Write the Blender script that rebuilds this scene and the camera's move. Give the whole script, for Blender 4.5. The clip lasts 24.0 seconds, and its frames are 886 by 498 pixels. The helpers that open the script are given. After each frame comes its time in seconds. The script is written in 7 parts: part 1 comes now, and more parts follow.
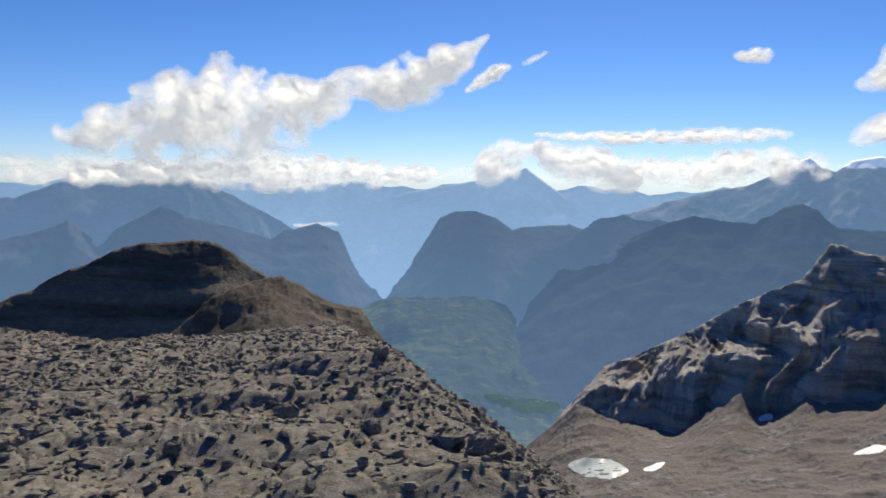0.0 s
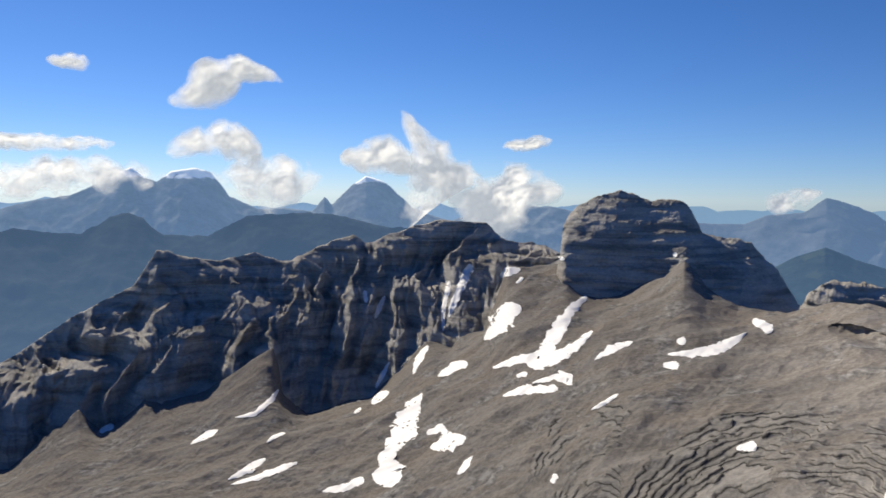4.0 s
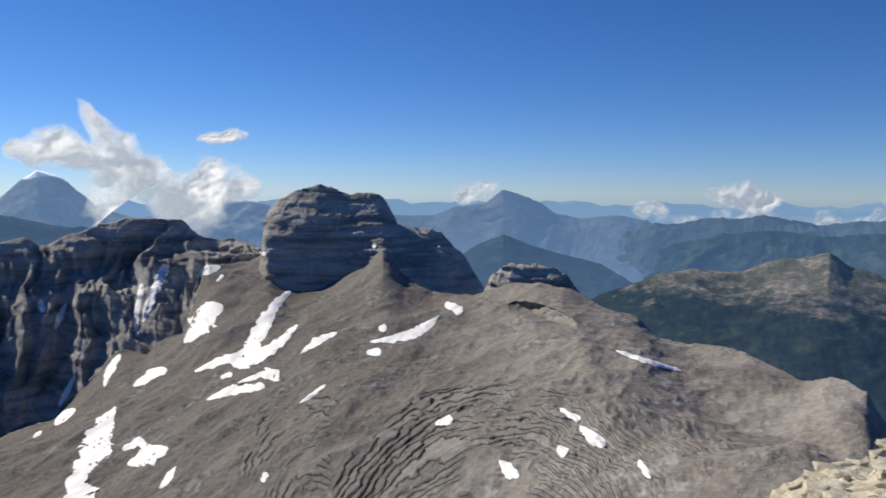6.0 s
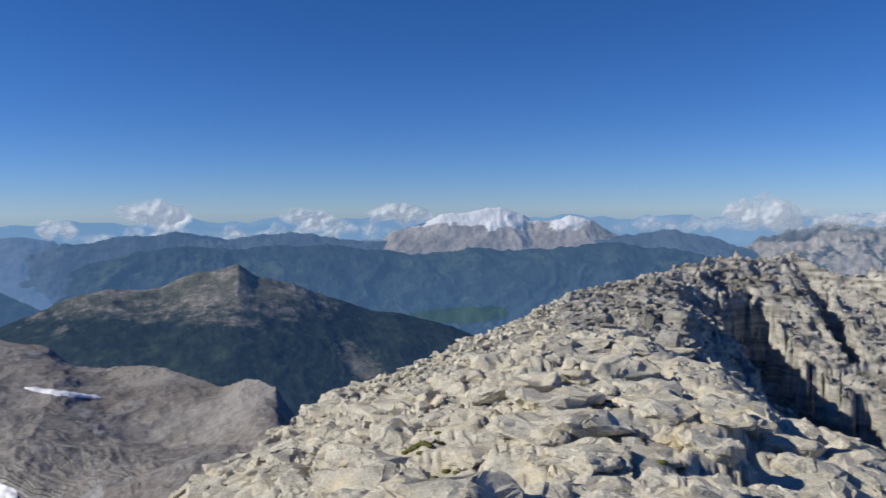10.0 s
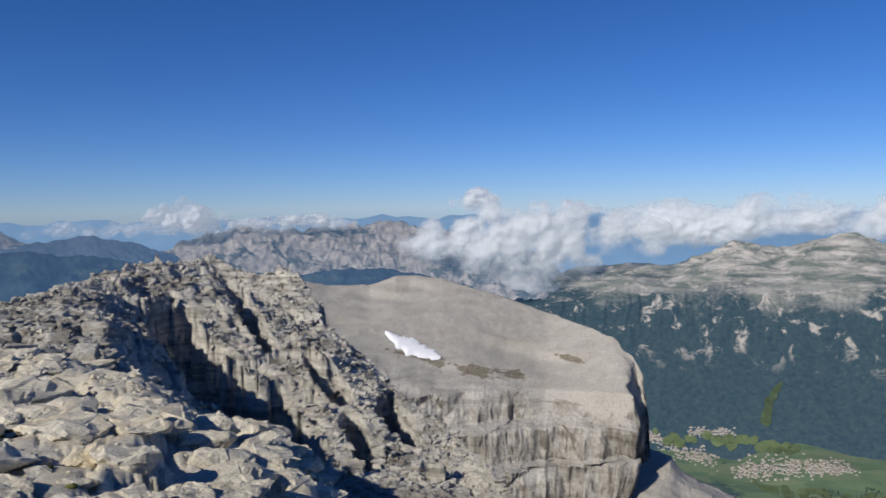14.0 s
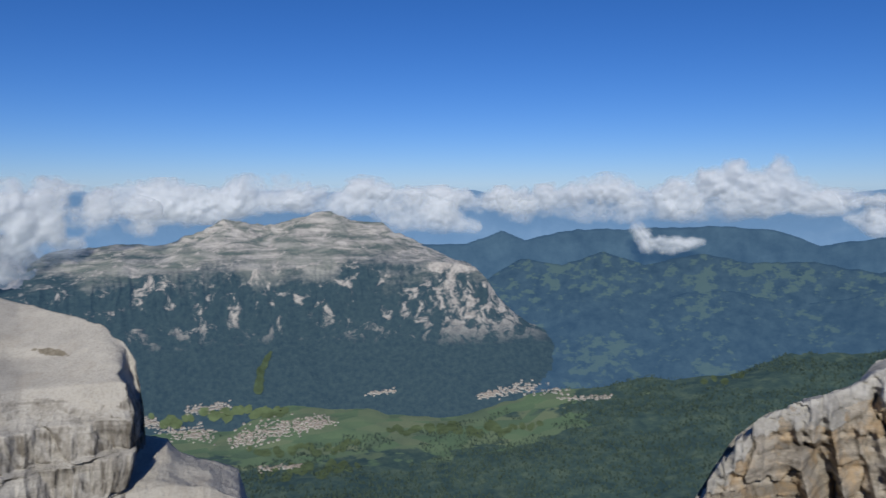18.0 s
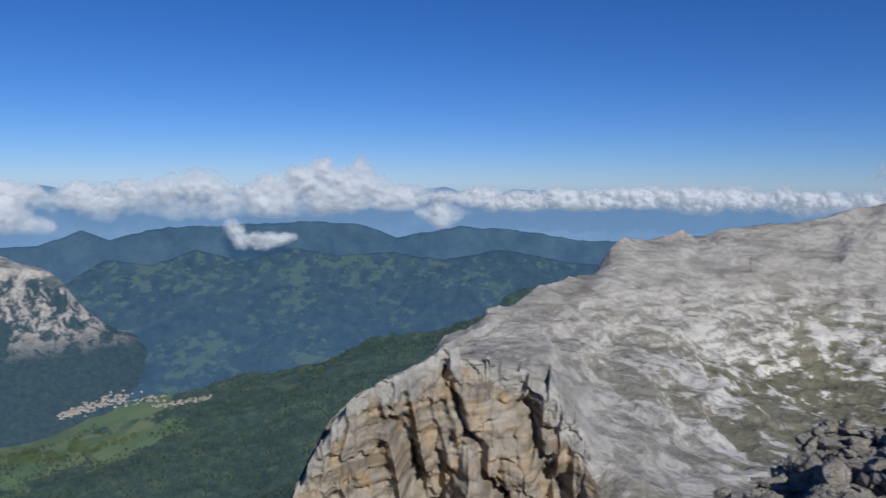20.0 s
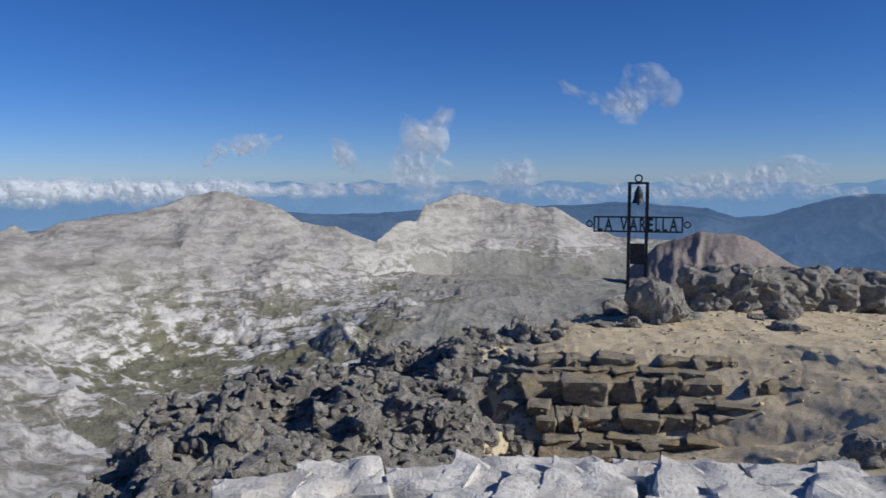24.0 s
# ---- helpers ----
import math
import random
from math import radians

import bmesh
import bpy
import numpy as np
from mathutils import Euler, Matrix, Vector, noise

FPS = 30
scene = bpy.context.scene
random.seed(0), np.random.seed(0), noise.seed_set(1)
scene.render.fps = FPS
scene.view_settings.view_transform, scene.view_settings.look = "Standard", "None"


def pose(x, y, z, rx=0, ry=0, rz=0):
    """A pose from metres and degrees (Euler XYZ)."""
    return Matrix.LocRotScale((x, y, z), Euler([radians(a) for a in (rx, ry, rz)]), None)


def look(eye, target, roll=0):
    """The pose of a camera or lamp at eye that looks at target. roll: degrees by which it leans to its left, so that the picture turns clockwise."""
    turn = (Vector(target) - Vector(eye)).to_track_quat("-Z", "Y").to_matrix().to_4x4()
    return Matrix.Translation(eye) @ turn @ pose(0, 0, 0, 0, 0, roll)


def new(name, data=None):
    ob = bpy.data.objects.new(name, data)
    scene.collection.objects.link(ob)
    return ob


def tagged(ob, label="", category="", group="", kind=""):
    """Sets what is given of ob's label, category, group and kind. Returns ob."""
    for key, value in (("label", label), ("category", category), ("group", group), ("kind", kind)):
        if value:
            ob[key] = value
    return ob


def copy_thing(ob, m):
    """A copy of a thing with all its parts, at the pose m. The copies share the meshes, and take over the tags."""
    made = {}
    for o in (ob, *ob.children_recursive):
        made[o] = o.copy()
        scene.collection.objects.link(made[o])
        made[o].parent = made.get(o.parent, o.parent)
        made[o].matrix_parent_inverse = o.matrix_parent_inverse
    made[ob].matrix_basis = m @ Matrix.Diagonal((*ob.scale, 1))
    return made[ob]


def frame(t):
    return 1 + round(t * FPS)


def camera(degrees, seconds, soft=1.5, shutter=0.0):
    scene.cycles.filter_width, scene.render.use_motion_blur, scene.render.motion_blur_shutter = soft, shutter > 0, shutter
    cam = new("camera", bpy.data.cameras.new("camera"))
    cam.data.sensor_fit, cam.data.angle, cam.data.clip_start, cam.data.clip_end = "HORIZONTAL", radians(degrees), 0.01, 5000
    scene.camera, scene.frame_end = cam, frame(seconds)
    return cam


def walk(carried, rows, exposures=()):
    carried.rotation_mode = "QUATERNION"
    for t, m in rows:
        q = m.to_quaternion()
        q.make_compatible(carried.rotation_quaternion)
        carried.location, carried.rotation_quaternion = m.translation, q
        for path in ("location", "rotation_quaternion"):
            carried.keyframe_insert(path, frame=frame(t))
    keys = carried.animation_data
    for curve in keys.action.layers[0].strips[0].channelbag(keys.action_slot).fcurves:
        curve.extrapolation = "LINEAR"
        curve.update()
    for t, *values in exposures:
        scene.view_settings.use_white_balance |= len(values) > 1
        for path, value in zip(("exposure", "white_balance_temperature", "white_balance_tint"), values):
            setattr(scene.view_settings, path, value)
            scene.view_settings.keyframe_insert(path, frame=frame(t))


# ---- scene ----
# A summit panorama: the eye stands over the origin, 1.6 m above the summit rock.
# Bearings are in degrees, clockwise from +y; far ranges are drawn in to within 4.8 km.
EYE = 1.6
cam = camera(59.95, 24.0, soft=1.5, shutter=0.3)
PATH = [
    (0.0, -0.196, 0.346, 1.6, 84.500, -0.999, 0.023),
    (0.5, -0.151, 0.344, 1.6, 84.546, -0.546, -5.787),
    (1.0, -0.102, 0.336, 1.6, 84.944, 0.108, -12.147),
    (1.5, -0.052, 0.322, 1.6, 85.362, 0.121, -18.767),
    (2.0, -0.001, 0.302, 1.6, 85.549, 0.349, -25.719),
    (2.5, 0.040, 0.279, 1.6, 85.264, -0.313, -31.615),
    (3.0, 0.075, 0.255, 1.6, 85.564, -0.418, -37.093),
    (3.5, 0.108, 0.228, 1.6, 85.865, -0.765, -42.474),
    (5.5, 0.204, 0.101, 1.6, 86.119, -0.829, -62.780),
    (6.0, 0.225, 0.054, 1.6, 85.927, -0.375, -69.371),
    (6.5, 0.238, 0.015, 1.6, 85.997, 0.221, -74.705),
    (7.0, 0.247, -0.028, 1.6, 86.408, 0.027, -80.337),
    (7.5, 0.253, -0.074, 1.6, 86.678, 0.080, -86.123),
    (8.0, 0.253, -0.121, 1.6, 86.957, -0.113, -92.104),
    (8.5, 0.251, -0.157, 1.6, 87.157, 0.365, -96.804),
    (9.0, 0.245, -0.192, 1.6, 87.180, 0.276, -101.316),
    (9.5, 0.237, -0.224, 1.6, 87.290, 0.241, -105.444),
    (10.0, 0.223, -0.267, 1.6, 87.151, 0.556, -111.198),
    (10.5, 0.206, -0.305, 1.6, 86.968, 0.446, -116.536),
    (12.5, 0.197, -0.318, 1.6, 86.843, 0.363, -134.885),
    (13.0, 0.193, -0.322, 1.6, 86.834, 0.642, -141.377),
    (13.5, 0.189, -0.325, 1.6, 86.993, 0.494, -147.218),
    (14.0, 0.185, -0.327, 1.6, 86.990, 0.842, -152.542),
    (14.5, 0.181, -0.329, 1.6, 87.197, 0.557, -157.369),
    (15.0, 0.177, -0.330, 1.6, 87.242, 0.200, -162.100),
    (15.5, 0.150, -0.338, 1.6, 86.722, 0.190, -167.054),
    (16.0, 0.114, -0.344, 1.6, 86.102, 0.236, -173.283),
    (16.5, 0.091, -0.346, 1.6, 85.563, 0.324, -177.398),
    (17.0, 0.066, -0.346, 1.6, 85.542, 0.579, 178.314),
    (17.5, 0.046, -0.345, 1.6, 85.301, 0.198, 174.800),
    (18.0, 0.023, -0.342, 1.6, 85.199, -0.034, 170.833),
    (18.5, -0.022, -0.331, 1.6, 85.543, -0.310, 162.830),
    (19.0, -0.061, -0.316, 1.6, 85.464, -0.766, 155.549),
    (19.5, -0.098, -0.297, 1.6, 85.261, -0.610, 148.237),
    (21.5, -0.204, -0.191, 1.6, 84.536, -1.066, 122.061),
    (22.0, -0.221, -0.160, 1.6, 84.306, -1.086, 115.950),
    (22.5, -0.235, -0.129, 1.6, 84.280, -0.808, 110.026),
    (23.0, -0.244, -0.098, 1.6, 84.197, -1.076, 104.450),
    (23.5, -0.251, -0.067, 1.6, 84.082, -0.411, 98.927),
    (24.0, -0.253, -0.043, 1.6, 84.550, 0.113, 94.642),
]
EXPOSURES = [(0.0, 0.54, 7500, 7), (1.5, 0.66, 7500, 7), (3.0, 0.52, 7500, 7), (5.5, 0.4, 7050, 6), (7.0, 0.26, 6700, 6), (10.0, 0.2, 6350, 7), (13.0, 0.14, 6450, 9), (16.0, -0.02, 6300, 9), (19.0, -0.06, 6150, 8), (22.0, -0.07, 6100, 8), (24.0, 0.01, 6150, 9)]
walk(cam, [(t, pose(*row)) for t, *row in PATH], EXPOSURES)

# ---- light ----
SUN_AZ, SUN_EL = 14.0, 33.0
world = bpy.data.worlds.new("sky")
scene.world = world
world.use_nodes = True
wn = world.node_tree.nodes
sky = wn.new("ShaderNodeTexSky")
sky.sky_type = "NISHITA"
sky.sun_disc = False
sky.sun_elevation = radians(SUN_EL)
sky.sun_rotation = radians(SUN_AZ)
sky.altitude = 3000
sky.air_density, sky.dust_density, sky.ozone_density = 1.0, 0.5, 3.0
wn["Background"].inputs["Strength"].default_value = 0.063
tint = wn.new("ShaderNodeMix")
tint.data_type, tint.blend_type = "RGBA", "MULTIPLY"
tint.inputs[0].default_value = 1.0
tint.inputs[7].default_value = (0.755, 0.89, 1.27, 1)
deep = wn.new("ShaderNodeHueSaturation")
deep.inputs["Saturation"].default_value = 1.12
world.node_tree.links.new(sky.outputs[0], tint.inputs[6])
world.node_tree.links.new(tint.outputs[2], deep.inputs["Color"])
world.node_tree.links.new(deep.outputs[0], wn["Background"].inputs[0])
sun = new("sun", bpy.data.lights.new("sun", "SUN"))
sun.data.energy, sun.data.angle, sun.data.color = 4.3, radians(0.5), (1.0, 0.92, 0.8)
sun.matrix_world = look((0, 0, 900), Vector((0, 0, 900)) - Vector((
    math.sin(radians(SUN_AZ)) * math.cos(radians(SUN_EL)),
    math.cos(radians(SUN_AZ)) * math.cos(radians(SUN_EL)), math.sin(radians(SUN_EL)))))


# ---- materials ----
def shader(name, rough=0.9):
    m = bpy.data.materials.new(name)
    m.use_nodes = True
    b = m.node_tree.nodes["Principled BSDF"]
    b.inputs["Roughness"].default_value = rough
    b.inputs["Specular IOR Level"].default_value = 0.0 if rough > 0.9 else 0.15
    return m, m.node_tree, b


def node(nt, kind, **values):
    n = nt.nodes.new(kind)
    for key, value in values.items():
        n.inputs[key].default_value = value
    return n


def position(nt):
    return nt.nodes.new("ShaderNodeNewGeometry").outputs["Position"]


def noise_tex(nt, scale, detail=6, rough=0.6, stretch=None, distort=0.0):
    src = position(nt)
    if stretch:
        mp = node(nt, "ShaderNodeMapping")
        mp.inputs["Scale"].default_value = stretch
        nt.links.new(src, mp.inputs["Vector"])
        src = mp.outputs[0]
    n = node(nt, "ShaderNodeTexNoise", Scale=scale, Detail=detail, Roughness=rough, Distortion=distort)
    nt.links.new(src, n.inputs["Vector"])
    return n.outputs["Fac"]


def ramp(nt, fac, stops):
    r = nt.nodes.new("ShaderNodeValToRGB")
    el = r.color_ramp.elements
    while len(el) < len(stops):
        el.new(0.5)
    for e, (p, c) in zip(el, stops):
        e.position = p
        e.color = (*c, 1) if len(c) == 3 else c
    nt.links.new(fac, r.inputs[0])
    return r.outputs[0]


def mix(nt, fac, a, b, how="MIX"):
    n = nt.nodes.new("ShaderNodeMix")
    n.data_type, n.blend_type = "RGBA", how
    for sock, v in ((n.inputs[0], fac), (n.inputs[6], a), (n.inputs[7], b)):
        if isinstance(v, (int, float)):
            sock.default_value = v
        elif isinstance(v, tuple):
            sock.default_value = (*v, 1)
        else:
            nt.links.new(v, sock)
    return n.outputs[2]


def bump(nt, b, height, strength, dist):
    n = node(nt, "ShaderNodeBump", Strength=strength, Distance=dist)
    nt.links.new(height, n.inputs["Height"])
    nt.links.new(n.outputs[0], b.inputs["Normal"])


def math_node(nt, op, a, b=0.0):
    n = nt.nodes.new("ShaderNodeMath")
    n.operation = op
    for sock, v in ((n.inputs[0], a), (n.inputs[1], b)):
        if isinstance(v, (int, float)):
            sock.default_value = v
        else:
            nt.links.new(v, sock)
    return n.outputs[0]


def steep(nt):
    """0 on level ground, 1 on upright faces, by the true normal."""
    g = nt.nodes.new("ShaderNodeNewGeometry")
    s = nt.nodes.new("ShaderNodeSeparateXYZ")
    nt.links.new(g.outputs["Normal"], s.inputs[0])
    return math_node(nt, "SUBTRACT", 1.0, s.outputs["Z"])


def rock(name, dark, mid, light, size, stain=(0.36, 0.27, 0.16), stains=0.3, strata=0.0, relief=0.5, spread=0.52):
    """Limestone: grain and blotches at two scales round `size` metres, ochre stains and bedding lines."""
    m, nt, b = shader(name, 0.92)
    big = noise_tex(nt, 1 / size, 8, 0.62)
    fine = noise_tex(nt, 9 / size, 8, 0.7)
    col = ramp(nt, big, [(0.36, dark), (0.5, mid), (0.66, light)])
    col = mix(nt, 0.55, col, ramp(nt, fine, [(0.36, tuple(0.75 * c for c in dark)), (0.5, mid), (0.62, light)]))
    spots = ramp(nt, noise_tex(nt, 0.45 / size, 5, 0.65), [(spread, (0, 0, 0)), (spread + 0.16, (stains,) * 3)])
    col = mix(nt, spots, col, stain)
    height = math_node(nt, "ADD", fine, big)
    if strata:
        lines = noise_tex(nt, 1 / strata, 4, 0.6, (0.08, 0.08, 1.0), 0.3)
        col = mix(nt, 0.6, col, ramp(nt, lines, [(0.36, (0.34, 0.33, 0.32)), (0.5, (0.85, 0.85, 0.85)), (0.62, (1, 1, 1))]), "MULTIPLY")
        col = mix(nt, 0.35, col, ramp(nt, lines, [(0.4, dark), (0.6, light)]))
        height = math_node(nt, "ADD", height, lines)
    nt.links.new(col, b.inputs["Base Color"])
    bump(nt, b, height, relief, size * (0.25 if size > 1 else 0.6))
    return m


def attribute(nt, name):
    n = nt.nodes.new("ShaderNodeAttribute")
    n.attribute_name = name
    return n.outputs["Fac"]


def polar(nt, x, y, turns, run):
    """A vector of bearing and distance round a point: streaks along the fall lines towards it."""
    s = nt.nodes.new("ShaderNodeSeparateXYZ")
    nt.links.new(position(nt), s.inputs[0])
    dx, dy = math_node(nt, "SUBTRACT", s.outputs["X"], x), math_node(nt, "SUBTRACT", s.outputs["Y"], y)
    far = math_node(nt, "SQRT", math_node(nt, "ADD", math_node(nt, "MULTIPLY", dx, dx), math_node(nt, "MULTIPLY", dy, dy)))
    c = nt.nodes.new("ShaderNodeCombineXYZ")
    nt.links.new(math_node(nt, "MULTIPLY", math_node(nt, "ARCTAN2", dy, dx), turns), c.inputs[0])
    nt.links.new(math_node(nt, "MULTIPLY", far, 1 / run), c.inputs[1])
    return c.outputs[0]


def bluff(name):
    """Bedded grey limestone; water has streaked its upright faces dark."""
    m, nt, b = shader(name, 0.93)
    big = noise_tex(nt, 1 / 5, 7, 0.62)
    fine = noise_tex(nt, 1 / 0.5, 8, 0.7)
    col = ramp(nt, big, [(0.36, (0.3, 0.283, 0.253)), (0.5, (0.42, 0.4, 0.364)), (0.64, (0.52, 0.5, 0.458))])
    col = mix(nt, 0.4, col, ramp(nt, fine, [(0.36, (0.22, 0.208, 0.186)), (0.62, (0.54, 0.518, 0.475))]))
    drip = noise_tex(nt, 1 / 1.3, 6, 0.62, (1, 1, 0.1))
    wall = math_node(nt, "MULTIPLY", ramp(nt, steep(nt), [(0.3, (0, 0, 0)), (0.62, (1, 1, 1))]), ramp(nt, drip, [(0.4, (0.95, 0.95, 0.95)), (0.58, (0.25, 0.25, 0.25))]))
    col = mix(nt, wall, col, (0.15, 0.135, 0.115))
    beds = noise_tex(nt, 1 / 1.6, 4, 0.6, (0.06, 0.06, 1.0), 0.3)
    col = mix(nt, 0.5, col, ramp(nt, beds, [(0.36, (0.45, 0.44, 0.42)), (0.48, (1, 1, 1))]), "MULTIPLY")
    nt.links.new(col, b.inputs["Base Color"])
    bump(nt, b, math_node(nt, "ADD", math_node(nt, "ADD", fine, big), beds), 0.8, 0.5)
    return m


def scree(name):
    """Scree in fall-line streaks; rock beds crop out where the mesh says so, each bed with its own tone and a dark joint."""
    m, nt, b = shader(name, 0.95)
    big = noise_tex(nt, 1 / 70, 7, 0.62)
    fine = noise_tex(nt, 1 / 3.5, 8, 0.72)
    streak = node(nt, "ShaderNodeTexNoise", Scale=1.0, Detail=7, Roughness=0.62)
    nt.links.new(polar(nt, 175, 822, 26, 160), streak.inputs["Vector"])
    streak = streak.outputs["Fac"]
    col = ramp(nt, streak, [(0.34, (0.122, 0.108, 0.094)), (0.48, (0.172, 0.157, 0.14)), (0.56, (0.19, 0.177, 0.162)), (0.68, (0.245, 0.232, 0.214))])
    col = mix(nt, ramp(nt, big, [(0.48, (0, 0, 0)), (0.62, (0.6, 0.6, 0.6))]), col, (0.185, 0.152, 0.122))
    col = mix(nt, 0.45, col, ramp(nt, fine, [(0.34, (0.085, 0.08, 0.074)), (0.5, (0.18, 0.168, 0.152)), (0.66, (0.3, 0.285, 0.262))]))
    bare = ramp(nt, math_node(nt, "ADD", noise_tex(nt, 1 / 38, 8, 0.66), math_node(nt, "MULTIPLY", fine, 0.12)), [(0.6, (0, 0, 0)), (0.66, (0.85, 0.85, 0.85))])
    crag = ramp(nt, noise_tex(nt, 1 / 5, 6, 0.65, (0.5, 0.5, 2.0)), [(0.38, (0.09, 0.088, 0.084)), (0.5, (0.185, 0.18, 0.172)), (0.62, (0.28, 0.273, 0.26))])
    col = mix(nt, bare, col, crag)
    phase = math_node(nt, "ADD", attribute(nt, "bed"), math_node(nt, "MULTIPLY", math_node(nt, "SUBTRACT", noise_tex(nt, 1 / 9, 5, 0.6), 0.5), 0.9))
    saw = math_node(nt, "FRACT", phase)
    layer = node(nt, "ShaderNodeTexWhiteNoise")
    layer.noise_dimensions = "1D"
    nt.links.new(math_node(nt, "FLOOR", phase), layer.inputs["W"])
    bed = ramp(nt, layer.outputs["Value"], [(0.0, (0.13, 0.125, 0.116)), (0.5, (0.18, 0.172, 0.158)), (1.0, (0.25, 0.24, 0.222))])
    bed = mix(nt, 0.5, bed, ramp(nt, fine, [(0.36, (0.1, 0.095, 0.088)), (0.64, (0.28, 0.268, 0.248))]))
    joint = ramp(nt, saw, [(0.0, (0.1, 0.095, 0.09)), (0.12, (0.3, 0.29, 0.28)), (0.3, (1, 1, 1)), (0.9, (1, 1, 1)), (1.0, (0.7, 0.7, 0.7))])
    bed = mix(nt, 0.85, bed, joint, "MULTIPLY")
    crop = math_node(nt, "ADD", attribute(nt, "outcrop"), math_node(nt, "MULTIPLY", math_node(nt, "SUBTRACT", noise_tex(nt, 1 / 14, 7, 0.68), 0.5), 2.2))
    crop = ramp(nt, crop, [(0.4, (0, 0, 0)), (0.62, (1, 1, 1))])
    col = mix(nt, crop, col, bed)
    # sunlight on the slope that faces the sun, put into the colour
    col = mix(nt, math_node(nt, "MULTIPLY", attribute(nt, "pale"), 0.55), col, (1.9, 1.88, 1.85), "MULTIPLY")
    col = mix(nt, 1.0, col, (0.96, 0.98, 1.05), "MULTIPLY")
    nt.links.new(col, b.inputs["Base Color"])
    lift = math_node(nt, "MULTIPLY", math_node(nt, "MULTIPLY", saw, crop), 0.8)
    bump(nt, b, math_node(nt, "ADD", math_node(nt, "ADD", fine, math_node(nt, "MULTIPLY", bare, 0.4)), lift), 0.6, 2.5)
    return m


def upland(name):
    """A brown rocky summit above a ragged treeline, dark spruce flanks, one bare scar; blue haze is added as emission.
    """
    m, nt, b = shader(name, 0.95)
    s = nt.nodes.new("ShaderNodeSeparateXYZ")
    nt.links.new(position(nt), s.inputs[0])
    fine = noise_tex(nt, 1 / 26, 8, 0.7)
    mid = noise_tex(nt, 1 / 120, 7, 0.64)
    bare = ramp(nt, fine, [(0.34, (0.1, 0.095, 0.082)), (0.5, (0.19, 0.172, 0.148)), (0.64, (0.31, 0.28, 0.245))])
    bare = mix(nt, ramp(nt, mid, [(0.46, (0.8, 0.8, 0.8)), (0.58, (0, 0, 0))]), bare, (0.075, 0.082, 0.055))
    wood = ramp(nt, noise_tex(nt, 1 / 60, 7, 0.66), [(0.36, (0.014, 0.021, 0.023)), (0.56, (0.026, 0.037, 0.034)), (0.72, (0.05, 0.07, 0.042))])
    wob = math_node(nt, "ADD", math_node(nt, "MULTIPLY", math_node(nt, "SUBTRACT", mid, 0.5), 210.0), math_node(nt, "MULTIPLY", math_node(nt, "SUBTRACT", fine, 0.5), 110.0))
    up = ramp(nt, math_node(nt, "MULTIPLY", math_node(nt, "ADD", math_node(nt, "ADD", s.outputs["Z"], wob), 395.0), 1 / 70), [(0.0, (0, 0, 0)), (1.0, (1, 1, 1))])
    dx = math_node(nt, "MULTIPLY", math_node(nt, "SUBTRACT", s.outputs["X"], 2590.0), 1 / 190)
    dy = math_node(nt, "MULTIPLY", math_node(nt, "ADD", s.outputs["Y"], 690.0), 1 / 75)
    d = math_node(nt, "SQRT", math_node(nt, "ADD", math_node(nt, "MULTIPLY", dx, dx), math_node(nt, "MULTIPLY", dy, dy)))
    scar = ramp(nt, math_node(nt, "ADD", d, math_node(nt, "MULTIPLY", math_node(nt, "SUBTRACT", fine, 0.5), 4.0)), [(0.55, (1, 1, 1)), (0.95, (0, 0, 0))])
    col = mix(nt, math_node(nt, "MAXIMUM", up, scar), wood, bare)
    nt.links.new(col, b.inputs["Base Color"])
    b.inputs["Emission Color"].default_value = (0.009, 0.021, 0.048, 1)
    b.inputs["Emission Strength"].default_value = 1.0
    bump(nt, b, math_node(nt, "ADD", fine, mid), 0.6, 14)
    return m


def turfed(m):
    """Thin brown turf over a rock material, where the mesh carries it."""
    nt = m.node_tree
    b = nt.nodes["Principled BSDF"]
    under = b.inputs["Base Color"].links[0].from_socket
    rough_edge = math_node(nt, "ADD", noise_tex(nt, 1 / 6, 8, 0.68, (1, 1, 0.5)), math_node(nt, "MULTIPLY", noise_tex(nt, 1 / 1.2, 5, 0.6), 0.3))
    fac = ramp(nt, math_node(nt, "ADD", math_node(nt, "MULTIPLY", attribute(nt, "turf"), 0.5), rough_edge), [(0.98, (0, 0, 0)), (1.1, (0.85, 0.85, 0.85))])
    turf = ramp(nt, noise_tex(nt, 1 / 0.6, 6, 0.65), [(0.35, (0.1, 0.085, 0.06)), (0.65, (0.24, 0.21, 0.16))])
    nt.links.new(mix(nt, fac, under, turf), b.inputs["Base Color"])


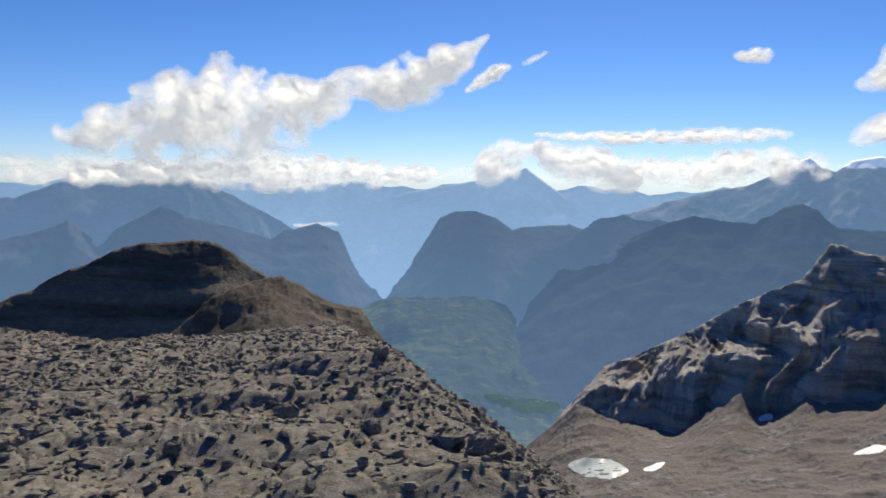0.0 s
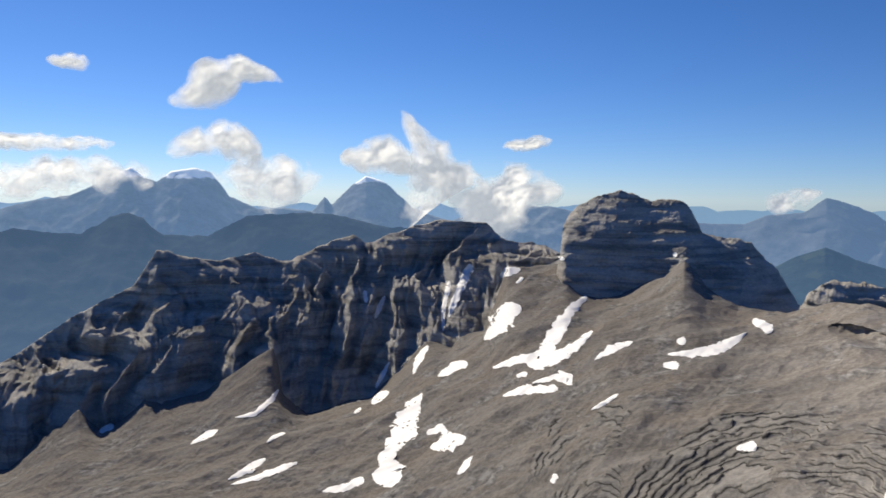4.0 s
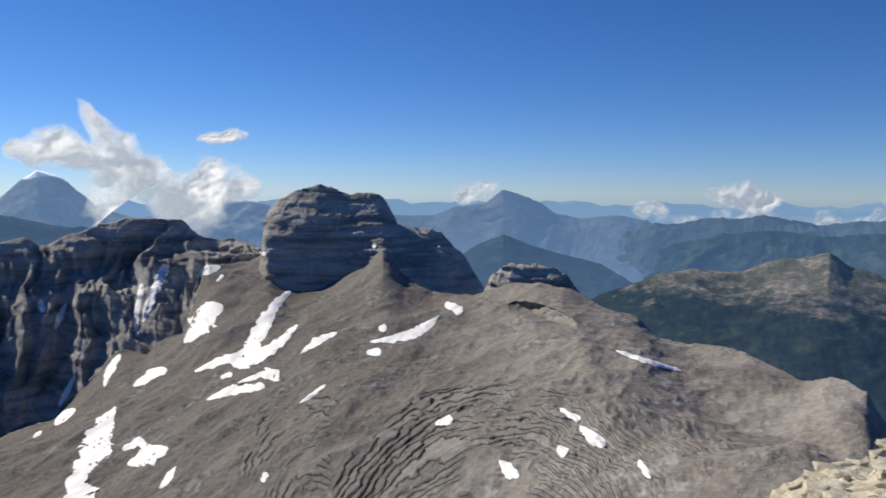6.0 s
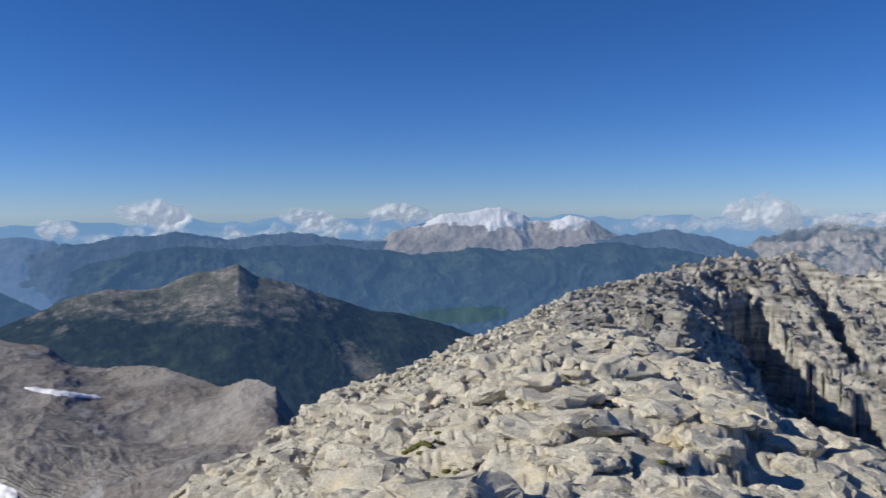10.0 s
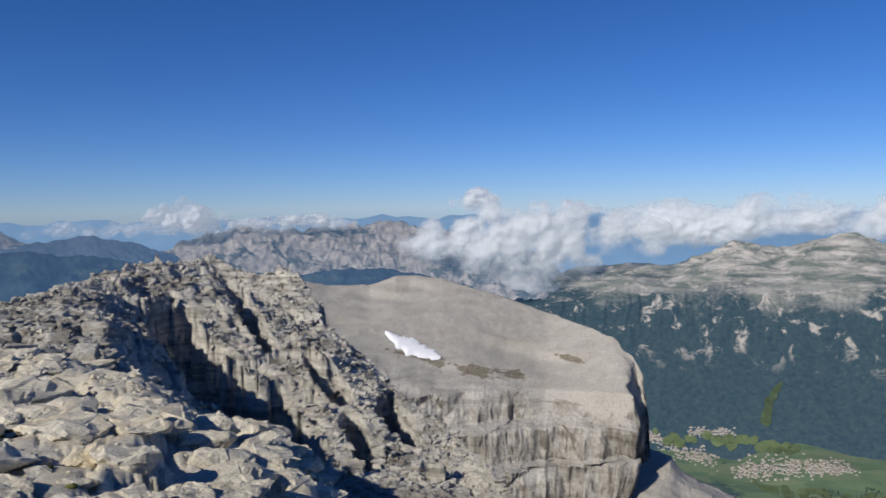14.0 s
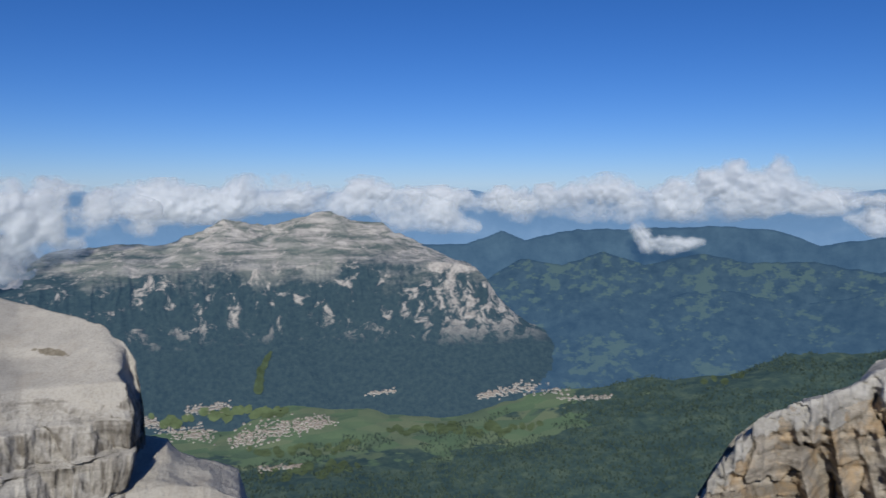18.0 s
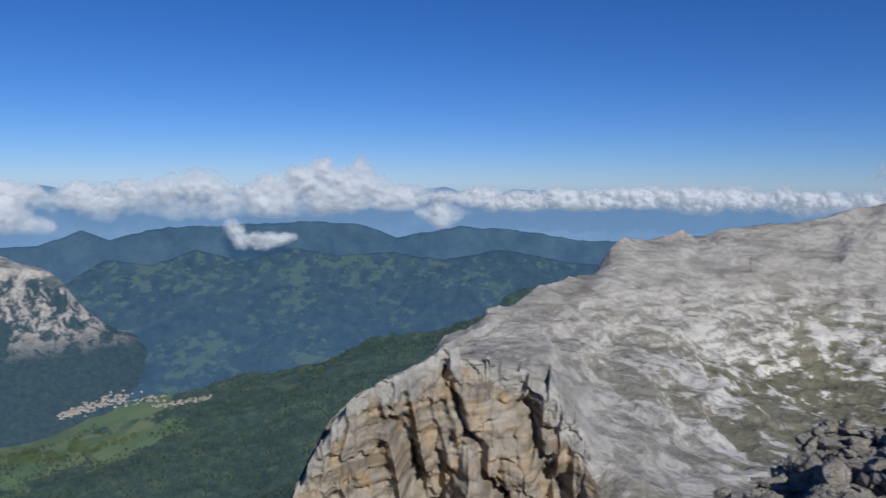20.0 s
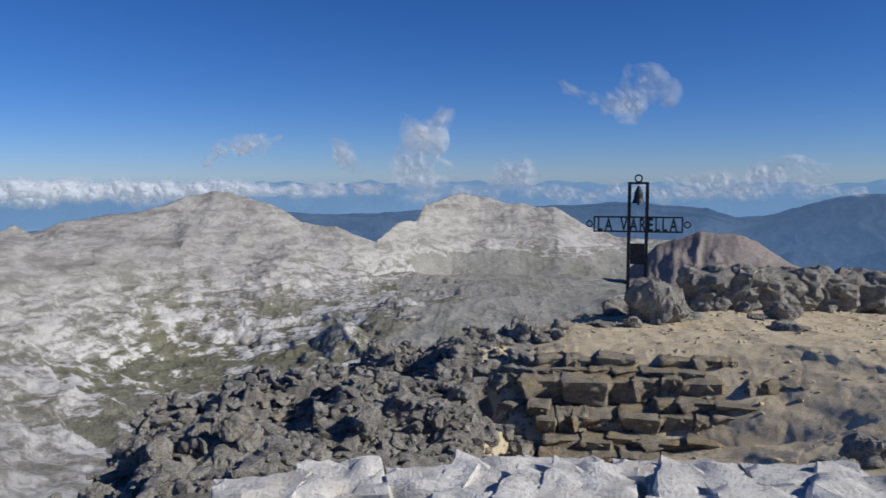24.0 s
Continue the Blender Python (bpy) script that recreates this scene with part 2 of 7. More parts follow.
def karst(name):
    """A bare limestone plateau: pale swirling rock ledges, thin grass in the hollows, faintly bedded peaks."""
    m, nt, b = shader(name, 0.95)
    swirl = noise_tex(nt, 1 / 46, 9, 0.6, (1, 1, 2.6), 1.3)
    ledge = noise_tex(nt, 1 / 13, 8, 0.66, (1, 1, 2.2), 0.8)
    fine = noise_tex(nt, 1 / 3, 6, 0.7)
    s = nt.nodes.new("ShaderNodeSeparateXYZ")
    nt.links.new(position(nt), s.inputs[0])
    both = math_node(nt, "ADD", math_node(nt, "MULTIPLY", swirl, 0.62), math_node(nt, "MULTIPLY", ledge, 0.38))
    rock_c = ramp(nt, both, [(0.42, (0.13, 0.127, 0.112)), (0.465, (0.27, 0.26, 0.236)), (0.5, (0.38, 0.37, 0.346)), (0.535, (0.62, 0.612, 0.59)), (0.6, (0.74, 0.733, 0.715))])
    turf = math_node(nt, "ADD", noise_tex(nt, 1 / 120, 7, 0.62, None, 0.6), math_node(nt, "MULTIPLY", math_node(nt, "SUBTRACT", both, 0.5), -1.1))
    turf = math_node(nt, "SUBTRACT", turf, math_node(nt, "MULTIPLY", math_node(nt, "ADD", s.outputs["Z"], 215.0), 0.0024))
    turf = math_node(nt, "SUBTRACT", turf, math_node(nt, "MULTIPLY", steep(nt), 0.22))
    grass = mix(nt, fine, (0.085, 0.09, 0.05), (0.2, 0.19, 0.115))
    col = mix(nt, ramp(nt, turf, [(0.39, (0, 0, 0)), (0.45, (0.92, 0.92, 0.92))]), rock_c, grass)
    rust = ramp(nt, noise_tex(nt, 1 / 95, 5, 0.6), [(0.62, (0, 0, 0)), (0.7, (0.55, 0.55, 0.55))])
    col = mix(nt, rust, col, (0.34, 0.275, 0.21))
    high = ramp(nt, math_node(nt, "MULTIPLY", math_node(nt, "ADD", math_node(nt, "ADD", s.outputs["Z"], math_node(nt, "MULTIPLY", swirl, 90.0)), 165.0), 1 / 90), [(0.0, (0, 0, 0)), (1.0, (0.85, 0.85, 0.85))])
    beds = noise_tex(nt, 1 / 26, 6, 0.62, (0.1, 0.1, 1.6), 0.4)
    upper = ramp(nt, beds, [(0.36, (0.17, 0.163, 0.148)), (0.46, (0.32, 0.308, 0.285)), (0.56, (0.4, 0.387, 0.36)), (0.68, (0.48, 0.466, 0.437))])
    upper = mix(nt, 0.4, upper, ramp(nt, swirl, [(0.36, (0.22, 0.212, 0.196)), (0.6, (0.46, 0.447, 0.42))]))
    col = mix(nt, high, col, upper)
    col = mix(nt, 0.16, col, ramp(nt, fine, [(0.34, (0.14, 0.137, 0.12)), (0.64, (0.52, 0.505, 0.475))]))
    nt.links.new(col, b.inputs["Base Color"])
    bump(nt, b, math_node(nt, "ADD", math_node(nt, "ADD", swirl, ledge), math_node(nt, "MULTIPLY", fine, 0.3)), 0.55, 7)
    return m


def scarp(name):
    """A wide rock table: streaky pale top with thin turf, torn cliffs in the dark woods below its edge."""
    m, nt, b = shader(name, 0.95)
    s = nt.nodes.new("ShaderNodeSeparateXYZ")
    nt.links.new(position(nt), s.inputs[0])
    streak = noise_tex(nt, 1 / 110, 9, 0.66, (0.55, 1, 3.0), 0.5)
    fine = noise_tex(nt, 1 / 22, 8, 0.7)
    broad = noise_tex(nt, 1 / 260, 5, 0.55)
    top = ramp(nt, streak, [(0.38, (0.085, 0.1, 0.075)), (0.46, (0.2, 0.195, 0.16)), (0.53, (0.33, 0.305, 0.265)), (0.62, (0.47, 0.435, 0.39))])
    top = mix(nt, ramp(nt, broad, [(0.5, (0, 0, 0)), (0.62, (0.5, 0.5, 0.5))]), top, (0.13, 0.145, 0.11))
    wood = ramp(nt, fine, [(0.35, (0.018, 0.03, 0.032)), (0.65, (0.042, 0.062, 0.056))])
    wob = math_node(nt, "ADD", s.outputs["Z"], math_node(nt, "MULTIPLY", math_node(nt, "SUBTRACT", broad, 0.5), 420.0))
    wob = math_node(nt, "ADD", wob, math_node(nt, "MULTIPLY", math_node(nt, "SUBTRACT", fine, 0.5), 150.0))
    up = ramp(nt, math_node(nt, "MULTIPLY", math_node(nt, "ADD", wob, 500.0), 1 / 130), [(0.0, (0, 0, 0)), (1.0, (1, 1, 1))])
    col = mix(nt, up, wood, top)
    torn = noise_tex(nt, 1 / 70, 9, 0.72, (0.8, 0.8, 0.7), 0.6)
    west = ramp(nt, math_node(nt, "MULTIPLY", math_node(nt, "ADD", s.outputs["X"], 430.0), -1 / 300), [(0.0, (0, 0, 0)), (0.6, (1, 1, 1))])
    torn = math_node(nt, "ADD", torn, math_node(nt, "MULTIPLY", west, 0.09))
    low = ramp(nt, math_node(nt, "MULTIPLY", math_node(nt, "ADD", s.outputs["Z"], 790.0), 1 / 130), [(0.0, (0, 0, 0)), (1.0, (1, 1, 1))])
    cliff = ramp(nt, fine, [(0.35, (0.26, 0.23, 0.2)), (0.6, (0.48, 0.44, 0.39))])
    col = mix(nt, math_node(nt, "MULTIPLY", ramp(nt, torn, [(0.555, (0, 0, 0)), (0.62, (0.9, 0.9, 0.9))]), low), col, cliff)
    nt.links.new(col, b.inputs["Base Color"])
    # even blue emission imitates the haze in front of the plateau
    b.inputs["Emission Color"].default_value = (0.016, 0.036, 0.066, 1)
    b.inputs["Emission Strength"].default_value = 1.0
    bump(nt, b, math_node(nt, "ADD", fine, streak), 0.7, 14)
    return m


def valley_floor(name):
    """Dark spruce slopes; on the valley floor mown fields of many greens with hedges between."""
    m, nt, b = shader(name, 0.95)
    s = nt.nodes.new("ShaderNodeSeparateXYZ")
    nt.links.new(position(nt), s.inputs[0])
    fine = noise_tex(nt, 1 / 14, 7, 0.7)
    broad = noise_tex(nt, 1 / 210, 6, 0.62)
    wood = ramp(nt, noise_tex(nt, 1 / 60, 8, 0.7), [(0.36, (0.024, 0.04, 0.03)), (0.5, (0.045, 0.068, 0.045)), (0.64, (0.08, 0.105, 0.06))])
    cell = node(nt, "ShaderNodeTexVoronoi", Scale=1 / 75, Randomness=1.0)
    mp = node(nt, "ShaderNodeMapping")
    mp.inputs["Scale"].default_value = (0.6, 1.1, 0.0)
    mp.inputs["Rotation"].default_value = (0, 0, 0.35)
    nt.links.new(position(nt), mp.inputs["Vector"])
    nt.links.new(mp.outputs[0], cell.inputs["Vector"])
    t = nt.nodes.new("ShaderNodeSeparateColor")
    nt.links.new(cell.outputs["Color"], t.inputs[0])
    field = ramp(nt, t.outputs[0], [(0.0, (0.075, 0.115, 0.05)), (0.35, (0.1, 0.155, 0.062)), (0.6, (0.125, 0.17, 0.075)), (0.85, (0.17, 0.185, 0.09)), (1.0, (0.06, 0.1, 0.045))])
    field = mix(nt, 0.3, field, mix(nt, fine, (0.05, 0.08, 0.035), (0.16, 0.2, 0.1)))
    dx = math_node(nt, "MULTIPLY", math_node(nt, "ADD", s.outputs["X"], 180.0), 1 / 1150)
    dy = math_node(nt, "MULTIPLY", math_node(nt, "ADD", s.outputs["Y"], 3400.0), 1 / 520)
    d = math_node(nt, "SQRT", math_node(nt, "ADD", math_node(nt, "MULTIPLY", dx, dx), math_node(nt, "MULTIPLY", dy, dy)))
    open_land = math_node(nt, "ADD", math_node(nt, "MULTIPLY", math_node(nt, "SUBTRACT", 1.0, d), 0.6), math_node(nt, "SUBTRACT", broad, 0.52))
    open_land = math_node(nt, "ADD", open_land, math_node(nt, "MULTIPLY", math_node(nt, "SUBTRACT", t.outputs[1], 0.5), 0.14))
    col = mix(nt, ramp(nt, open_land, [(0.02, (0, 0, 0)), (0.06, (1, 1, 1))]), wood, field)
    nt.links.new(col, b.inputs["Base Color"])
    # the valley's blue haze, painted as a weak glow of the ground
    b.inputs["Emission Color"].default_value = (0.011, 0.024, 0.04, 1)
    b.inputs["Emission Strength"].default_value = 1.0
    bump(nt, b, fine, 0.5, 8)
    return m


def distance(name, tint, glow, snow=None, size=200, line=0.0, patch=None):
    """A far range as a backdrop: pale relief with blue haze painted in as emission; snow above a height."""
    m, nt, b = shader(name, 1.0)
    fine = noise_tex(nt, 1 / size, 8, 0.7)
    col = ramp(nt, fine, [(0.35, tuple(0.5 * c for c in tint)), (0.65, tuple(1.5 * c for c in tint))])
    if patch:
        col = mix(nt, ramp(nt, math_node(nt, "ADD", noise_tex(nt, 0.8 / size, 8, 0.68, (1, 1, 1.6)), math_node(nt, "MULTIPLY", noise_tex(nt, 0.2 / size, 4, 0.55), 0.5)), [(0.8, (0, 0, 0)), (0.84, (1, 1, 1))]), col, patch)
    if snow:
        s = nt.nodes.new("ShaderNodeSeparateXYZ")
        nt.links.new(position(nt), s.inputs[0])
        high = math_node(nt, "ADD", s.outputs["Z"], math_node(nt, "MULTIPLY", math_node(nt, "SUBTRACT", noise_tex(nt, 1.5 / size, 7, 0.65), 0.5), size * 1.1))
        up = ramp(nt, math_node(nt, "MULTIPLY", math_node(nt, "SUBTRACT", high, line), 1 / 40), [(0.3, (0, 0, 0)), (0.7, (1, 1, 1))])
        col = mix(nt, up, col, snow)
    nt.links.new(col, b.inputs["Base Color"])
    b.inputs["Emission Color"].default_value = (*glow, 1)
    # the painted haze thickens downwards: emission grows towards the valleys
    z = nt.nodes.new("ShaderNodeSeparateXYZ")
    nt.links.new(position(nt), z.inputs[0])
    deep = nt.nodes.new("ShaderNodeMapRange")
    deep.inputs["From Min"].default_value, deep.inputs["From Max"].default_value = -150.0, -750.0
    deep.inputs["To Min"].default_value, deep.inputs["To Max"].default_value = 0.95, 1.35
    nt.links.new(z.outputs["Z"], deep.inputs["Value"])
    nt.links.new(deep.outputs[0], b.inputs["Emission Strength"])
    bump(nt, b, fine, 0.6, size * 0.12)
    return m


def plain(name, colour, rough=0.6, metal=0.0, grain=0.0, size=0.05):
    m, nt, b = shader(name, rough)
    b.inputs["Metallic"].default_value = metal
    fac = noise_tex(nt, 1 / size, 6, 0.65)
    nt.links.new(ramp(nt, fac, [(0.3, tuple(c * (1 - grain) for c in colour)), (0.7, tuple(min(1, c * (1 + grain)) for c in colour))]), b.inputs["Base Color"])
    bump(nt, b, fac, 0.3, size * 0.2)
    return m


def cloud_white(name):
    """Cloud droplets pass as much light as they send back; the shell thins out where its density fades."""
    m = bpy.data.materials.new(name)
    m.use_nodes = True
    nt = m.node_tree
    nt.nodes.clear()
    out = nt.nodes.new("ShaderNodeOutputMaterial")
    d = node(nt, "ShaderNodeBsdfDiffuse", Color=(0.5, 0.515, 0.545, 1))
    t = node(nt, "ShaderNodeBsdfTranslucent", Color=(0.8, 0.81, 0.83, 1))
    x = nt.nodes.new("ShaderNodeMixShader")
    x.inputs[0].default_value = 0.5
    nt.links.new(d.outputs[0], x.inputs[1])
    nt.links.new(t.outputs[0], x.inputs[2])
    # added glow in place of the light scattered inside the cloud
    glow = node(nt, "ShaderNodeEmission", Color=(0.86, 0.94, 1.0, 1), Strength=0.17)
    add = nt.nodes.new("ShaderNodeAddShader")
    nt.links.new(x.outputs[0], add.inputs[0])
    nt.links.new(glow.outputs[0], add.inputs[1])
    dens = nt.nodes.new("ShaderNodeAttribute")
    dens.attribute_name = "body"
    alpha = ramp(nt, dens.outputs["Fac"], [(0.0, (0, 0, 0)), (0.35, (0.34, 0.34, 0.34)), (0.95, (0.92, 0.92, 0.92))])
    clear = nt.nodes.new("ShaderNodeBsdfTransparent")
    mixed = nt.nodes.new("ShaderNodeMixShader")
    nt.links.new(alpha, mixed.inputs[0])
    nt.links.new(clear.outputs[0], mixed.inputs[1])
    nt.links.new(add.outputs[0], mixed.inputs[2])
    nt.links.new(mixed.outputs[0], out.inputs[0])
    return m


LIMESTONE = rock("grey_limestone", (0.24, 0.226, 0.19), (0.53, 0.498, 0.418), (0.76, 0.72, 0.605), 0.13, (0.64, 0.54, 0.36), 0.6, 0.0, 0.45, 0.5)
CRAG = rock("grey_crag_limestone", (0.28, 0.268, 0.24), (0.62, 0.594, 0.532), (0.8, 0.77, 0.7), 0.5, (0.62, 0.53, 0.38), 0.4, 0.45, 0.8)
BOULDER = rock("boulder_limestone", (0.085, 0.081, 0.074), (0.23, 0.219, 0.2), (0.46, 0.44, 0.405), 0.1, (0.36, 0.3, 0.21), 0.35, 0.0, 0.7)
SLAB = rock("pale_slab_limestone", (0.47, 0.45, 0.41), (0.73, 0.71, 0.665), (0.83, 0.81, 0.77), 0.2, (0.58, 0.5, 0.38), 0.4, 0.0, 0.5)
PALE_BOULDER = rock("pale_boulder_limestone", (0.1, 0.095, 0.085), (0.31, 0.296, 0.265), (0.58, 0.557, 0.51), 0.14, (0.42, 0.34, 0.22), 0.45, 0.0, 0.7)
OCHRE = rock("ochre_bedded_rock", (0.14, 0.123, 0.096), (0.34, 0.303, 0.238), (0.54, 0.485, 0.385), 0.14, (0.5, 0.36, 0.17), 0.6, 0.0, 0.7, 0.5)
GRIT = rock("ochre_grit", (0.34, 0.28, 0.19), (0.55, 0.465, 0.325), (0.68, 0.6, 0.45), 0.12, (0.56, 0.43, 0.25), 0.6, 0.0, 0.3)
SCREE = scree("grey_scree")
MESA_ROCK = rock("mesa_scree", (0.35, 0.332, 0.3), (0.415, 0.395, 0.358), (0.47, 0.449, 0.408), 4, (0.33, 0.295, 0.25), 0.4)
MESA_CLIFF = bluff("mesa_ledge_rock")
CLIFF = rock("banded_cliff_rock", (0.23, 0.229, 0.228), (0.42, 0.415, 0.408), (0.57, 0.56, 0.545), 30, (0.48, 0.37, 0.24), 0.4, 11, 0.7)
turfed(MESA_ROCK)
turfed(MESA_CLIFF)
PALE = karst("pale_karst_rock")
TAWNY = rock("tawny_cliff_rock", (0.18, 0.16, 0.132), (0.34, 0.305, 0.255), (0.48, 0.44, 0.38), 6, (0.5, 0.34, 0.17), 0.85, 5, 0.7, 0.47)
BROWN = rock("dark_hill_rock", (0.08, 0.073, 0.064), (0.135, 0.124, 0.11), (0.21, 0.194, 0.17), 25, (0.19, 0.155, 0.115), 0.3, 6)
RED = rock("red_slope_rock", (0.2, 0.17, 0.155), (0.28, 0.245, 0.228), (0.35, 0.31, 0.288), 60, (0.32, 0.235, 0.195), 0.5, 0.0, 0.3)
PASS = rock("grey_pass_scree", (0.22, 0.218, 0.196), (0.3, 0.294, 0.267), (0.39, 0.38, 0.35), 45, (0.2, 0.207, 0.145), 0.7, 0.0, 0.3)
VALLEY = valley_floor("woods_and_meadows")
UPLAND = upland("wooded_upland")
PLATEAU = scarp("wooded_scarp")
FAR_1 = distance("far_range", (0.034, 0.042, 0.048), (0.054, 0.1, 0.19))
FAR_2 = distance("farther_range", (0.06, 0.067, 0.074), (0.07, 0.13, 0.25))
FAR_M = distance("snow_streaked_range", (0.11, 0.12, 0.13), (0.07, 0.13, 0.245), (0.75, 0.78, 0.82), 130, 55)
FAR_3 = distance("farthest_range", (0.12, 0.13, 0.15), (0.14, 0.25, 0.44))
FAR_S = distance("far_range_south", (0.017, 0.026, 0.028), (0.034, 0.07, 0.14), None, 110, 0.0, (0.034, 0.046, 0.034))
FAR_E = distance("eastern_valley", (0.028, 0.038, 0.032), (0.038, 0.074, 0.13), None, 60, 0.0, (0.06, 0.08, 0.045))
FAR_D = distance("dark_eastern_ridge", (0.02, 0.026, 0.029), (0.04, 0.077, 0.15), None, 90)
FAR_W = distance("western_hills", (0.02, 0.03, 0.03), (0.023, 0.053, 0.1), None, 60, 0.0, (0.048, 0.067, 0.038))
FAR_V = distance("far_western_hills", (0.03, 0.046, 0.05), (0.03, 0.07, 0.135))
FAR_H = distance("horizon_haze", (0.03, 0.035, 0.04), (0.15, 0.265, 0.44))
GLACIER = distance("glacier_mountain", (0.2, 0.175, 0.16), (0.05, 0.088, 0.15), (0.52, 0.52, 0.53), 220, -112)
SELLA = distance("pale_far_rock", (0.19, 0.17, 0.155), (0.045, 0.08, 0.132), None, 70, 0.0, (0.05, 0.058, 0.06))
SNOW = plain("old_snow", (0.82, 0.83, 0.86), 0.7, 0.0, 0.06, 6.0)
ICE = plain("glacial_pond", (0.5, 0.55, 0.53), 0.25, 0.0, 0.1, 20.0)
MEADOW = plain("meadow_grass", (0.095, 0.13, 0.068), 0.95, 0.0, 0.3, 40.0)
CLEARING = plain("clearing_grass", (0.058, 0.084, 0.05), 0.95, 0.0, 0.3, 40.0)
PASTURE = distance("southern_pasture", (0.022, 0.034, 0.019), (0.028, 0.06, 0.092))
MOSS = plain("moss", (0.1, 0.105, 0.035), 0.95, 0.0, 0.4, 0.05)
IRON = plain("weathered_dark_iron", (0.05, 0.05, 0.055), 0.5, 0.8, 0.3, 0.03)
WALL_WHITE = plain("house_plaster", (0.5, 0.49, 0.47), 0.9, 0.0, 0.1, 4.0)
ROOF_BROWN = plain("house_roof", (0.3, 0.26, 0.235), 0.9, 0.0, 0.2, 4.0)
WOODS = plain("spruce_needles", (0.05, 0.076, 0.06), 0.95, 0.0, 0.4, 8.0)
CLOUD = cloud_white("cloud")


# ---- relief ----
def vnoise(p, seed=0):
    """Smooth value noise in -1..1 for an (n, 3) array."""
    i = np.floor(p).astype(np.int64)
    f = p - i
    f = f * f * f * (f * (f * 6 - 15) + 10)
    out = 0.0
    for dx in (0, 1):
        for dy in (0, 1):
            for dz in (0, 1):
                h = (i[:, 0] + dx) * 374761393 + (i[:, 1] + dy) * 668265263 + (i[:, 2] + dz) * 2147483647 + seed * 974711
                h = (h ^ (h >> 13)) * 1274126177 & 0x7FFFFFFF
                h = (h ^ (h >> 16)) & 0xFFFF
                w = (f[:, 0] if dx else 1 - f[:, 0]) * (f[:, 1] if dy else 1 - f[:, 1]) * (f[:, 2] if dz else 1 - f[:, 2])
                out = out + w * (h / 32767.5 - 1)
    return out


def fbm(p, octaves=5, seed=0, gain=0.5, ridged=False):
    total, amp, norm = 0.0, 1.0, 0.0
    for k in range(octaves):
        n = vnoise(p * 2.03 ** k + 17.3 * k, seed + k)
        total = total + amp * ((1 - 2 * np.abs(n)) if ridged else n)
        norm += amp
        amp *= gain
    return total / norm


def along(spec, az):
    """A value by bearing: a number, or (bearing, value) pairs."""
    if isinstance(spec, (int, float)):
        return np.full_like(az, float(spec))
    pairs = np.array(spec, float)
    return np.interp(az, pairs[:, 0], pairs[:, 1])


def mesh_object(name, verts, faces, material, smooth=True):
    me = bpy.data.meshes.new(name)
    me.from_pydata(verts.tolist() if hasattr(verts, "tolist") else verts, [], faces.tolist() if hasattr(faces, "tolist") else faces)
    me.materials.append(material)
    if smooth:
        me.shade_smooth()
    return new(name, me)


def blurred(v, width):
    """v smoothed over `width` samples, ends held."""
    k = max(1, int(width))
    if k < 2:
        return v
    w = np.hanning(2 * k + 3)[1:-1]
    w = w / w.sum()
    return np.convolve(np.pad(v, k, mode="edge"), w, mode="valid")


def cells(x, y, seed):
    """Broken plates: distance to the nearest and to the next centre, a random number and the offset within the plate."""
    ix, iy = np.floor(x), np.floor(y)
    f1, f2 = np.full_like(x, 9.0), np.full_like(x, 9.0)
    num, ox, oy = np.zeros_like(x), np.zeros_like(x), np.zeros_like(x)
    for dx in (-1, 0, 1):
        for dy in (-1, 0, 1):
            cx, cy = ix + dx, iy + dy
            h = np.sin(cx * 127.1 + cy * 311.7 + seed * 17.17) * 43758.5453
            g = np.sin(cx * 269.5 + cy * 183.3 + seed * 29.31) * 28001.8384
            h, g = h - np.floor(h), g - np.floor(g)
            vx, vy = cx + h - x, cy + g - y
            d = np.hypot(vx, vy)
            closer = d < f1
            f2 = np.where(closer, f1, np.minimum(f2, d))
            num = np.where(closer, (h * 7.31 + g * 3.77) % 1.0, num)
            ox, oy = np.where(closer, vx, ox), np.where(closer, vy, oy)
            f1 = np.where(closer, d, f1)
    return f1, f2, num, ox, oy


def plates(p, size, lift, crack, seed, where=1.0):
    """Raises and tilts broken plates of `size` metres and opens cracks between them."""
    wx = p[:, 0] / size + 0.35 * fbm(p / size, 3, seed)
    wy = p[:, 1] / size + 0.35 * fbm(p / size + 9.1, 3, seed + 1)
    f1, f2, num, ox, oy = cells(wx, wy, seed)
    tilt = (num * 13.7 % 1 - 0.5) * ox + (num * 29.3 % 1 - 0.5) * oy
    edge = np.clip((f2 - f1) / 0.16, 0, 1)
    p[:, 2] += where * (lift * ((num - 0.5) + 0.9 * tilt) - crack * (1 - edge) ** 1.5)


SURFACES = {}


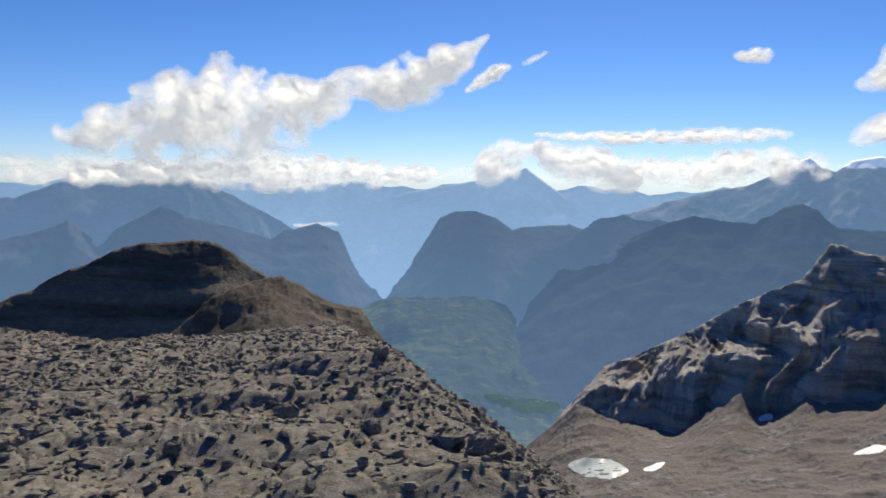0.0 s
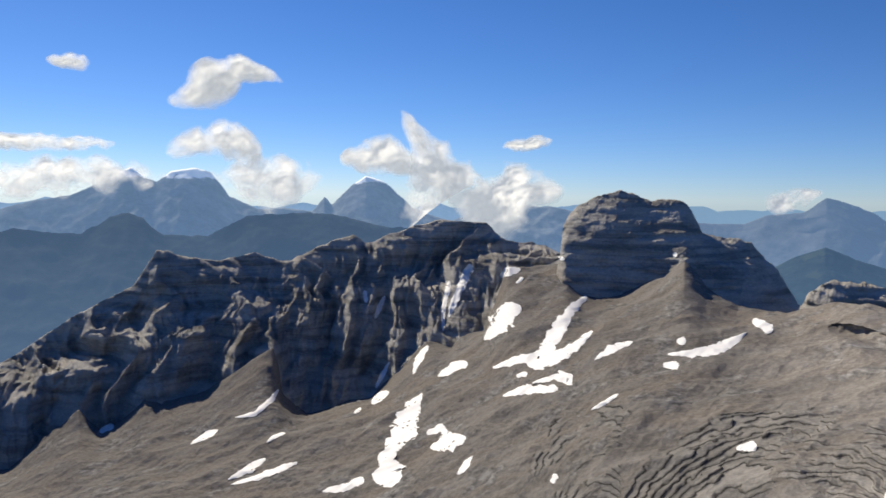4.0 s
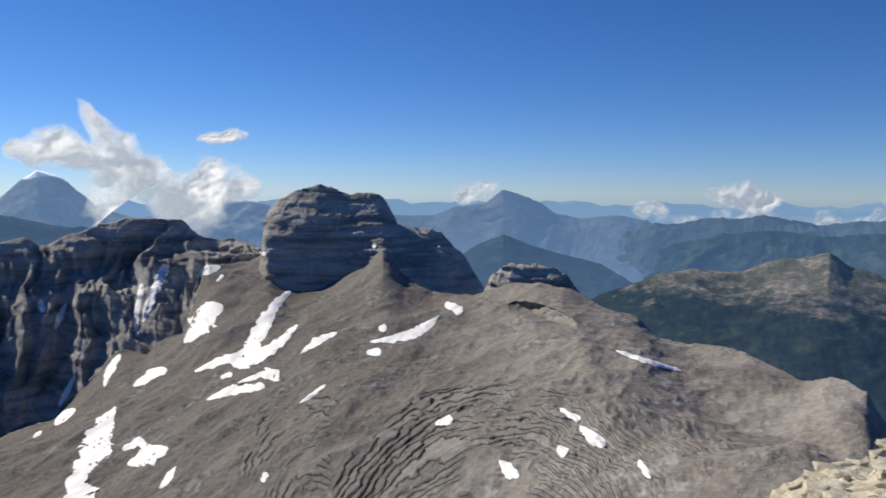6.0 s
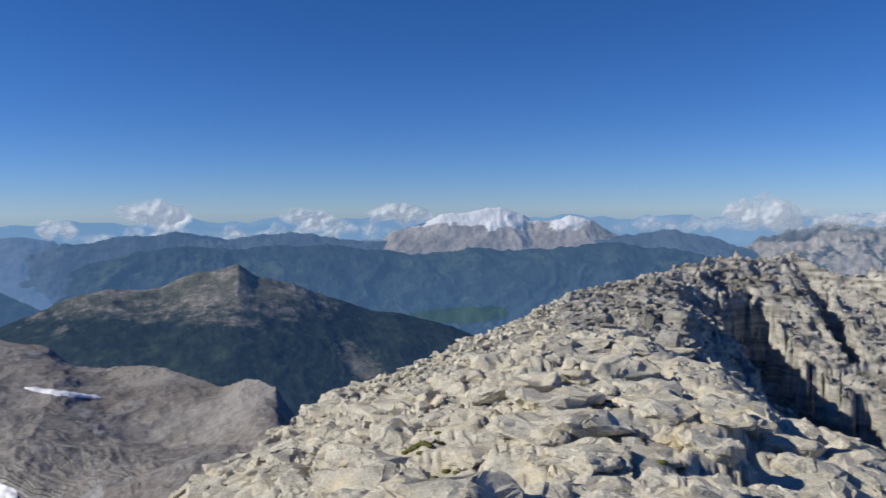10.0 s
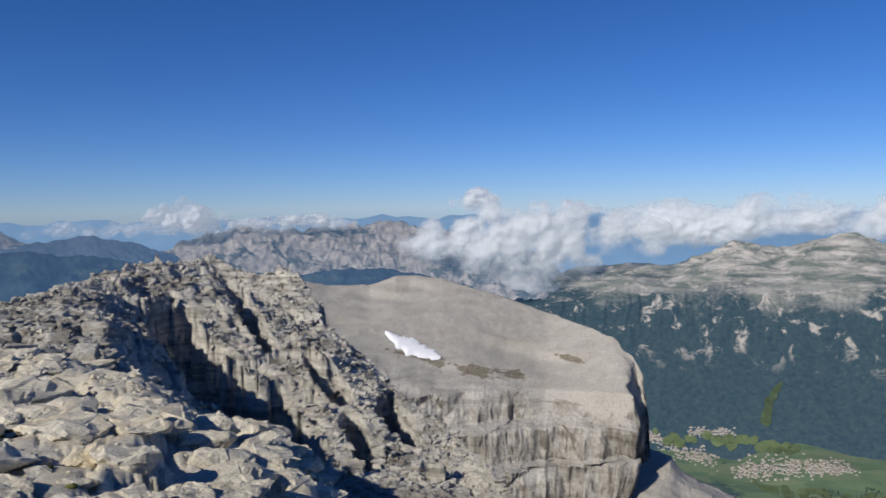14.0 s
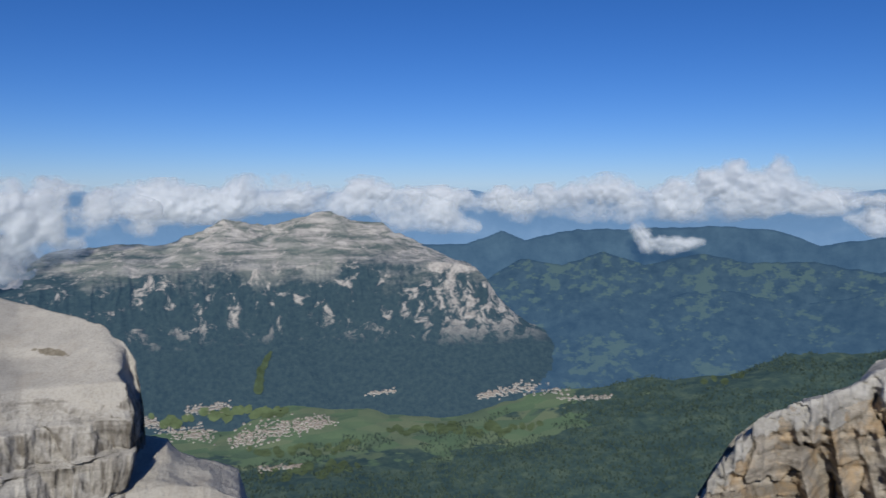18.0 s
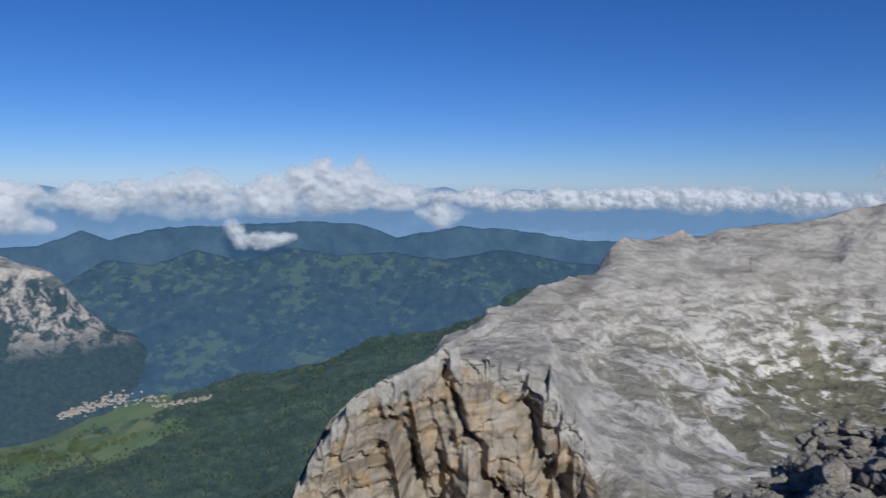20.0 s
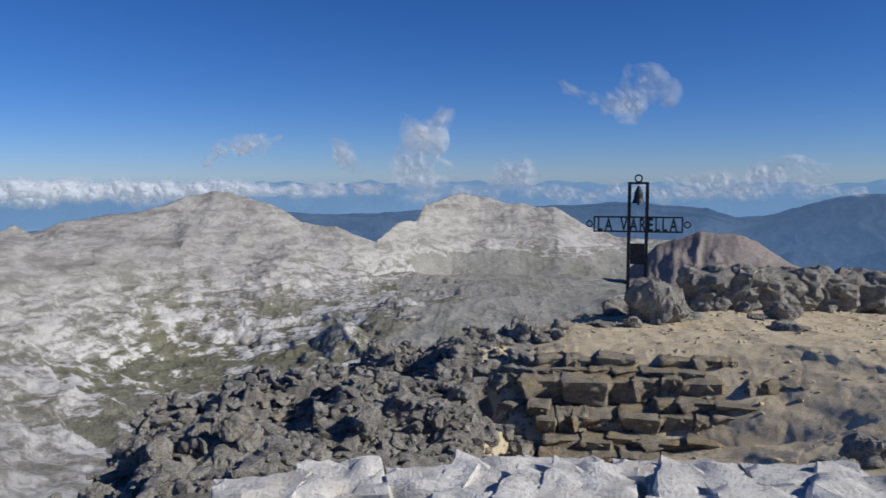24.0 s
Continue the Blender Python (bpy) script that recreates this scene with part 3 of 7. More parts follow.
def sheet(name, az0, az1, n_az, rings, material, rough, smooth=True, strata=None, blur=2.0, gully=None, extra=None, bearings=None, zones=()):
    """Land as rings round the summit. rings: (distance, elevation angle from the eye, rows up to the next ring).
    rough: (size, height, ridged) of the relief in metres; strata: (height of a bed, depth of its step);
    blur: degrees over which a ring's jags fade into the slope; gully: (width in degrees, depth in metres)."""
    a = np.linspace(az0, az1, n_az) if bearings is None else bearings
    n_az = len(a)
    wide = blur / (a[-1] - a[0]) * n_az
    ring_r = [along(d, a) for d, e, n in rings]
    ring_z = [EYE + r * np.tan(np.radians(along(e, a))) for r, (d, e, n) in zip(ring_r, rings)]
    flat_r = [blurred(v, wide) for v in ring_r]
    flat_z = [blurred(v, wide) for v in ring_z]
    rs, zs, part = [], [], []
    last = len(rings) - 1
    for k, (dist, el, rows) in enumerate(rings):
        for q in (np.arange(rows) / rows if k < last else [0.0]):
            j = min(k + 1, last)
            near, far = (1 - q) ** 5, q ** 5
            rs.append(flat_r[k] * (1 - q) + flat_r[j] * q + (ring_r[k] - flat_r[k]) * near + (ring_r[j] - flat_r[j]) * far)
            zs.append(flat_z[k] * (1 - q) + flat_z[j] * q + (ring_z[k] - flat_z[k]) * near + (ring_z[j] - flat_z[j]) * far)
            part.append(min(1.0, (k + q) / max(1, last - 1)))
    r, z = np.array(rs), np.array(zs)
    bearing = np.broadcast_to(a[None, :], r.shape).ravel()
    share = np.broadcast_to(np.array(part)[:, None], r.shape).ravel()
    aa = np.radians(a)[None, :]
    p = np.stack([(r * np.sin(aa)).ravel(), (r * np.cos(aa)).ravel(), z.ravel()], 1)
    if gully:
        width, depth = gully
        bend = 1.8 * fbm(p / np.maximum(1, 0.12 * r.max()), 4, 4)
        g = fbm(np.stack([bearing / width + bend, share * 1.3, 0 * share], 1), 4, len(name) + 2, 0.55, True)
        g = (g - 0.2) * np.sin(np.pi * np.clip(share, 0, 1)) ** 0.6
        p[:, 2] += 0.6 * depth * g
        push = 1 - 0.7 * depth * g / np.maximum(np.hypot(p[:, 0], p[:, 1]), 1)
        p[:, 0] *= push
        p[:, 1] *= push
    for k, (size, high, ridged) in enumerate(rough):
        n = fbm(p / size, 5, 11 * k + len(name), 0.5, ridged)
        p[:, 2] += high * n
        m = fbm(p / size + 31.7, 4, 7 * k + 3, 0.5)
        push = 1 + 0.8 * high * m / np.maximum(np.hypot(p[:, 0], p[:, 1]), 1)
        p[:, 0] *= push
        p[:, 1] *= push
    if strata:
        bed, step = strata
        q = p[:, 2] / bed + 0.8 * fbm(p / (bed * 14), 3, 5)
        saw = vnoise(np.stack([p[:, 0] / (bed * 9), p[:, 1] / (bed * 9), q * 2.0], 1), 9)
        push = 1 + step * np.tanh(saw * 3) / np.maximum(np.hypot(p[:, 0], p[:, 1]), 1)
        p[:, 0] *= push
        p[:, 1] *= push
    if extra:
        extra(p, bearing, share)
    i = (np.arange(len(rs) - 1)[:, None] * n_az + np.arange(n_az - 1)[None, :]).ravel()
    faces = np.stack([i, i + n_az, i + n_az + 1, i + 1], 1)[:, ::-1]
    ob = mesh_object(name, p, faces, material, smooth)
    if zones:
        for other, where in zones:
            ob.data.materials.append(other)
        index = np.zeros(len(p), int)
        for k, (other, where) in enumerate(zones):
            index[where(p, bearing, share)] = k + 1
        ob.data.polygons.foreach_set("material_index", index[faces[:, 0]])
    SURFACES[name] = (p, faces)
    return ob


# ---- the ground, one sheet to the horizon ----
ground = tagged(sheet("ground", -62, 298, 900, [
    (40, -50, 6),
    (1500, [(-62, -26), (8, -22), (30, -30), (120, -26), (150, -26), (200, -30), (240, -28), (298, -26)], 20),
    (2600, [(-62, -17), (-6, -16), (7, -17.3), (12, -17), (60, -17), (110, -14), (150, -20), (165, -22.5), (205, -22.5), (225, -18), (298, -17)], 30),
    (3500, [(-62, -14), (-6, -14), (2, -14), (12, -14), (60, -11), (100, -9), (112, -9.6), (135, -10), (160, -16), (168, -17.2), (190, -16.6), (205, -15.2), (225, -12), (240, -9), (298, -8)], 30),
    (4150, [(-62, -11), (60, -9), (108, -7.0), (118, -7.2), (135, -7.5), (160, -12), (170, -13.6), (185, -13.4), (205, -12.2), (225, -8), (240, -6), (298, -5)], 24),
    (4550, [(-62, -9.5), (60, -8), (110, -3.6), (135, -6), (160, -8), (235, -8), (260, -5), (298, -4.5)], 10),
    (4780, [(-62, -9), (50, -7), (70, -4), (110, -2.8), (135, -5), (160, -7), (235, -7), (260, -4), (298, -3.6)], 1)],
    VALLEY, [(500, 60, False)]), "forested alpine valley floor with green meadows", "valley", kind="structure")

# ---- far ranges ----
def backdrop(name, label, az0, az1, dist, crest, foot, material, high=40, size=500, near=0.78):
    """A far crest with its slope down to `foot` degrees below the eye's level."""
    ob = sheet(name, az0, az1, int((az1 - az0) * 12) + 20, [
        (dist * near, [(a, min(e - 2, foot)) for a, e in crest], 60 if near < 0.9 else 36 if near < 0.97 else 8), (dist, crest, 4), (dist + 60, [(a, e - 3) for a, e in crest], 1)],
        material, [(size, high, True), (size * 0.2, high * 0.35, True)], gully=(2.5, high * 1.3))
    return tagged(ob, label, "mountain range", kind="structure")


# two glowing strips stand in for the haze along the horizon
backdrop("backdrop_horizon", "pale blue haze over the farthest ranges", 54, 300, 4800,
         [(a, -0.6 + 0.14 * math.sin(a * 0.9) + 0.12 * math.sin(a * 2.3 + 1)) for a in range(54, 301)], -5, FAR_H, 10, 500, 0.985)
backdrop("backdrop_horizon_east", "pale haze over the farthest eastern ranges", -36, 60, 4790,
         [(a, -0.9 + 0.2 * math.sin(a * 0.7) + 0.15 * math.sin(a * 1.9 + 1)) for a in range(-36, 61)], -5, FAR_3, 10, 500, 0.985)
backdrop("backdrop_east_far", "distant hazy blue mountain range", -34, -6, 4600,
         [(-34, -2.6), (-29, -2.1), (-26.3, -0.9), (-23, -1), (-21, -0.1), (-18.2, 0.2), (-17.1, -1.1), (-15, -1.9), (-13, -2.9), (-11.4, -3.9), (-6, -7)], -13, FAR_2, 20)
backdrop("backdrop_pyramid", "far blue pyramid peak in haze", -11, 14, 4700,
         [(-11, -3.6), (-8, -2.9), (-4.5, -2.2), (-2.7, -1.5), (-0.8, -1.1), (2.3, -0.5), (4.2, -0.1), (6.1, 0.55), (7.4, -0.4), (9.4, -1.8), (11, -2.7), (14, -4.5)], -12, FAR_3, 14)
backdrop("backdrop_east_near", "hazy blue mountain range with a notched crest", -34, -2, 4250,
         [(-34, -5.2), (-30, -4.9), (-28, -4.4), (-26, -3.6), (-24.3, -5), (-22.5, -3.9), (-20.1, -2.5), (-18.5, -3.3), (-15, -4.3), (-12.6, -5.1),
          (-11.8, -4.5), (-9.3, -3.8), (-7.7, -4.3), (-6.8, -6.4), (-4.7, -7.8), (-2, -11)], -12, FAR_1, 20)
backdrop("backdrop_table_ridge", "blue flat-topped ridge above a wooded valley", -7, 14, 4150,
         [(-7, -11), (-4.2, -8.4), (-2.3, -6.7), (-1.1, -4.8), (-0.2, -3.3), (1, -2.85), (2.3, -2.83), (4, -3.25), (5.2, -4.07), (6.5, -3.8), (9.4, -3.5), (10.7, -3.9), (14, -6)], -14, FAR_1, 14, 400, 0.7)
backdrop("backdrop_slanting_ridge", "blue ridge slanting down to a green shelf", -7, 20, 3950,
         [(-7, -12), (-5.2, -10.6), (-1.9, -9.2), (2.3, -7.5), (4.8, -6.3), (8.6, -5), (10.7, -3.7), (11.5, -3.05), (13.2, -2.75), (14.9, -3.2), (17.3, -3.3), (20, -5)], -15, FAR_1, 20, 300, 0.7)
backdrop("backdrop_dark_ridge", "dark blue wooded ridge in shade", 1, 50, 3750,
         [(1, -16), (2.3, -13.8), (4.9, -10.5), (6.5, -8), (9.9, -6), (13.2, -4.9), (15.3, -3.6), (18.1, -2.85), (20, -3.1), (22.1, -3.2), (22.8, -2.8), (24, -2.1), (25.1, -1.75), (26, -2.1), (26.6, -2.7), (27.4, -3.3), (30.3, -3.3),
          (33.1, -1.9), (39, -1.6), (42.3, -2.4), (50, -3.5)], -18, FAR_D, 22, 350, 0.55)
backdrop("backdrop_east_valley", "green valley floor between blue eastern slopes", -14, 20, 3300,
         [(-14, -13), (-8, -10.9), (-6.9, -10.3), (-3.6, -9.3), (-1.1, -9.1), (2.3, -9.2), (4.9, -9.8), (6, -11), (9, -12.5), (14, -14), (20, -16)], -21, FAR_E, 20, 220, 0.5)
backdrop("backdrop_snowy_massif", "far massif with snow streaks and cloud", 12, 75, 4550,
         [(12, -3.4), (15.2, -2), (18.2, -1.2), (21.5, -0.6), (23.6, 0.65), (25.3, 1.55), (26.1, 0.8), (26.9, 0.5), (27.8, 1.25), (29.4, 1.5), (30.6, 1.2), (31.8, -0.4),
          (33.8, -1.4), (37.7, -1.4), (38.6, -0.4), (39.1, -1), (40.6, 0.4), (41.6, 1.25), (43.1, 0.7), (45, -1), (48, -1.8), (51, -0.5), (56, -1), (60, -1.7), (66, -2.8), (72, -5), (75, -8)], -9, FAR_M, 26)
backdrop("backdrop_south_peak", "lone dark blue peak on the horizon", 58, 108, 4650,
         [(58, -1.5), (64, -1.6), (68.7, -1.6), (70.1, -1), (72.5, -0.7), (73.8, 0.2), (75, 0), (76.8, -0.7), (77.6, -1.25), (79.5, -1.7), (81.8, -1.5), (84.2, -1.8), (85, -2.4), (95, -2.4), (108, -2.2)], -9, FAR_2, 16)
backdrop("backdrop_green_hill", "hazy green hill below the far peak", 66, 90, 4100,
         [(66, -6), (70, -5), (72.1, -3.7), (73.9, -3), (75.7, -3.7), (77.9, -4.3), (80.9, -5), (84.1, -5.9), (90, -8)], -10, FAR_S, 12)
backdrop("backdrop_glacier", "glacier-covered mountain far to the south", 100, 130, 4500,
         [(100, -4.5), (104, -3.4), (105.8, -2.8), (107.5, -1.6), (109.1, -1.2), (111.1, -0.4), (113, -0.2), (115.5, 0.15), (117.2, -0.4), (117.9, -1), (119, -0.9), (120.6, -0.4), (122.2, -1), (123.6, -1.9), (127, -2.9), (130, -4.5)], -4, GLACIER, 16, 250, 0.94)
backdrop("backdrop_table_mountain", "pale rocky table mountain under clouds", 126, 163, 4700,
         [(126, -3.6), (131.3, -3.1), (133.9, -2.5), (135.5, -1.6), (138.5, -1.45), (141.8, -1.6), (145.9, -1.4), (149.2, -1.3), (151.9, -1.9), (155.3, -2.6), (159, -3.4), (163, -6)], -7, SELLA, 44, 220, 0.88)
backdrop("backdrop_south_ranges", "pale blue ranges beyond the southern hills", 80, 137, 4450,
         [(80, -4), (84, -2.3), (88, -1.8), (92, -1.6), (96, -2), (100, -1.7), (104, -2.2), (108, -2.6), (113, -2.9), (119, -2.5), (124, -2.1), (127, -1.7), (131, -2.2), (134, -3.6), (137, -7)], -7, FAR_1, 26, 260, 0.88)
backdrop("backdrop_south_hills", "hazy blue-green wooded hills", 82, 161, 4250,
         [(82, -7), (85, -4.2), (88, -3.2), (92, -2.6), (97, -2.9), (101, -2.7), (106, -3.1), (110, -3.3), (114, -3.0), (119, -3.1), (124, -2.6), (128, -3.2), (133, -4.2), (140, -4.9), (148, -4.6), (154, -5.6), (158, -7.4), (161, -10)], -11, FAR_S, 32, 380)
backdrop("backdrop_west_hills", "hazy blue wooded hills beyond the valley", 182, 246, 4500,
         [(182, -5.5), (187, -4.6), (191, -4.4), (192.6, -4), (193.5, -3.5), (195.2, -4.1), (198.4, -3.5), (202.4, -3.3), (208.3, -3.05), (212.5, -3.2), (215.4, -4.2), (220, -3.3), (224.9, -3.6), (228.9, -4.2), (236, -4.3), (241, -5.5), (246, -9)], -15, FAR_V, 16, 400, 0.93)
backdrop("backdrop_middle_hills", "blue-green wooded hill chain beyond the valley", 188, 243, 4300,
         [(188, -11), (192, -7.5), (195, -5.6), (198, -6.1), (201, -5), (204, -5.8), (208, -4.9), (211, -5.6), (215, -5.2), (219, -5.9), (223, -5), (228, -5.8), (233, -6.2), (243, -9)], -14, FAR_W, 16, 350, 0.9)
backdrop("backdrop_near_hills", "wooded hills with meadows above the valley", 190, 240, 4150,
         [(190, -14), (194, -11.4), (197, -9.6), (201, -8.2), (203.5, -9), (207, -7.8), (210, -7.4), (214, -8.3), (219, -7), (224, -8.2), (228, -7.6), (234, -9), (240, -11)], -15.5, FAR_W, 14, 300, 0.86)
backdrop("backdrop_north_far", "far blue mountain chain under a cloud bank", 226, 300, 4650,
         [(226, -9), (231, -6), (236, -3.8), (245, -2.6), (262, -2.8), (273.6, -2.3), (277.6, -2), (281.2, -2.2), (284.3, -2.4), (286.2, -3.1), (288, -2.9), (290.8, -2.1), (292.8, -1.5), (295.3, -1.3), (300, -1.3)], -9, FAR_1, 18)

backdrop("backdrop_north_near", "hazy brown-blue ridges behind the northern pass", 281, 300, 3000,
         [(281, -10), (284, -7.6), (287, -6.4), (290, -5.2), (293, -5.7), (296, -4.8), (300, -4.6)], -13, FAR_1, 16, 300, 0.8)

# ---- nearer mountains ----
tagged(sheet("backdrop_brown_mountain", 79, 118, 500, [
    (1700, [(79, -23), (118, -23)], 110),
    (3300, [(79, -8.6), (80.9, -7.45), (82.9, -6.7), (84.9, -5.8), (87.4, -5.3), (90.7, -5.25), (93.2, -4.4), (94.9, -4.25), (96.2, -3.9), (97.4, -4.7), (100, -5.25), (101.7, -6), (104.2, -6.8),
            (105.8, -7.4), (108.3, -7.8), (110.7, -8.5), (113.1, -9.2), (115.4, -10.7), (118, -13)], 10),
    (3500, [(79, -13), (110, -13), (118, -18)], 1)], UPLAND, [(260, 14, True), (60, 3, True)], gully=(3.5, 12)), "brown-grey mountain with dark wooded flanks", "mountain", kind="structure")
def scarp_cliffs(p, bearing, share):
    """Gullied rock walls under the table's edge, and a long spur that runs out of its end."""
    r = np.hypot(p[:, 0], p[:, 1])
    w = np.clip((share - 0.36) / 0.12, 0, 1) * np.clip((0.8 - share) / 0.1, 0, 1) * np.clip((bearing - 156) / 4, 0, 1)
    rib = fbm(np.stack([bearing / 0.8 + 0.5 * fbm(p / 200, 3, 96), p[:, 2] / 400, 0 * r], 1), 4, 97, 0.55, True)
    push = 1 - 22 * w * rib / r
    p[:, 0] *= push
    p[:, 1] *= push
    hollow = np.clip(share - 0.74, 0, 1) / 0.2
    p[:, 2] += 16 * np.clip(hollow, 0, 1) * np.tanh(3 * fbm(p / 170, 4, 98, 0.5)) * np.clip((191 - bearing) / 3, 0, 1)


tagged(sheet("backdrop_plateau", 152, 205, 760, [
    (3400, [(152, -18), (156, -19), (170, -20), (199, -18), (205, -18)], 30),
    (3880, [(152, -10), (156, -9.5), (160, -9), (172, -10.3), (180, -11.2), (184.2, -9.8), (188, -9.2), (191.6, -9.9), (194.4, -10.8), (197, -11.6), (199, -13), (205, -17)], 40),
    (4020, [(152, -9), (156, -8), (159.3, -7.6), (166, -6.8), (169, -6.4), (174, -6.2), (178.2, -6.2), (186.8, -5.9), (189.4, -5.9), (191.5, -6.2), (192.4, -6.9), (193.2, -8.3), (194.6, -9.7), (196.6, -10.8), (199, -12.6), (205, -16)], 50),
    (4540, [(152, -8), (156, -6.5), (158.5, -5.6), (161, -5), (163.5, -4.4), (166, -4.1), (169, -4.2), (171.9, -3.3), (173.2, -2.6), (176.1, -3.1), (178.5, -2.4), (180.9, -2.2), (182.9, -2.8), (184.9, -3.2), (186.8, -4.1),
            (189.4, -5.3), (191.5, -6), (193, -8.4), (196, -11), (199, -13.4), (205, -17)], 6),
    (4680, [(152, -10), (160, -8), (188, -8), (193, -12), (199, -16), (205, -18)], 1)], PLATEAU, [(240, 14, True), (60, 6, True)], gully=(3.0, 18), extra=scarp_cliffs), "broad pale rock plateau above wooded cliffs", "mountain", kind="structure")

# ---- the bowl and its crests ----
BOWL = [(3, -23), (7, -19.5), (10.3, -16.6), (11.7, -16.8), (12.8, -17.4), (13.7, -17.9), (15.3, -17.7), (17.6, -17.9), (19, -16.8), (21.1, -15.5), (21.8, -14.8), (22.4, -15.5), (23.1, -16.2), (24.2, -15.9), (25.2, -15.2),
        (26, -14.4), (27.1, -14.7), (29.4, -14.5), (30, -14.2), (32.7, -12.8), (34.9, -11.5), (35.4, -13.2), (35.6, -14.8), (37.5, -16.2), (40, -15.4), (42.2, -15.1), (42.6, -14.6), (44.7, -12.6), (46.3, -10.9), (48.2, -11.3), (48.9, -10.4),
        (50.6, -9.9), (51.5, -7.5), (52.3, -5.3), (56, -5), (56.7, -4.9), (57.8, -6.5), (60.4, -6.8), (63.6, -5.9), (64.9, -4.5), (66.5, -6.4), (68.6, -7.5), (71.8, -7.8), (73.6, -7.3), (75, -6.85), (76.6, -6.7), (78.4, -6.95), (79.8, -7.7), (83.8, -9.2), (85.3, -10.4), (87.3, -11),
        (91.2, -11), (92.7, -11.8), (94.9, -12.8), (97.4, -12.6), (98.7, -13.2), (99.7, -14.9), (101, -17), (106, -24)]
BOWL_R = [(3, 1050), (50, 1000), (55, 1050), (65, 900), (76, 700), (90, 540), (99, 400), (106, 330)]


def bed_field(p, bearing):
    """Two folds of rock beds: how far a place crops out, its bed number, and its elevation from the eye."""
    el = np.degrees(np.arctan2(p[:, 2] - EYE, np.hypot(p[:, 0], p[:, 1])))
    warp = 0.13 * fbm(p / 60, 5, 21, 0.55) + 0.02 * fbm(p / 10, 3, 22)
    main = np.hypot((bearing - 73.5) / 14.5, (el + 27) / 12.8) + warp
    west = np.hypot((bearing - 60) / 6.6, (el + 24) / 9.4) + warp
    is_west = bearing + 40 * warp < 62.6
    mask = np.where(is_west, np.clip((1.04 - west) / 0.1, 0, 1) * np.clip((west - 0.25) / 0.2, 0, 1) * np.clip((bearing - 53.5) / 1.5, 0, 1),
                    np.clip((1.05 - main) / 0.06, 0, 1) * np.clip((main - 0.3) / 0.3, 0, 1))
    swirl = np.clip((bearing - 79) / 3, 0, 1) * np.clip((1.45 - main) / 0.2, 0, 1) * np.clip((94 - bearing) / 4, 0, 1) * np.clip((-11.5 - el) / 2, 0, 1)
    mask = np.maximum(mask, 0.5 * swirl) * np.clip(0.62 + 1.9 * fbm(p / 42, 5, 33, 0.55), 0, 1)
    return mask, np.where(is_west, west * 19, main * 27), el


def bowl_beds(p, bearing, share):
    """Arched rock beds that crop out in the middle of the bowl, runnels down to the tarn, and a small cave below the knob."""
    fade = np.clip((share - 0.2) / 0.2, 0, 1) * np.clip((0.93 - share) / 0.15, 0, 1)
    p[:, 2] += 5 * fbm(p / 85, 4, 35, 0.5, True) * fade
    round_tarn, far = np.arctan2(p[:, 1] - 822, p[:, 0] - 175), np.hypot(p[:, 0] - 175, p[:, 1] - 822)
    p[:, 2] += fade * np.clip((far - 150) / 300, 0, 1) * 2.0 * fbm(np.stack([round_tarn * 16, far / 260, 0 * far], 1), 4, 36, 0.55, True)
    mask, bed, el = bed_field(p, bearing)
    saw = bed % 1.0
    p[:, 2] += mask * 1.4 * (np.where(saw < 0.2, saw / 0.2, (1 - saw) / 0.8) - 0.5)
    cave = np.clip(1.25 - np.hypot((bearing - 76.8) / 2.0, (el + 8.9 + 0.24 * (bearing - 76.8)) / 0.62), 0, 1)
    push = 1 + 34 * np.sqrt(cave) / np.hypot(p[:, 0], p[:, 1])
    p[:, 0] *= push
    p[:, 1] *= push
    p[:, 2] -= 6 * cave


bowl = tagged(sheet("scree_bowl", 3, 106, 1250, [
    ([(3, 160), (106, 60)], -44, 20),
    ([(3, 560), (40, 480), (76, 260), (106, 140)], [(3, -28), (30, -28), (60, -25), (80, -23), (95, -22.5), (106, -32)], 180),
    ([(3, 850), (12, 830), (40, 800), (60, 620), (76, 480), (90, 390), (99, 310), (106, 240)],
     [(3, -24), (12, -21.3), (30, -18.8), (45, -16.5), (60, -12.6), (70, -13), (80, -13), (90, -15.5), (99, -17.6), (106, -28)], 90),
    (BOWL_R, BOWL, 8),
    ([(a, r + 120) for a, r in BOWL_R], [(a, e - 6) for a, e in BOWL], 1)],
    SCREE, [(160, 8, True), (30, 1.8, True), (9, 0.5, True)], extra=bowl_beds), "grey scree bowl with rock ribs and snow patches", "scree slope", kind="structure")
def buttresses(p, bearing, share):
    """Upright ribs and gullies that set the cliffs back and forth."""
    r = np.hypot(p[:, 0], p[:, 1])
    rib = fbm(np.stack([bearing / 1.1 + 0.5 * fbm(p / 70, 3, 92), p[:, 2] / 130, 0 * r], 1), 4, 93, 0.55, True)
    push = 1 - np.sin(np.pi * np.clip(share, 0, 1)) ** 0.5 * (15 * rib + 4 * fbm(np.stack([bearing / 0.35, p[:, 2] / 30, 0 * r], 1), 3, 94)) / r
    p[:, 0] *= push
    p[:, 1] *= push


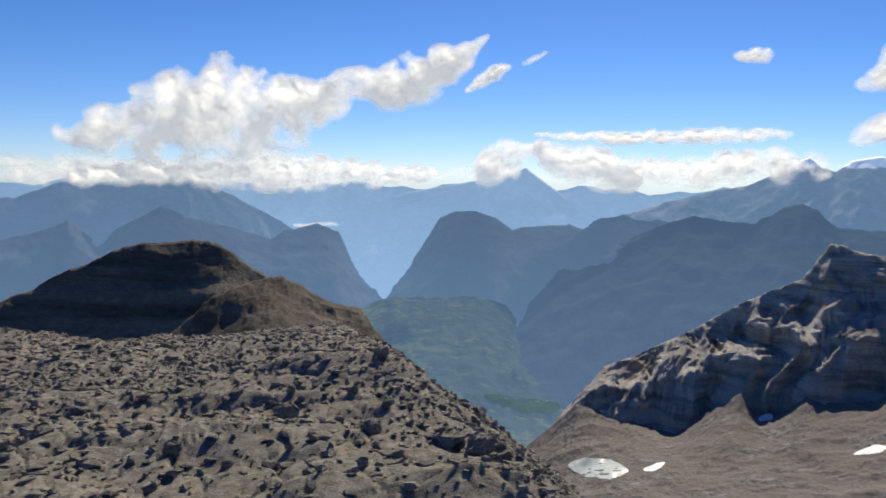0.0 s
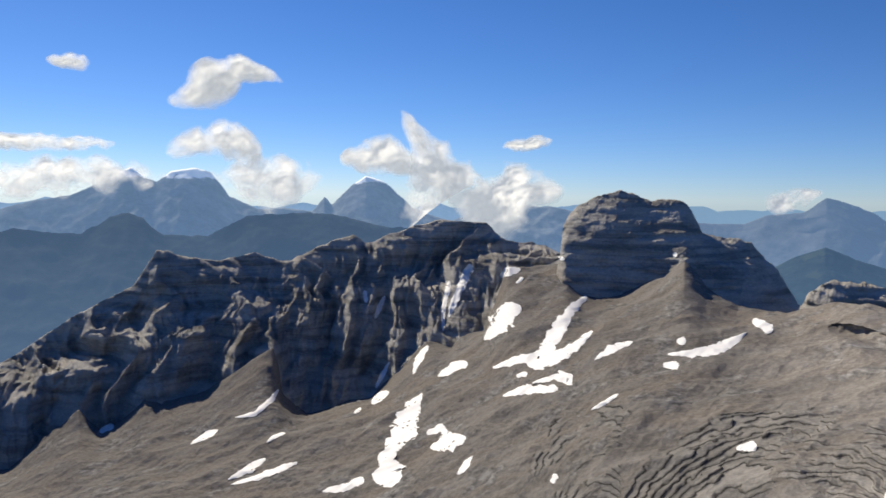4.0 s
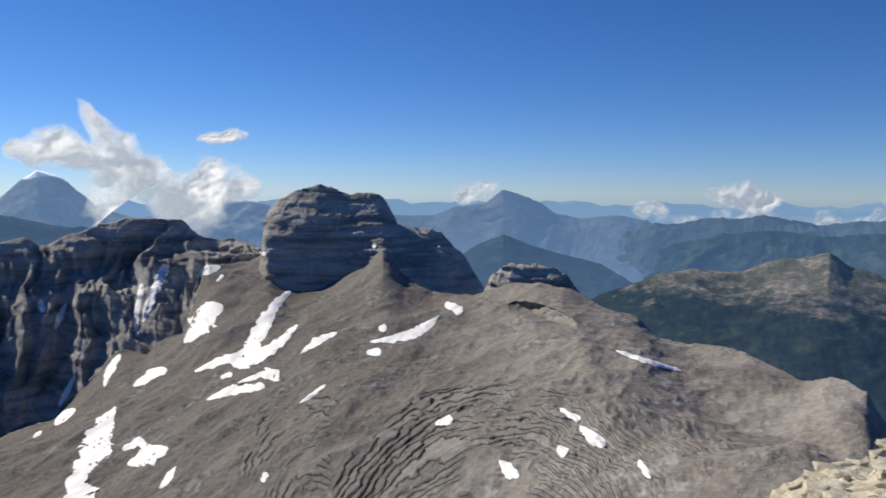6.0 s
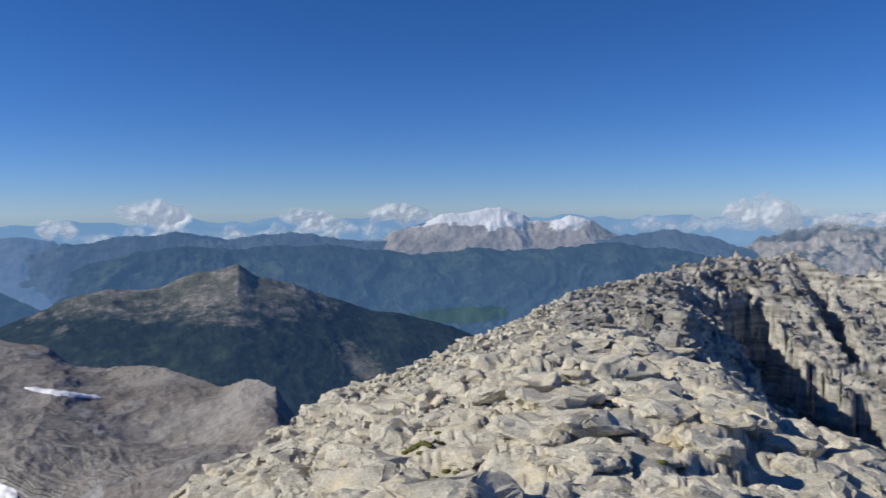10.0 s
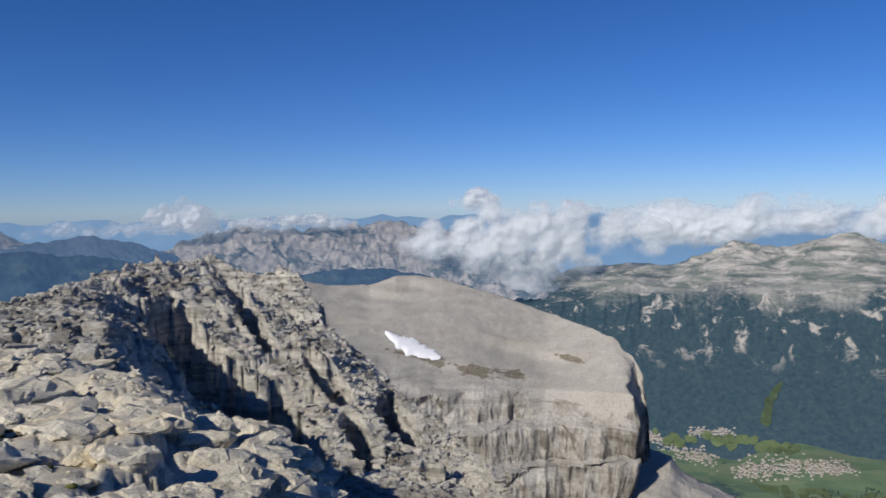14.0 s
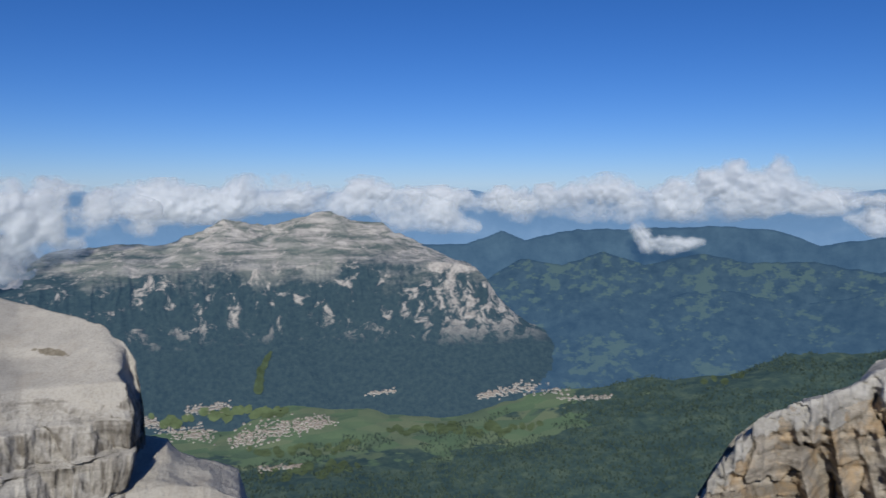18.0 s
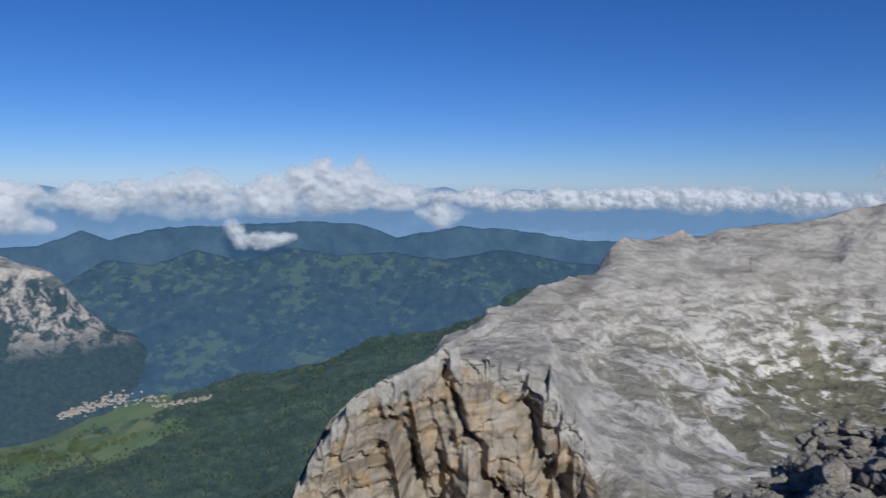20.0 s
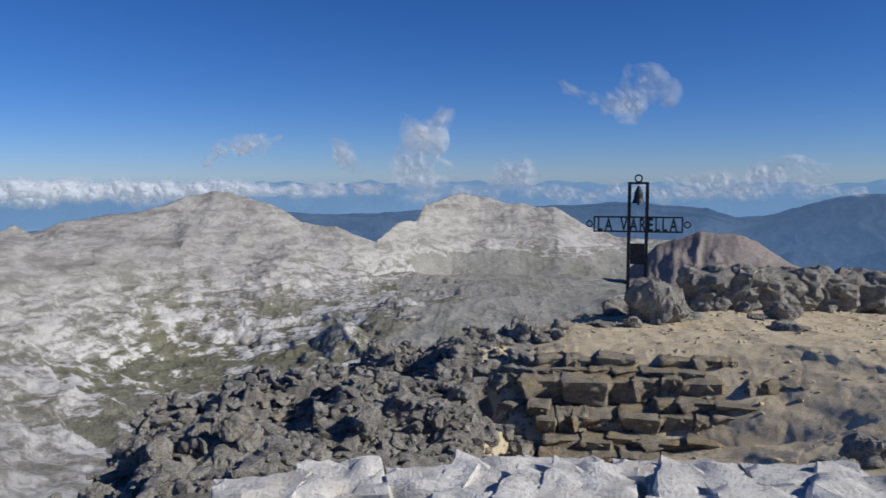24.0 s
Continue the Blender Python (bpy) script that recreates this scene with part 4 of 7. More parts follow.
bowl_p = SURFACES["scree_bowl"][0]
crop, bed, el = bed_field(bowl_p, np.degrees(np.arctan2(bowl_p[:, 0], bowl_p[:, 1])))
# 0 to 1 by bearing: how far the slope is painted as sunlit
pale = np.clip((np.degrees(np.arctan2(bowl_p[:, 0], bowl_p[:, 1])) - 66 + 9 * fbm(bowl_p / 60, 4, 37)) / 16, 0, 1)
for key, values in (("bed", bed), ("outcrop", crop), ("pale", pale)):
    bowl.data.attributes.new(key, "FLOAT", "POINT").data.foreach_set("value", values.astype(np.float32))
tagged(sheet("cliff_ridge", 7, 57, 760, [
    ([(3, 1030), (28, 1010), (36, 975), (40, 970), (50, 975), (57, 1015)], [(a, e - 1.4) for a, e in BOWL if 6 < a < 58], 30),
    (1100, [(7, -21.5), (9, -18), (12, -15.6), (19, -14), (26.7, -11), (29.9, -10.6), (33.2, -9.6), (36.5, -10), (42, -9.8), (47, -7.6), (52, -5.6), (57, -5)], 36),
    (1205, [(7, -21.5), (9, -17.6), (12, -14.6), (19, -12), (26.7, -8.1), (29.9, -8.3), (33.2, -7.3), (36.5, -7), (40, -6.2), (47, -4.8), (52, -4.4), (57, -4.6)], 36),
    (1250, [(7, -21.5), (9, -17.6), (10.2, -16.2), (11, -15.4), (12.3, -13.8), (13.6, -13.4), (17.3, -11.4), (21.2, -9), (23.4, -7.8), (25.3, -6.7), (26.2, -5.3), (26.9, -4.3), (27.6, -4.4), (28.6, -4.8), (31.1, -5), (33.6, -4.6), (35.3, -5.1),
            (36.1, -5), (39.1, -3.45), (40.7, -3), (41.6, -3.9), (43.7, -2.85), (45.5, -2.2), (47.4, -1.76), (49, -2.07), (50.6, -2.1), (52, -3.3), (54, -3.3), (56.1, -4.2), (57, -5)], 8),
    (1350, [(7, -25), (12, -20), (20, -15), (57, -12)], 1)], CLIFF, [(110, 6, True), (28, 2.2, True), (9, 0.8, True)], strata=(11, 1.5), gully=(2.4, 46), extra=buttresses, blur=1.2), "shaded dark cliff ridge with gullies", "mountain ridge", kind="structure")
tagged(sheet("dome_tower", 55.6, 73.4, 520, [
    (930, [(55.6, -10), (56.3, -7), (57.8, -7.6), (60.4, -8), (63.6, -7), (64.9, -5.4), (66.7, -7.3), (68.4, -8.3), (73.4, -8.8)], 36),
    (985, [(55.6, -7), (56.0, -4.8), (56.3, -3.5), (59.2, -3), (62, -3.3), (65, -3.4), (66.7, -4.6), (69.2, -5), (71, -6.4), (73.4, -8.4)], 30),
    (1030, [(55.6, -7.5), (56.05, -4.6), (56.25, -2.2), (57.4, -1.3), (60, -0.9), (62.5, -1.3), (65, -1.8), (66, -2.8), (69.2, -3.8), (71, -5.4), (73.4, -8.4)], 14),
    (1060, [(55.6, -8), (56.05, -4.8), (56.25, -2.1), (56.7, -1.3), (57.4, -0.7), (58.2, -0.25), (59, 0.1), (60.3, 0.42), (61.2, 0.3), (61.7, 0.09), (62.5, -0.22), (63.2, 0.0), (64.1, -0.05), (64.9, -0.5), (65.4, -1.17), (66, -2.22), (67, -2.64), (69.3, -2.87), (70.3, -4),
            (71.1, -4.78), (72.4, -7.1), (73, -7.6), (73.4, -9)], 10),
    (1180, -12, 1)], CLIFF, [(60, 5, True), (18, 2.2, True), (6, 0.7, True)], strata=(8, 1.5), blur=0.5), "domed rock tower with horizontal ledges", "rock tower", kind="structure")
tagged(sheet("dark_crag", 71.6, 80.6, 240, [
    (880, [(71.6, -9), (80.6, -9)], 20),
    (930, [(71.6, -9), (72.2, -7.8), (73.1, -6.1), (74.5, -5.15), (76, -5.4), (77.6, -5.2), (78.5, -6), (79.8, -7.6), (80.6, -9)], 6),
    (980, -12, 1)], CLIFF, [(40, 5, True), (12, 2, True)], strata=(8, 3), blur=0.3), "small dark jagged crag", "crag", kind="structure")
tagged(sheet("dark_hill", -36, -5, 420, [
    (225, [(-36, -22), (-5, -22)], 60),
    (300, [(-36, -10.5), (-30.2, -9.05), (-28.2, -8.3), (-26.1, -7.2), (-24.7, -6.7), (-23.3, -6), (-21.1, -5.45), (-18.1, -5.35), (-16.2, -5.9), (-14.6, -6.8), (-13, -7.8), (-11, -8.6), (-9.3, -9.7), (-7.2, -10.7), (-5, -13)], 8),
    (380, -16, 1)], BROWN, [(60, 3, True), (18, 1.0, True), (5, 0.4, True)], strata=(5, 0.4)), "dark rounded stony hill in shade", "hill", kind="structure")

tagged(sheet("rock_knob", -20, -3, 240, [
    (80, [(-20, -20), (-3, -20)], 40),
    (120, [(-20, -12.5), (-16.9, -9.9), (-15.1, -9), (-13.8, -8.5), (-12.8, -8.3), (-12, -8.6), (-10.9, -9.2), (-8.9, -10), (-6.1, -11), (-3, -14)], 6),
    (150, -18, 1)], BROWN, [(25, 2.5, True), (8, 0.8, True), (2.5, 0.25, True)], strata=(4, 0.5), blur=0.8), "low stony knob on the eastern shoulder", "hill", kind="structure")

# ---- the mesa ----
MESA = [(134, -6.2), (138.9, -5.25), (141.4, -5.15), (143.9, -5.6), (147, -5.65), (148.9, -5.05), (150.4, -5), (152.4, -5.3), (156, -6.4), (160.1, -7.85), (162.6, -8.65), (165.2, -9.7), (166.4, -11), (167.0, -12.4), (167.1, -14), (167.2, -25)]


def mesa_brink(p, bearing):
    return along([(134, -10), (141.4, -7.4), (149.5, -11.2), (153.7, -12.5), (157.9, -12.8), (160.9, -14.2), (164.3, -15.0), (166.8, -14.5), (167.2, -14.2)], bearing) + 1.0 * fbm(p / 25, 3, 61)


def mesa_ledges(p, bearing, share):
    """Rounded ledges and a fluted bluff below the scree top."""
    r = np.hypot(p[:, 0], p[:, 1])
    el = np.degrees(np.arctan2(p[:, 2] - EYE, r))
    brink = mesa_brink(p, bearing)
    w = np.clip((brink - el) / 2.2, 0, 1) * np.clip((el + 34) / 4, 0, 1)
    arc = np.radians(bearing) * 150
    bed = p[:, 2] / 6.5 + 0.5 * fbm(p / 22, 3, 62)
    f1, f2, num, ox, oy = cells(arc / 9 + 0.4 * fbm(p / 9, 3, 65), bed, 63)
    round_ = np.clip(1 - f1 * f1 * 1.3, 0, 1)
    g1, g2, num2, ox, oy = cells(arc / 2.2, p[:, 2] / 3.2 + 0.5 * fbm(p / 6, 3, 66), 64)
    flute = fbm(np.stack([arc / 2.4, p[:, 2] / 26, 0 * arc], 1), 4, 67, 0.5, True)
    push = 1 - w * (1.6 * (num - 0.4) + 2.0 * round_ - 0.5 * np.clip(1 - (f2 - f1) / 0.3, 0, 1) + 0.3 * (num2 - 0.5) + 0.8 * flute + 1.6 * fbm(p / 5, 6, 69, 0.6, True)) / r
    p[:, 0] *= push
    p[:, 1] *= push
    turn = np.radians(1.1 * fbm(p / 9, 5, 70) * np.clip((bearing - 162) / 4, 0, 1))
    p[:, 0], p[:, 1] = p[:, 0] + turn * p[:, 1], p[:, 1] - turn * p[:, 0]
    # broad beds that step the bluff
    q = p[:, 2] / 7.0 + 0.45 * fbm(p / 30, 4, 71)
    saw = q % 1.0
    p[:, 2] += w * 0.75 * 7.0 * (np.clip((saw - 0.45) / 0.4, 0, 1) - saw)
    # thin ledges that break the scree top
    for az, e, wide, high in ((148, -6.3, 3.0, 0.9), (150.5, -5.6, 2.2, 0.8), (157.5, -10.2, 2.4, 1.3), (160.5, -10.9, 2.2, 1.2), (145, -8.2, 1.5, 0.8), (152.2, -11.6, 2.2, 1.0)):
        band = np.exp(-((bearing - az) / wide) ** 2) * np.clip(1 - (el - e - 0.12 * (az - bearing)) / 0.35, 0, 1) * np.clip((el - e + 2.2) / 2, 0, 1)
        p[:, 2] -= high * band


def mesa_turf(p, bearing):
    """Thin brown turf above the brink and in two hollows of the scree."""
    el = np.degrees(np.arctan2(p[:, 2] - EYE, np.hypot(p[:, 0], p[:, 1])))
    over = el - mesa_brink(p, bearing)
    edge = np.exp(-((over - 0.5) / 0.7) ** 2) * np.clip((bearing - 146) / 3, 0, 1) * np.clip((160 - bearing) / 2, 0, 1)
    spots = np.exp(-((bearing - 161.5) / 1.8) ** 2 - ((el + 11.0 + 0.28 * (bearing - 161.5)) / 0.35) ** 2)
    return 0.8 * edge + spots


mesa = tagged(sheet("mesa", 134, 167.2, 640, [
    (60, -48, 24),
    ([(134, 130), (150, 134), (160, 140), (167.2, 146)], [(134, -22), (145, -22), (155, -23), (163, -24.5), (167.2, -27)], 110),
    ([(134, 155), (150, 162), (160, 165), (167.2, 155)], [(134, -11.5), (145, -12), (152, -13), (158, -13.5), (163, -13.6), (165.5, -13.4), (166.6, -13.6), (167.2, -26)], 70),
    ([(134, 215), (150, 225), (160, 205), (167.2, 165)], MESA, 8),
    ([(134, 290), (150, 300), (167.2, 200)], [(134, -18), (160, -22), (167.2, -32)], 1)], MESA_ROCK, [(30, 0.8, True), (7, 0.2, True)], blur=1.0, extra=mesa_ledges,
    zones=[(MESA_CLIFF, lambda p, b, s: np.degrees(np.arctan2(p[:, 2] - EYE, np.hypot(p[:, 0], p[:, 1]))) < mesa_brink(p, b) - 0.3 + 1.6 * fbm(p / 6, 5, 68, 0.6))]), "bare grey scree mesa with a sheer cliff end", "mesa", kind="structure")
mesa_p = SURFACES["mesa"][0]
mesa.data.attributes.new("turf", "FLOAT", "POINT").data.foreach_set("value", mesa_turf(mesa_p, np.degrees(np.arctan2(mesa_p[:, 0], mesa_p[:, 1]))).astype(np.float32))
tagged(sheet("lower_ledge", 165.8, 176.5, 200, [
    (128, -40, 16),
    (150, [(165.8, -21), (169, -21), (172, -21.4), (174, -22.4), (176.5, -30)], 24),
    (168, [(165.8, -17.2), (169, -17.7), (169.8, -18.6), (172, -19.4), (173.9, -20.3), (174.2, -21.2), (176.5, -30)], 4),
    (185, -32, 1)], MESA_ROCK, [(14, 1.2, True), (3, 0.3, True)], blur=0.6), "rock ledge below the mesa cliff", "rock ledge", kind="structure")

# ---- the northern plateau ----
CREST = [(206, -26), (207.9, -22.7), (209.4, -21), (210.5, -18.6), (212.6, -16.3), (214.8, -15), (217.9, -13.3), (219, -11.8), (221.8, -11.1), (222.2, -9.9), (223.8, -9.6), (226.2, -8), (229.9, -6.95), (231.2, -5),
         (232, -4.3), (234, -4.1), (236.1, -3.25), (237, -3.9), (239.1, -3.2), (244.4, -2.5), (246.9, -1.6), (248.7, -1.15), (251.2, -1.75), (253.3, -2.45), (254.9, -3.85), (257.4, -4), (260.3, -5.25), (262, -3.85), (263.4, -3.55),
         (264, -2.5), (266.7, -1.5), (269, -1.7), (272.3, -2.45), (273.6, -2.6), (275.6, -3.7), (278.1, -4.5), (282.4, -4.9), (290, -6.5), (300, -8)]
CREST_R = [(206, 350), (212, 420), (219, 600), (226, 850), (232, 1150), (236, 1300), (248, 1500), (256, 1480), (260.5, 1460), (263, 1600), (268, 1900), (300, 1900)]

def north_cliffs(p, bearing, share):
    """Buttresses and gullies in the tawny cliffs that end the plateau."""
    r = np.hypot(p[:, 0], p[:, 1])
    share = np.minimum(1, 1.25 * share)
    w = np.clip((232 - bearing) / 4, 0, 1) * np.clip((0.53 - share) / 0.06, 0, 1) * np.clip((share - 0.1) / 0.1, 0, 1)
    arc = np.radians(bearing) * 390
    g = fbm(np.stack([arc / 26 + 0.45 * fbm(p / 50, 3, 8), share * 1.2, 0 * share], 1), 3, 71, 0.5, True)
    bend = 0.4 * fbm(p / 14, 3, 79)
    f1, f2, num, ox, oy = cells(arc / 12 + bend, p[:, 2] / 16 + bend, 63)
    h1, h2, num2, ox, oy = cells(arc / 9 + 2 * bend, p[:, 2] / 3.2 + bend, 64)
    crack = np.clip(1 - (f2 - f1) / 0.22, 0, 1)
    el = np.degrees(np.arctan2(p[:, 2] - EYE, r))
    # shaded clefts: bearing, lean, elevation of the head, half width, depth
    cleft = 0.0
    for az, lean, head, wide, deep in ((225.2, 0.3, -15.6, 0.75, 17), (218.9, 0.4, -12.9, 0.5, 10), (214.8, 0.45, -16.5, 0.6, 10), (221.4, 0.35, -17.6, 0.5, 8)):
        cleft = cleft + deep * np.exp(-((bearing - az + lean * (el - head) + 1.3 * fbm(p / 18, 4, 75, 0.6)) / wide) ** 2) * np.clip((head - el) / 0.8, 0, 1)
    push = 1 + w * cleft / r - w * (24 * (g - 0.15) + 8 * (num - 0.5) - 1.6 * crack + 3.6 * (num2 - 0.5) + 7 * fbm(p / 26, 5, 74, 0.55, True)) / r
    p[:, 0] *= push
    p[:, 1] *= push
    p[:, 2] += w * 1.5 * fbm(p / 6, 4, 73) + np.clip((230 - bearing) / 3, 0, 1) * np.exp(-((share - 0.5) / 0.045) ** 2) * 7 * (cells(arc / 8, 0 * arc, 78)[2] - 0.6)
    # low scarps that follow the contours of the karst
    flat = np.clip((share - 0.5) / 0.06, 0, 1) * np.clip((0.99 - share) / 0.05, 0, 1) * np.clip((266 - bearing + 6 * fbm(p / 200, 3, 86)) / 4, 0, 1)
    for bed, depth, seed in ((17.0, 0.4, 87), (6.0, 0.4, 88)):
        q = p[:, 2] / bed + 1.3 * fbm(p / (bed * 9), 4, seed)
        saw = q % 1.0
        p[:, 2] += flat * depth * bed * (np.clip((saw - 0.72) / 0.28, 0, 1) - saw)
    p[:, 2] += flat * 2.5 * fbm(p / 22, 5, 89, 0.55, True)
    # bumps added to throw shade on the slopes, the tallest a real knoll: bearing, elevation, half width, height
    el = np.degrees(np.arctan2(p[:, 2] - EYE, r))
    for az, e, wide, high in ((241.6, -5.4, 0.9, 9), (247.5, -4.2, 1.3, 10), (253.6, -6.6, 2.4, 16), (257.8, -12.2, 1.7, 30), (261.0, -6.8, 1.0, 12), (268.6, -5.4, 0.9, 12), (250.4, -4.6, 1.0, 9), (270.7, -3.0, 0.9, 9)):
        x = (bearing - az) / wide
        y = (el - e) / (0.75 * wide)
        p[:, 2] += 0.8 * high * np.clip(1.1 - np.sqrt(x * x + y * y) - 0.6 * fbm(p / 40, 4, 81), 0, 1)


tagged(sheet("northern_plateau", 206, 300, 1300, [
    (210, -40, 20),
    ([(206, 338), (212, 375), (219, 385), (227, 385), (234, 340), (300, 420)], [(206, -27), (219, -25), (227, -25), (234, -25.5), (260, -25), (300, -22)], 100),
    ([(206, 345), (219, 420), (227, 420), (234, 380), (245, 600), (300, 800)],
     [(206, -26.5), (208, -23), (210.5, -19), (212.6, -16.8), (214.8, -15.5), (218.2, -13.9), (219, -13.1), (221, -13.5), (224, -14.8), (227, -15.5), (228.5, -18), (230.4, -20.5), (234.3, -22.6), (245, -18.5), (300, -14)], 80),
    ([(206, 348), (212, 418), (219, 520), (232, 800), (245, 1000), (300, 1200)],
     [(206, -26.2), (207.9, -22.8), (210.5, -18.8), (212.6, -16.5), (219, -13), (226, -11.6), (235, -11.8), (241.7, -13), (249.3, -12.8), (255.8, -11.5), (261.8, -9.6), (268.6, -9.6), (274.5, -9.5), (279, -9.3), (300, -10)], 70),
    ([(206, 349), (212, 419), (219, 560), (232, 975), (245, 1230), (258, 1330), (262, 1450), (266, 1560), (300, 1560)],
     [(206, -26.1), (207.9, -22.75), (210.5, -18.7), (212.6, -16.4), (219, -12.3), (226, -9.6), (232, -7.4), (245, -6.4), (256, -6.9), (260.5, -7.6), (263, -7.5), (270, -7.4), (276, -7.6), (282, -7.8), (300, -9.2)], 60),
    (CREST_R, CREST, 8),
    ([(a, r + 150) for a, r in CREST_R], [(a, e - 7) for a, e in CREST], 1)],
    PALE, [(260, 12, True), (70, 4, True), (16, 0.8, True)], blur=1.5, extra=north_cliffs,
    zones=[(TAWNY, lambda p, b, s: (b < 231) & (1.25 * s < 0.47 - 0.012 * np.clip(b - 224, 0, 9) + 0.05 * fbm(p / 18, 4, 83))),
           (PASS, lambda p, b, s: (b > 262.5 + 5 * fbm(p / 160, 5, 84, 0.6)) & (p[:, 2] < -165 + 45 * fbm(p / 120, 5, 85, 0.6)))]), "pale karst plateau with peaks and cliffs", "plateau", kind="structure")

tagged(sheet("red_slope", 279, 300, 200, [
    (1250, [(279, -11), (300, -12)], 30),
    (1500, [(279, -7), (281, -5.2), (282.4, -4.6), (283.9, -3.95), (286.6, -4.35), (287.7, -4.65), (289.9, -6.1), (291.6, -6.8), (293, -8.2), (296, -9.6), (300, -11)], 6),
    (1600, -11, 1)], RED, [(120, 8, True), (30, 2, True)], gully=(1.4, 8)), "reddish scree ridge beside the northern peaks", "mountain ridge", kind="structure")

# ---- the summit ground ----
EDGE_R = [(-62, 22), (-30, 22), (-15, 26), (-7, 28), (-3.4, 24), (1, 20), (6, 15), (11.4, 9), (20, 4), (80, 4), (90, 5.5), (94, 7), (97.4, 10), (101.6, 14), (110, 20), (114, 24), (118, 32), (121, 40), (125.5, 55), (128, 62),
          (135.5, 80), (141.4, 75), (146.8, 60), (152, 45), (156, 32), (162, 18), (170, 5), (230, 5), (238, 7), (244.8, 10), (251, 11), (264, 12.5), (280, 14.5), (288, 17), (295, 20), (298, 22)]
EDGE = [(-62, -9), (-30.2, -10.9), (-24.2, -12.3), (-15.8, -12.1), (-11.0, -11.7), (-7.6, -11.6), (-3.4, -13.5), (0.9, -16.9), (5.3, -20.1), (9.7, -23.5), (11.2, -24.7), (20, -34), (80, -34), (90, -26), (93.9, -20.8), (97.4, -17.3), (101.6, -15), (105.8, -13.1), (109.9, -11.4), (113.9, -9.6),
        (117.7, -7.8), (121, -6.2), (125.5, -5.1), (128, -4.8), (131.3, -4.5), (133.8, -3.9), (135.5, -3.75), (137.6, -4.6), (139.7, -5.2), (141.4, -5.7), (143.9, -7.5), (146.8, -11.3), (148.4, -13.2), (152, -15.8), (155.9, -19.2), (162, -26), (170, -34),
        (230, -34), (237.4, -23.8), (242, -20), (244.8, -18.3), (251.2, -15.8), (258.3, -14.5), (266.7, -13.2), (274.5, -12.2), (280, -10.6), (288, -9.2), (298, -8.8)]
BEARINGS = np.concatenate([np.arange(-62, -34, 0.6), np.arange(-34, 13, 0.12), np.arange(13, 88, 0.8), np.arange(88, 166, 0.12),
                           np.arange(166, 234, 0.8), np.arange(234, 297, 0.12), [297.0, 298.0]])


def within(bearing, a0, a1, soft=3.0):
    return np.clip((bearing - a0) / soft, 0, 1) * np.clip((a1 - bearing) / soft, 0, 1)


PATH_AZ = np.unwrap([radians(-row[6]) for row in PATH])
PATH_X, PATH_Y = [row[1] for row in PATH], [row[2] for row in PATH]


def stance(az):
    """Where the eye stands when it faces a bearing."""
    a = np.radians(az)
    a = np.where(a < PATH_AZ[0] - 0.6, a + 2 * np.pi, a)
    return np.interp(a, PATH_AZ, PATH_X), np.interp(a, PATH_AZ, PATH_Y)


CLEFTS = (([(132.4, -7.4), (134.0, -9.6), (135.8, -11.6), (138.4, -13.9), (142.0, -17.4)], 1.6, 6.5), ([(137.0, -5.3), (138.2, -7.2), (139.4, -9.4)], 0.6, 4.0), ([(143.8, -7.6), (146.0, -9.6)], 0.7, 4.0),
          ([(148.2, -14.4), (149.8, -16.4)], 0.9, 4.0), ([(142.6, -10.8), (144.8, -13.4)], 0.7, 4.0), ([(156.3, -17.2), (157.0, -19.2)], 0.7, 3.0), ([(123.0, -7.6), (124.4, -8.6)], 0.5, 1.6), ([(145.4, -15.5), (146.6, -18.0)], 0.8, 3.5))


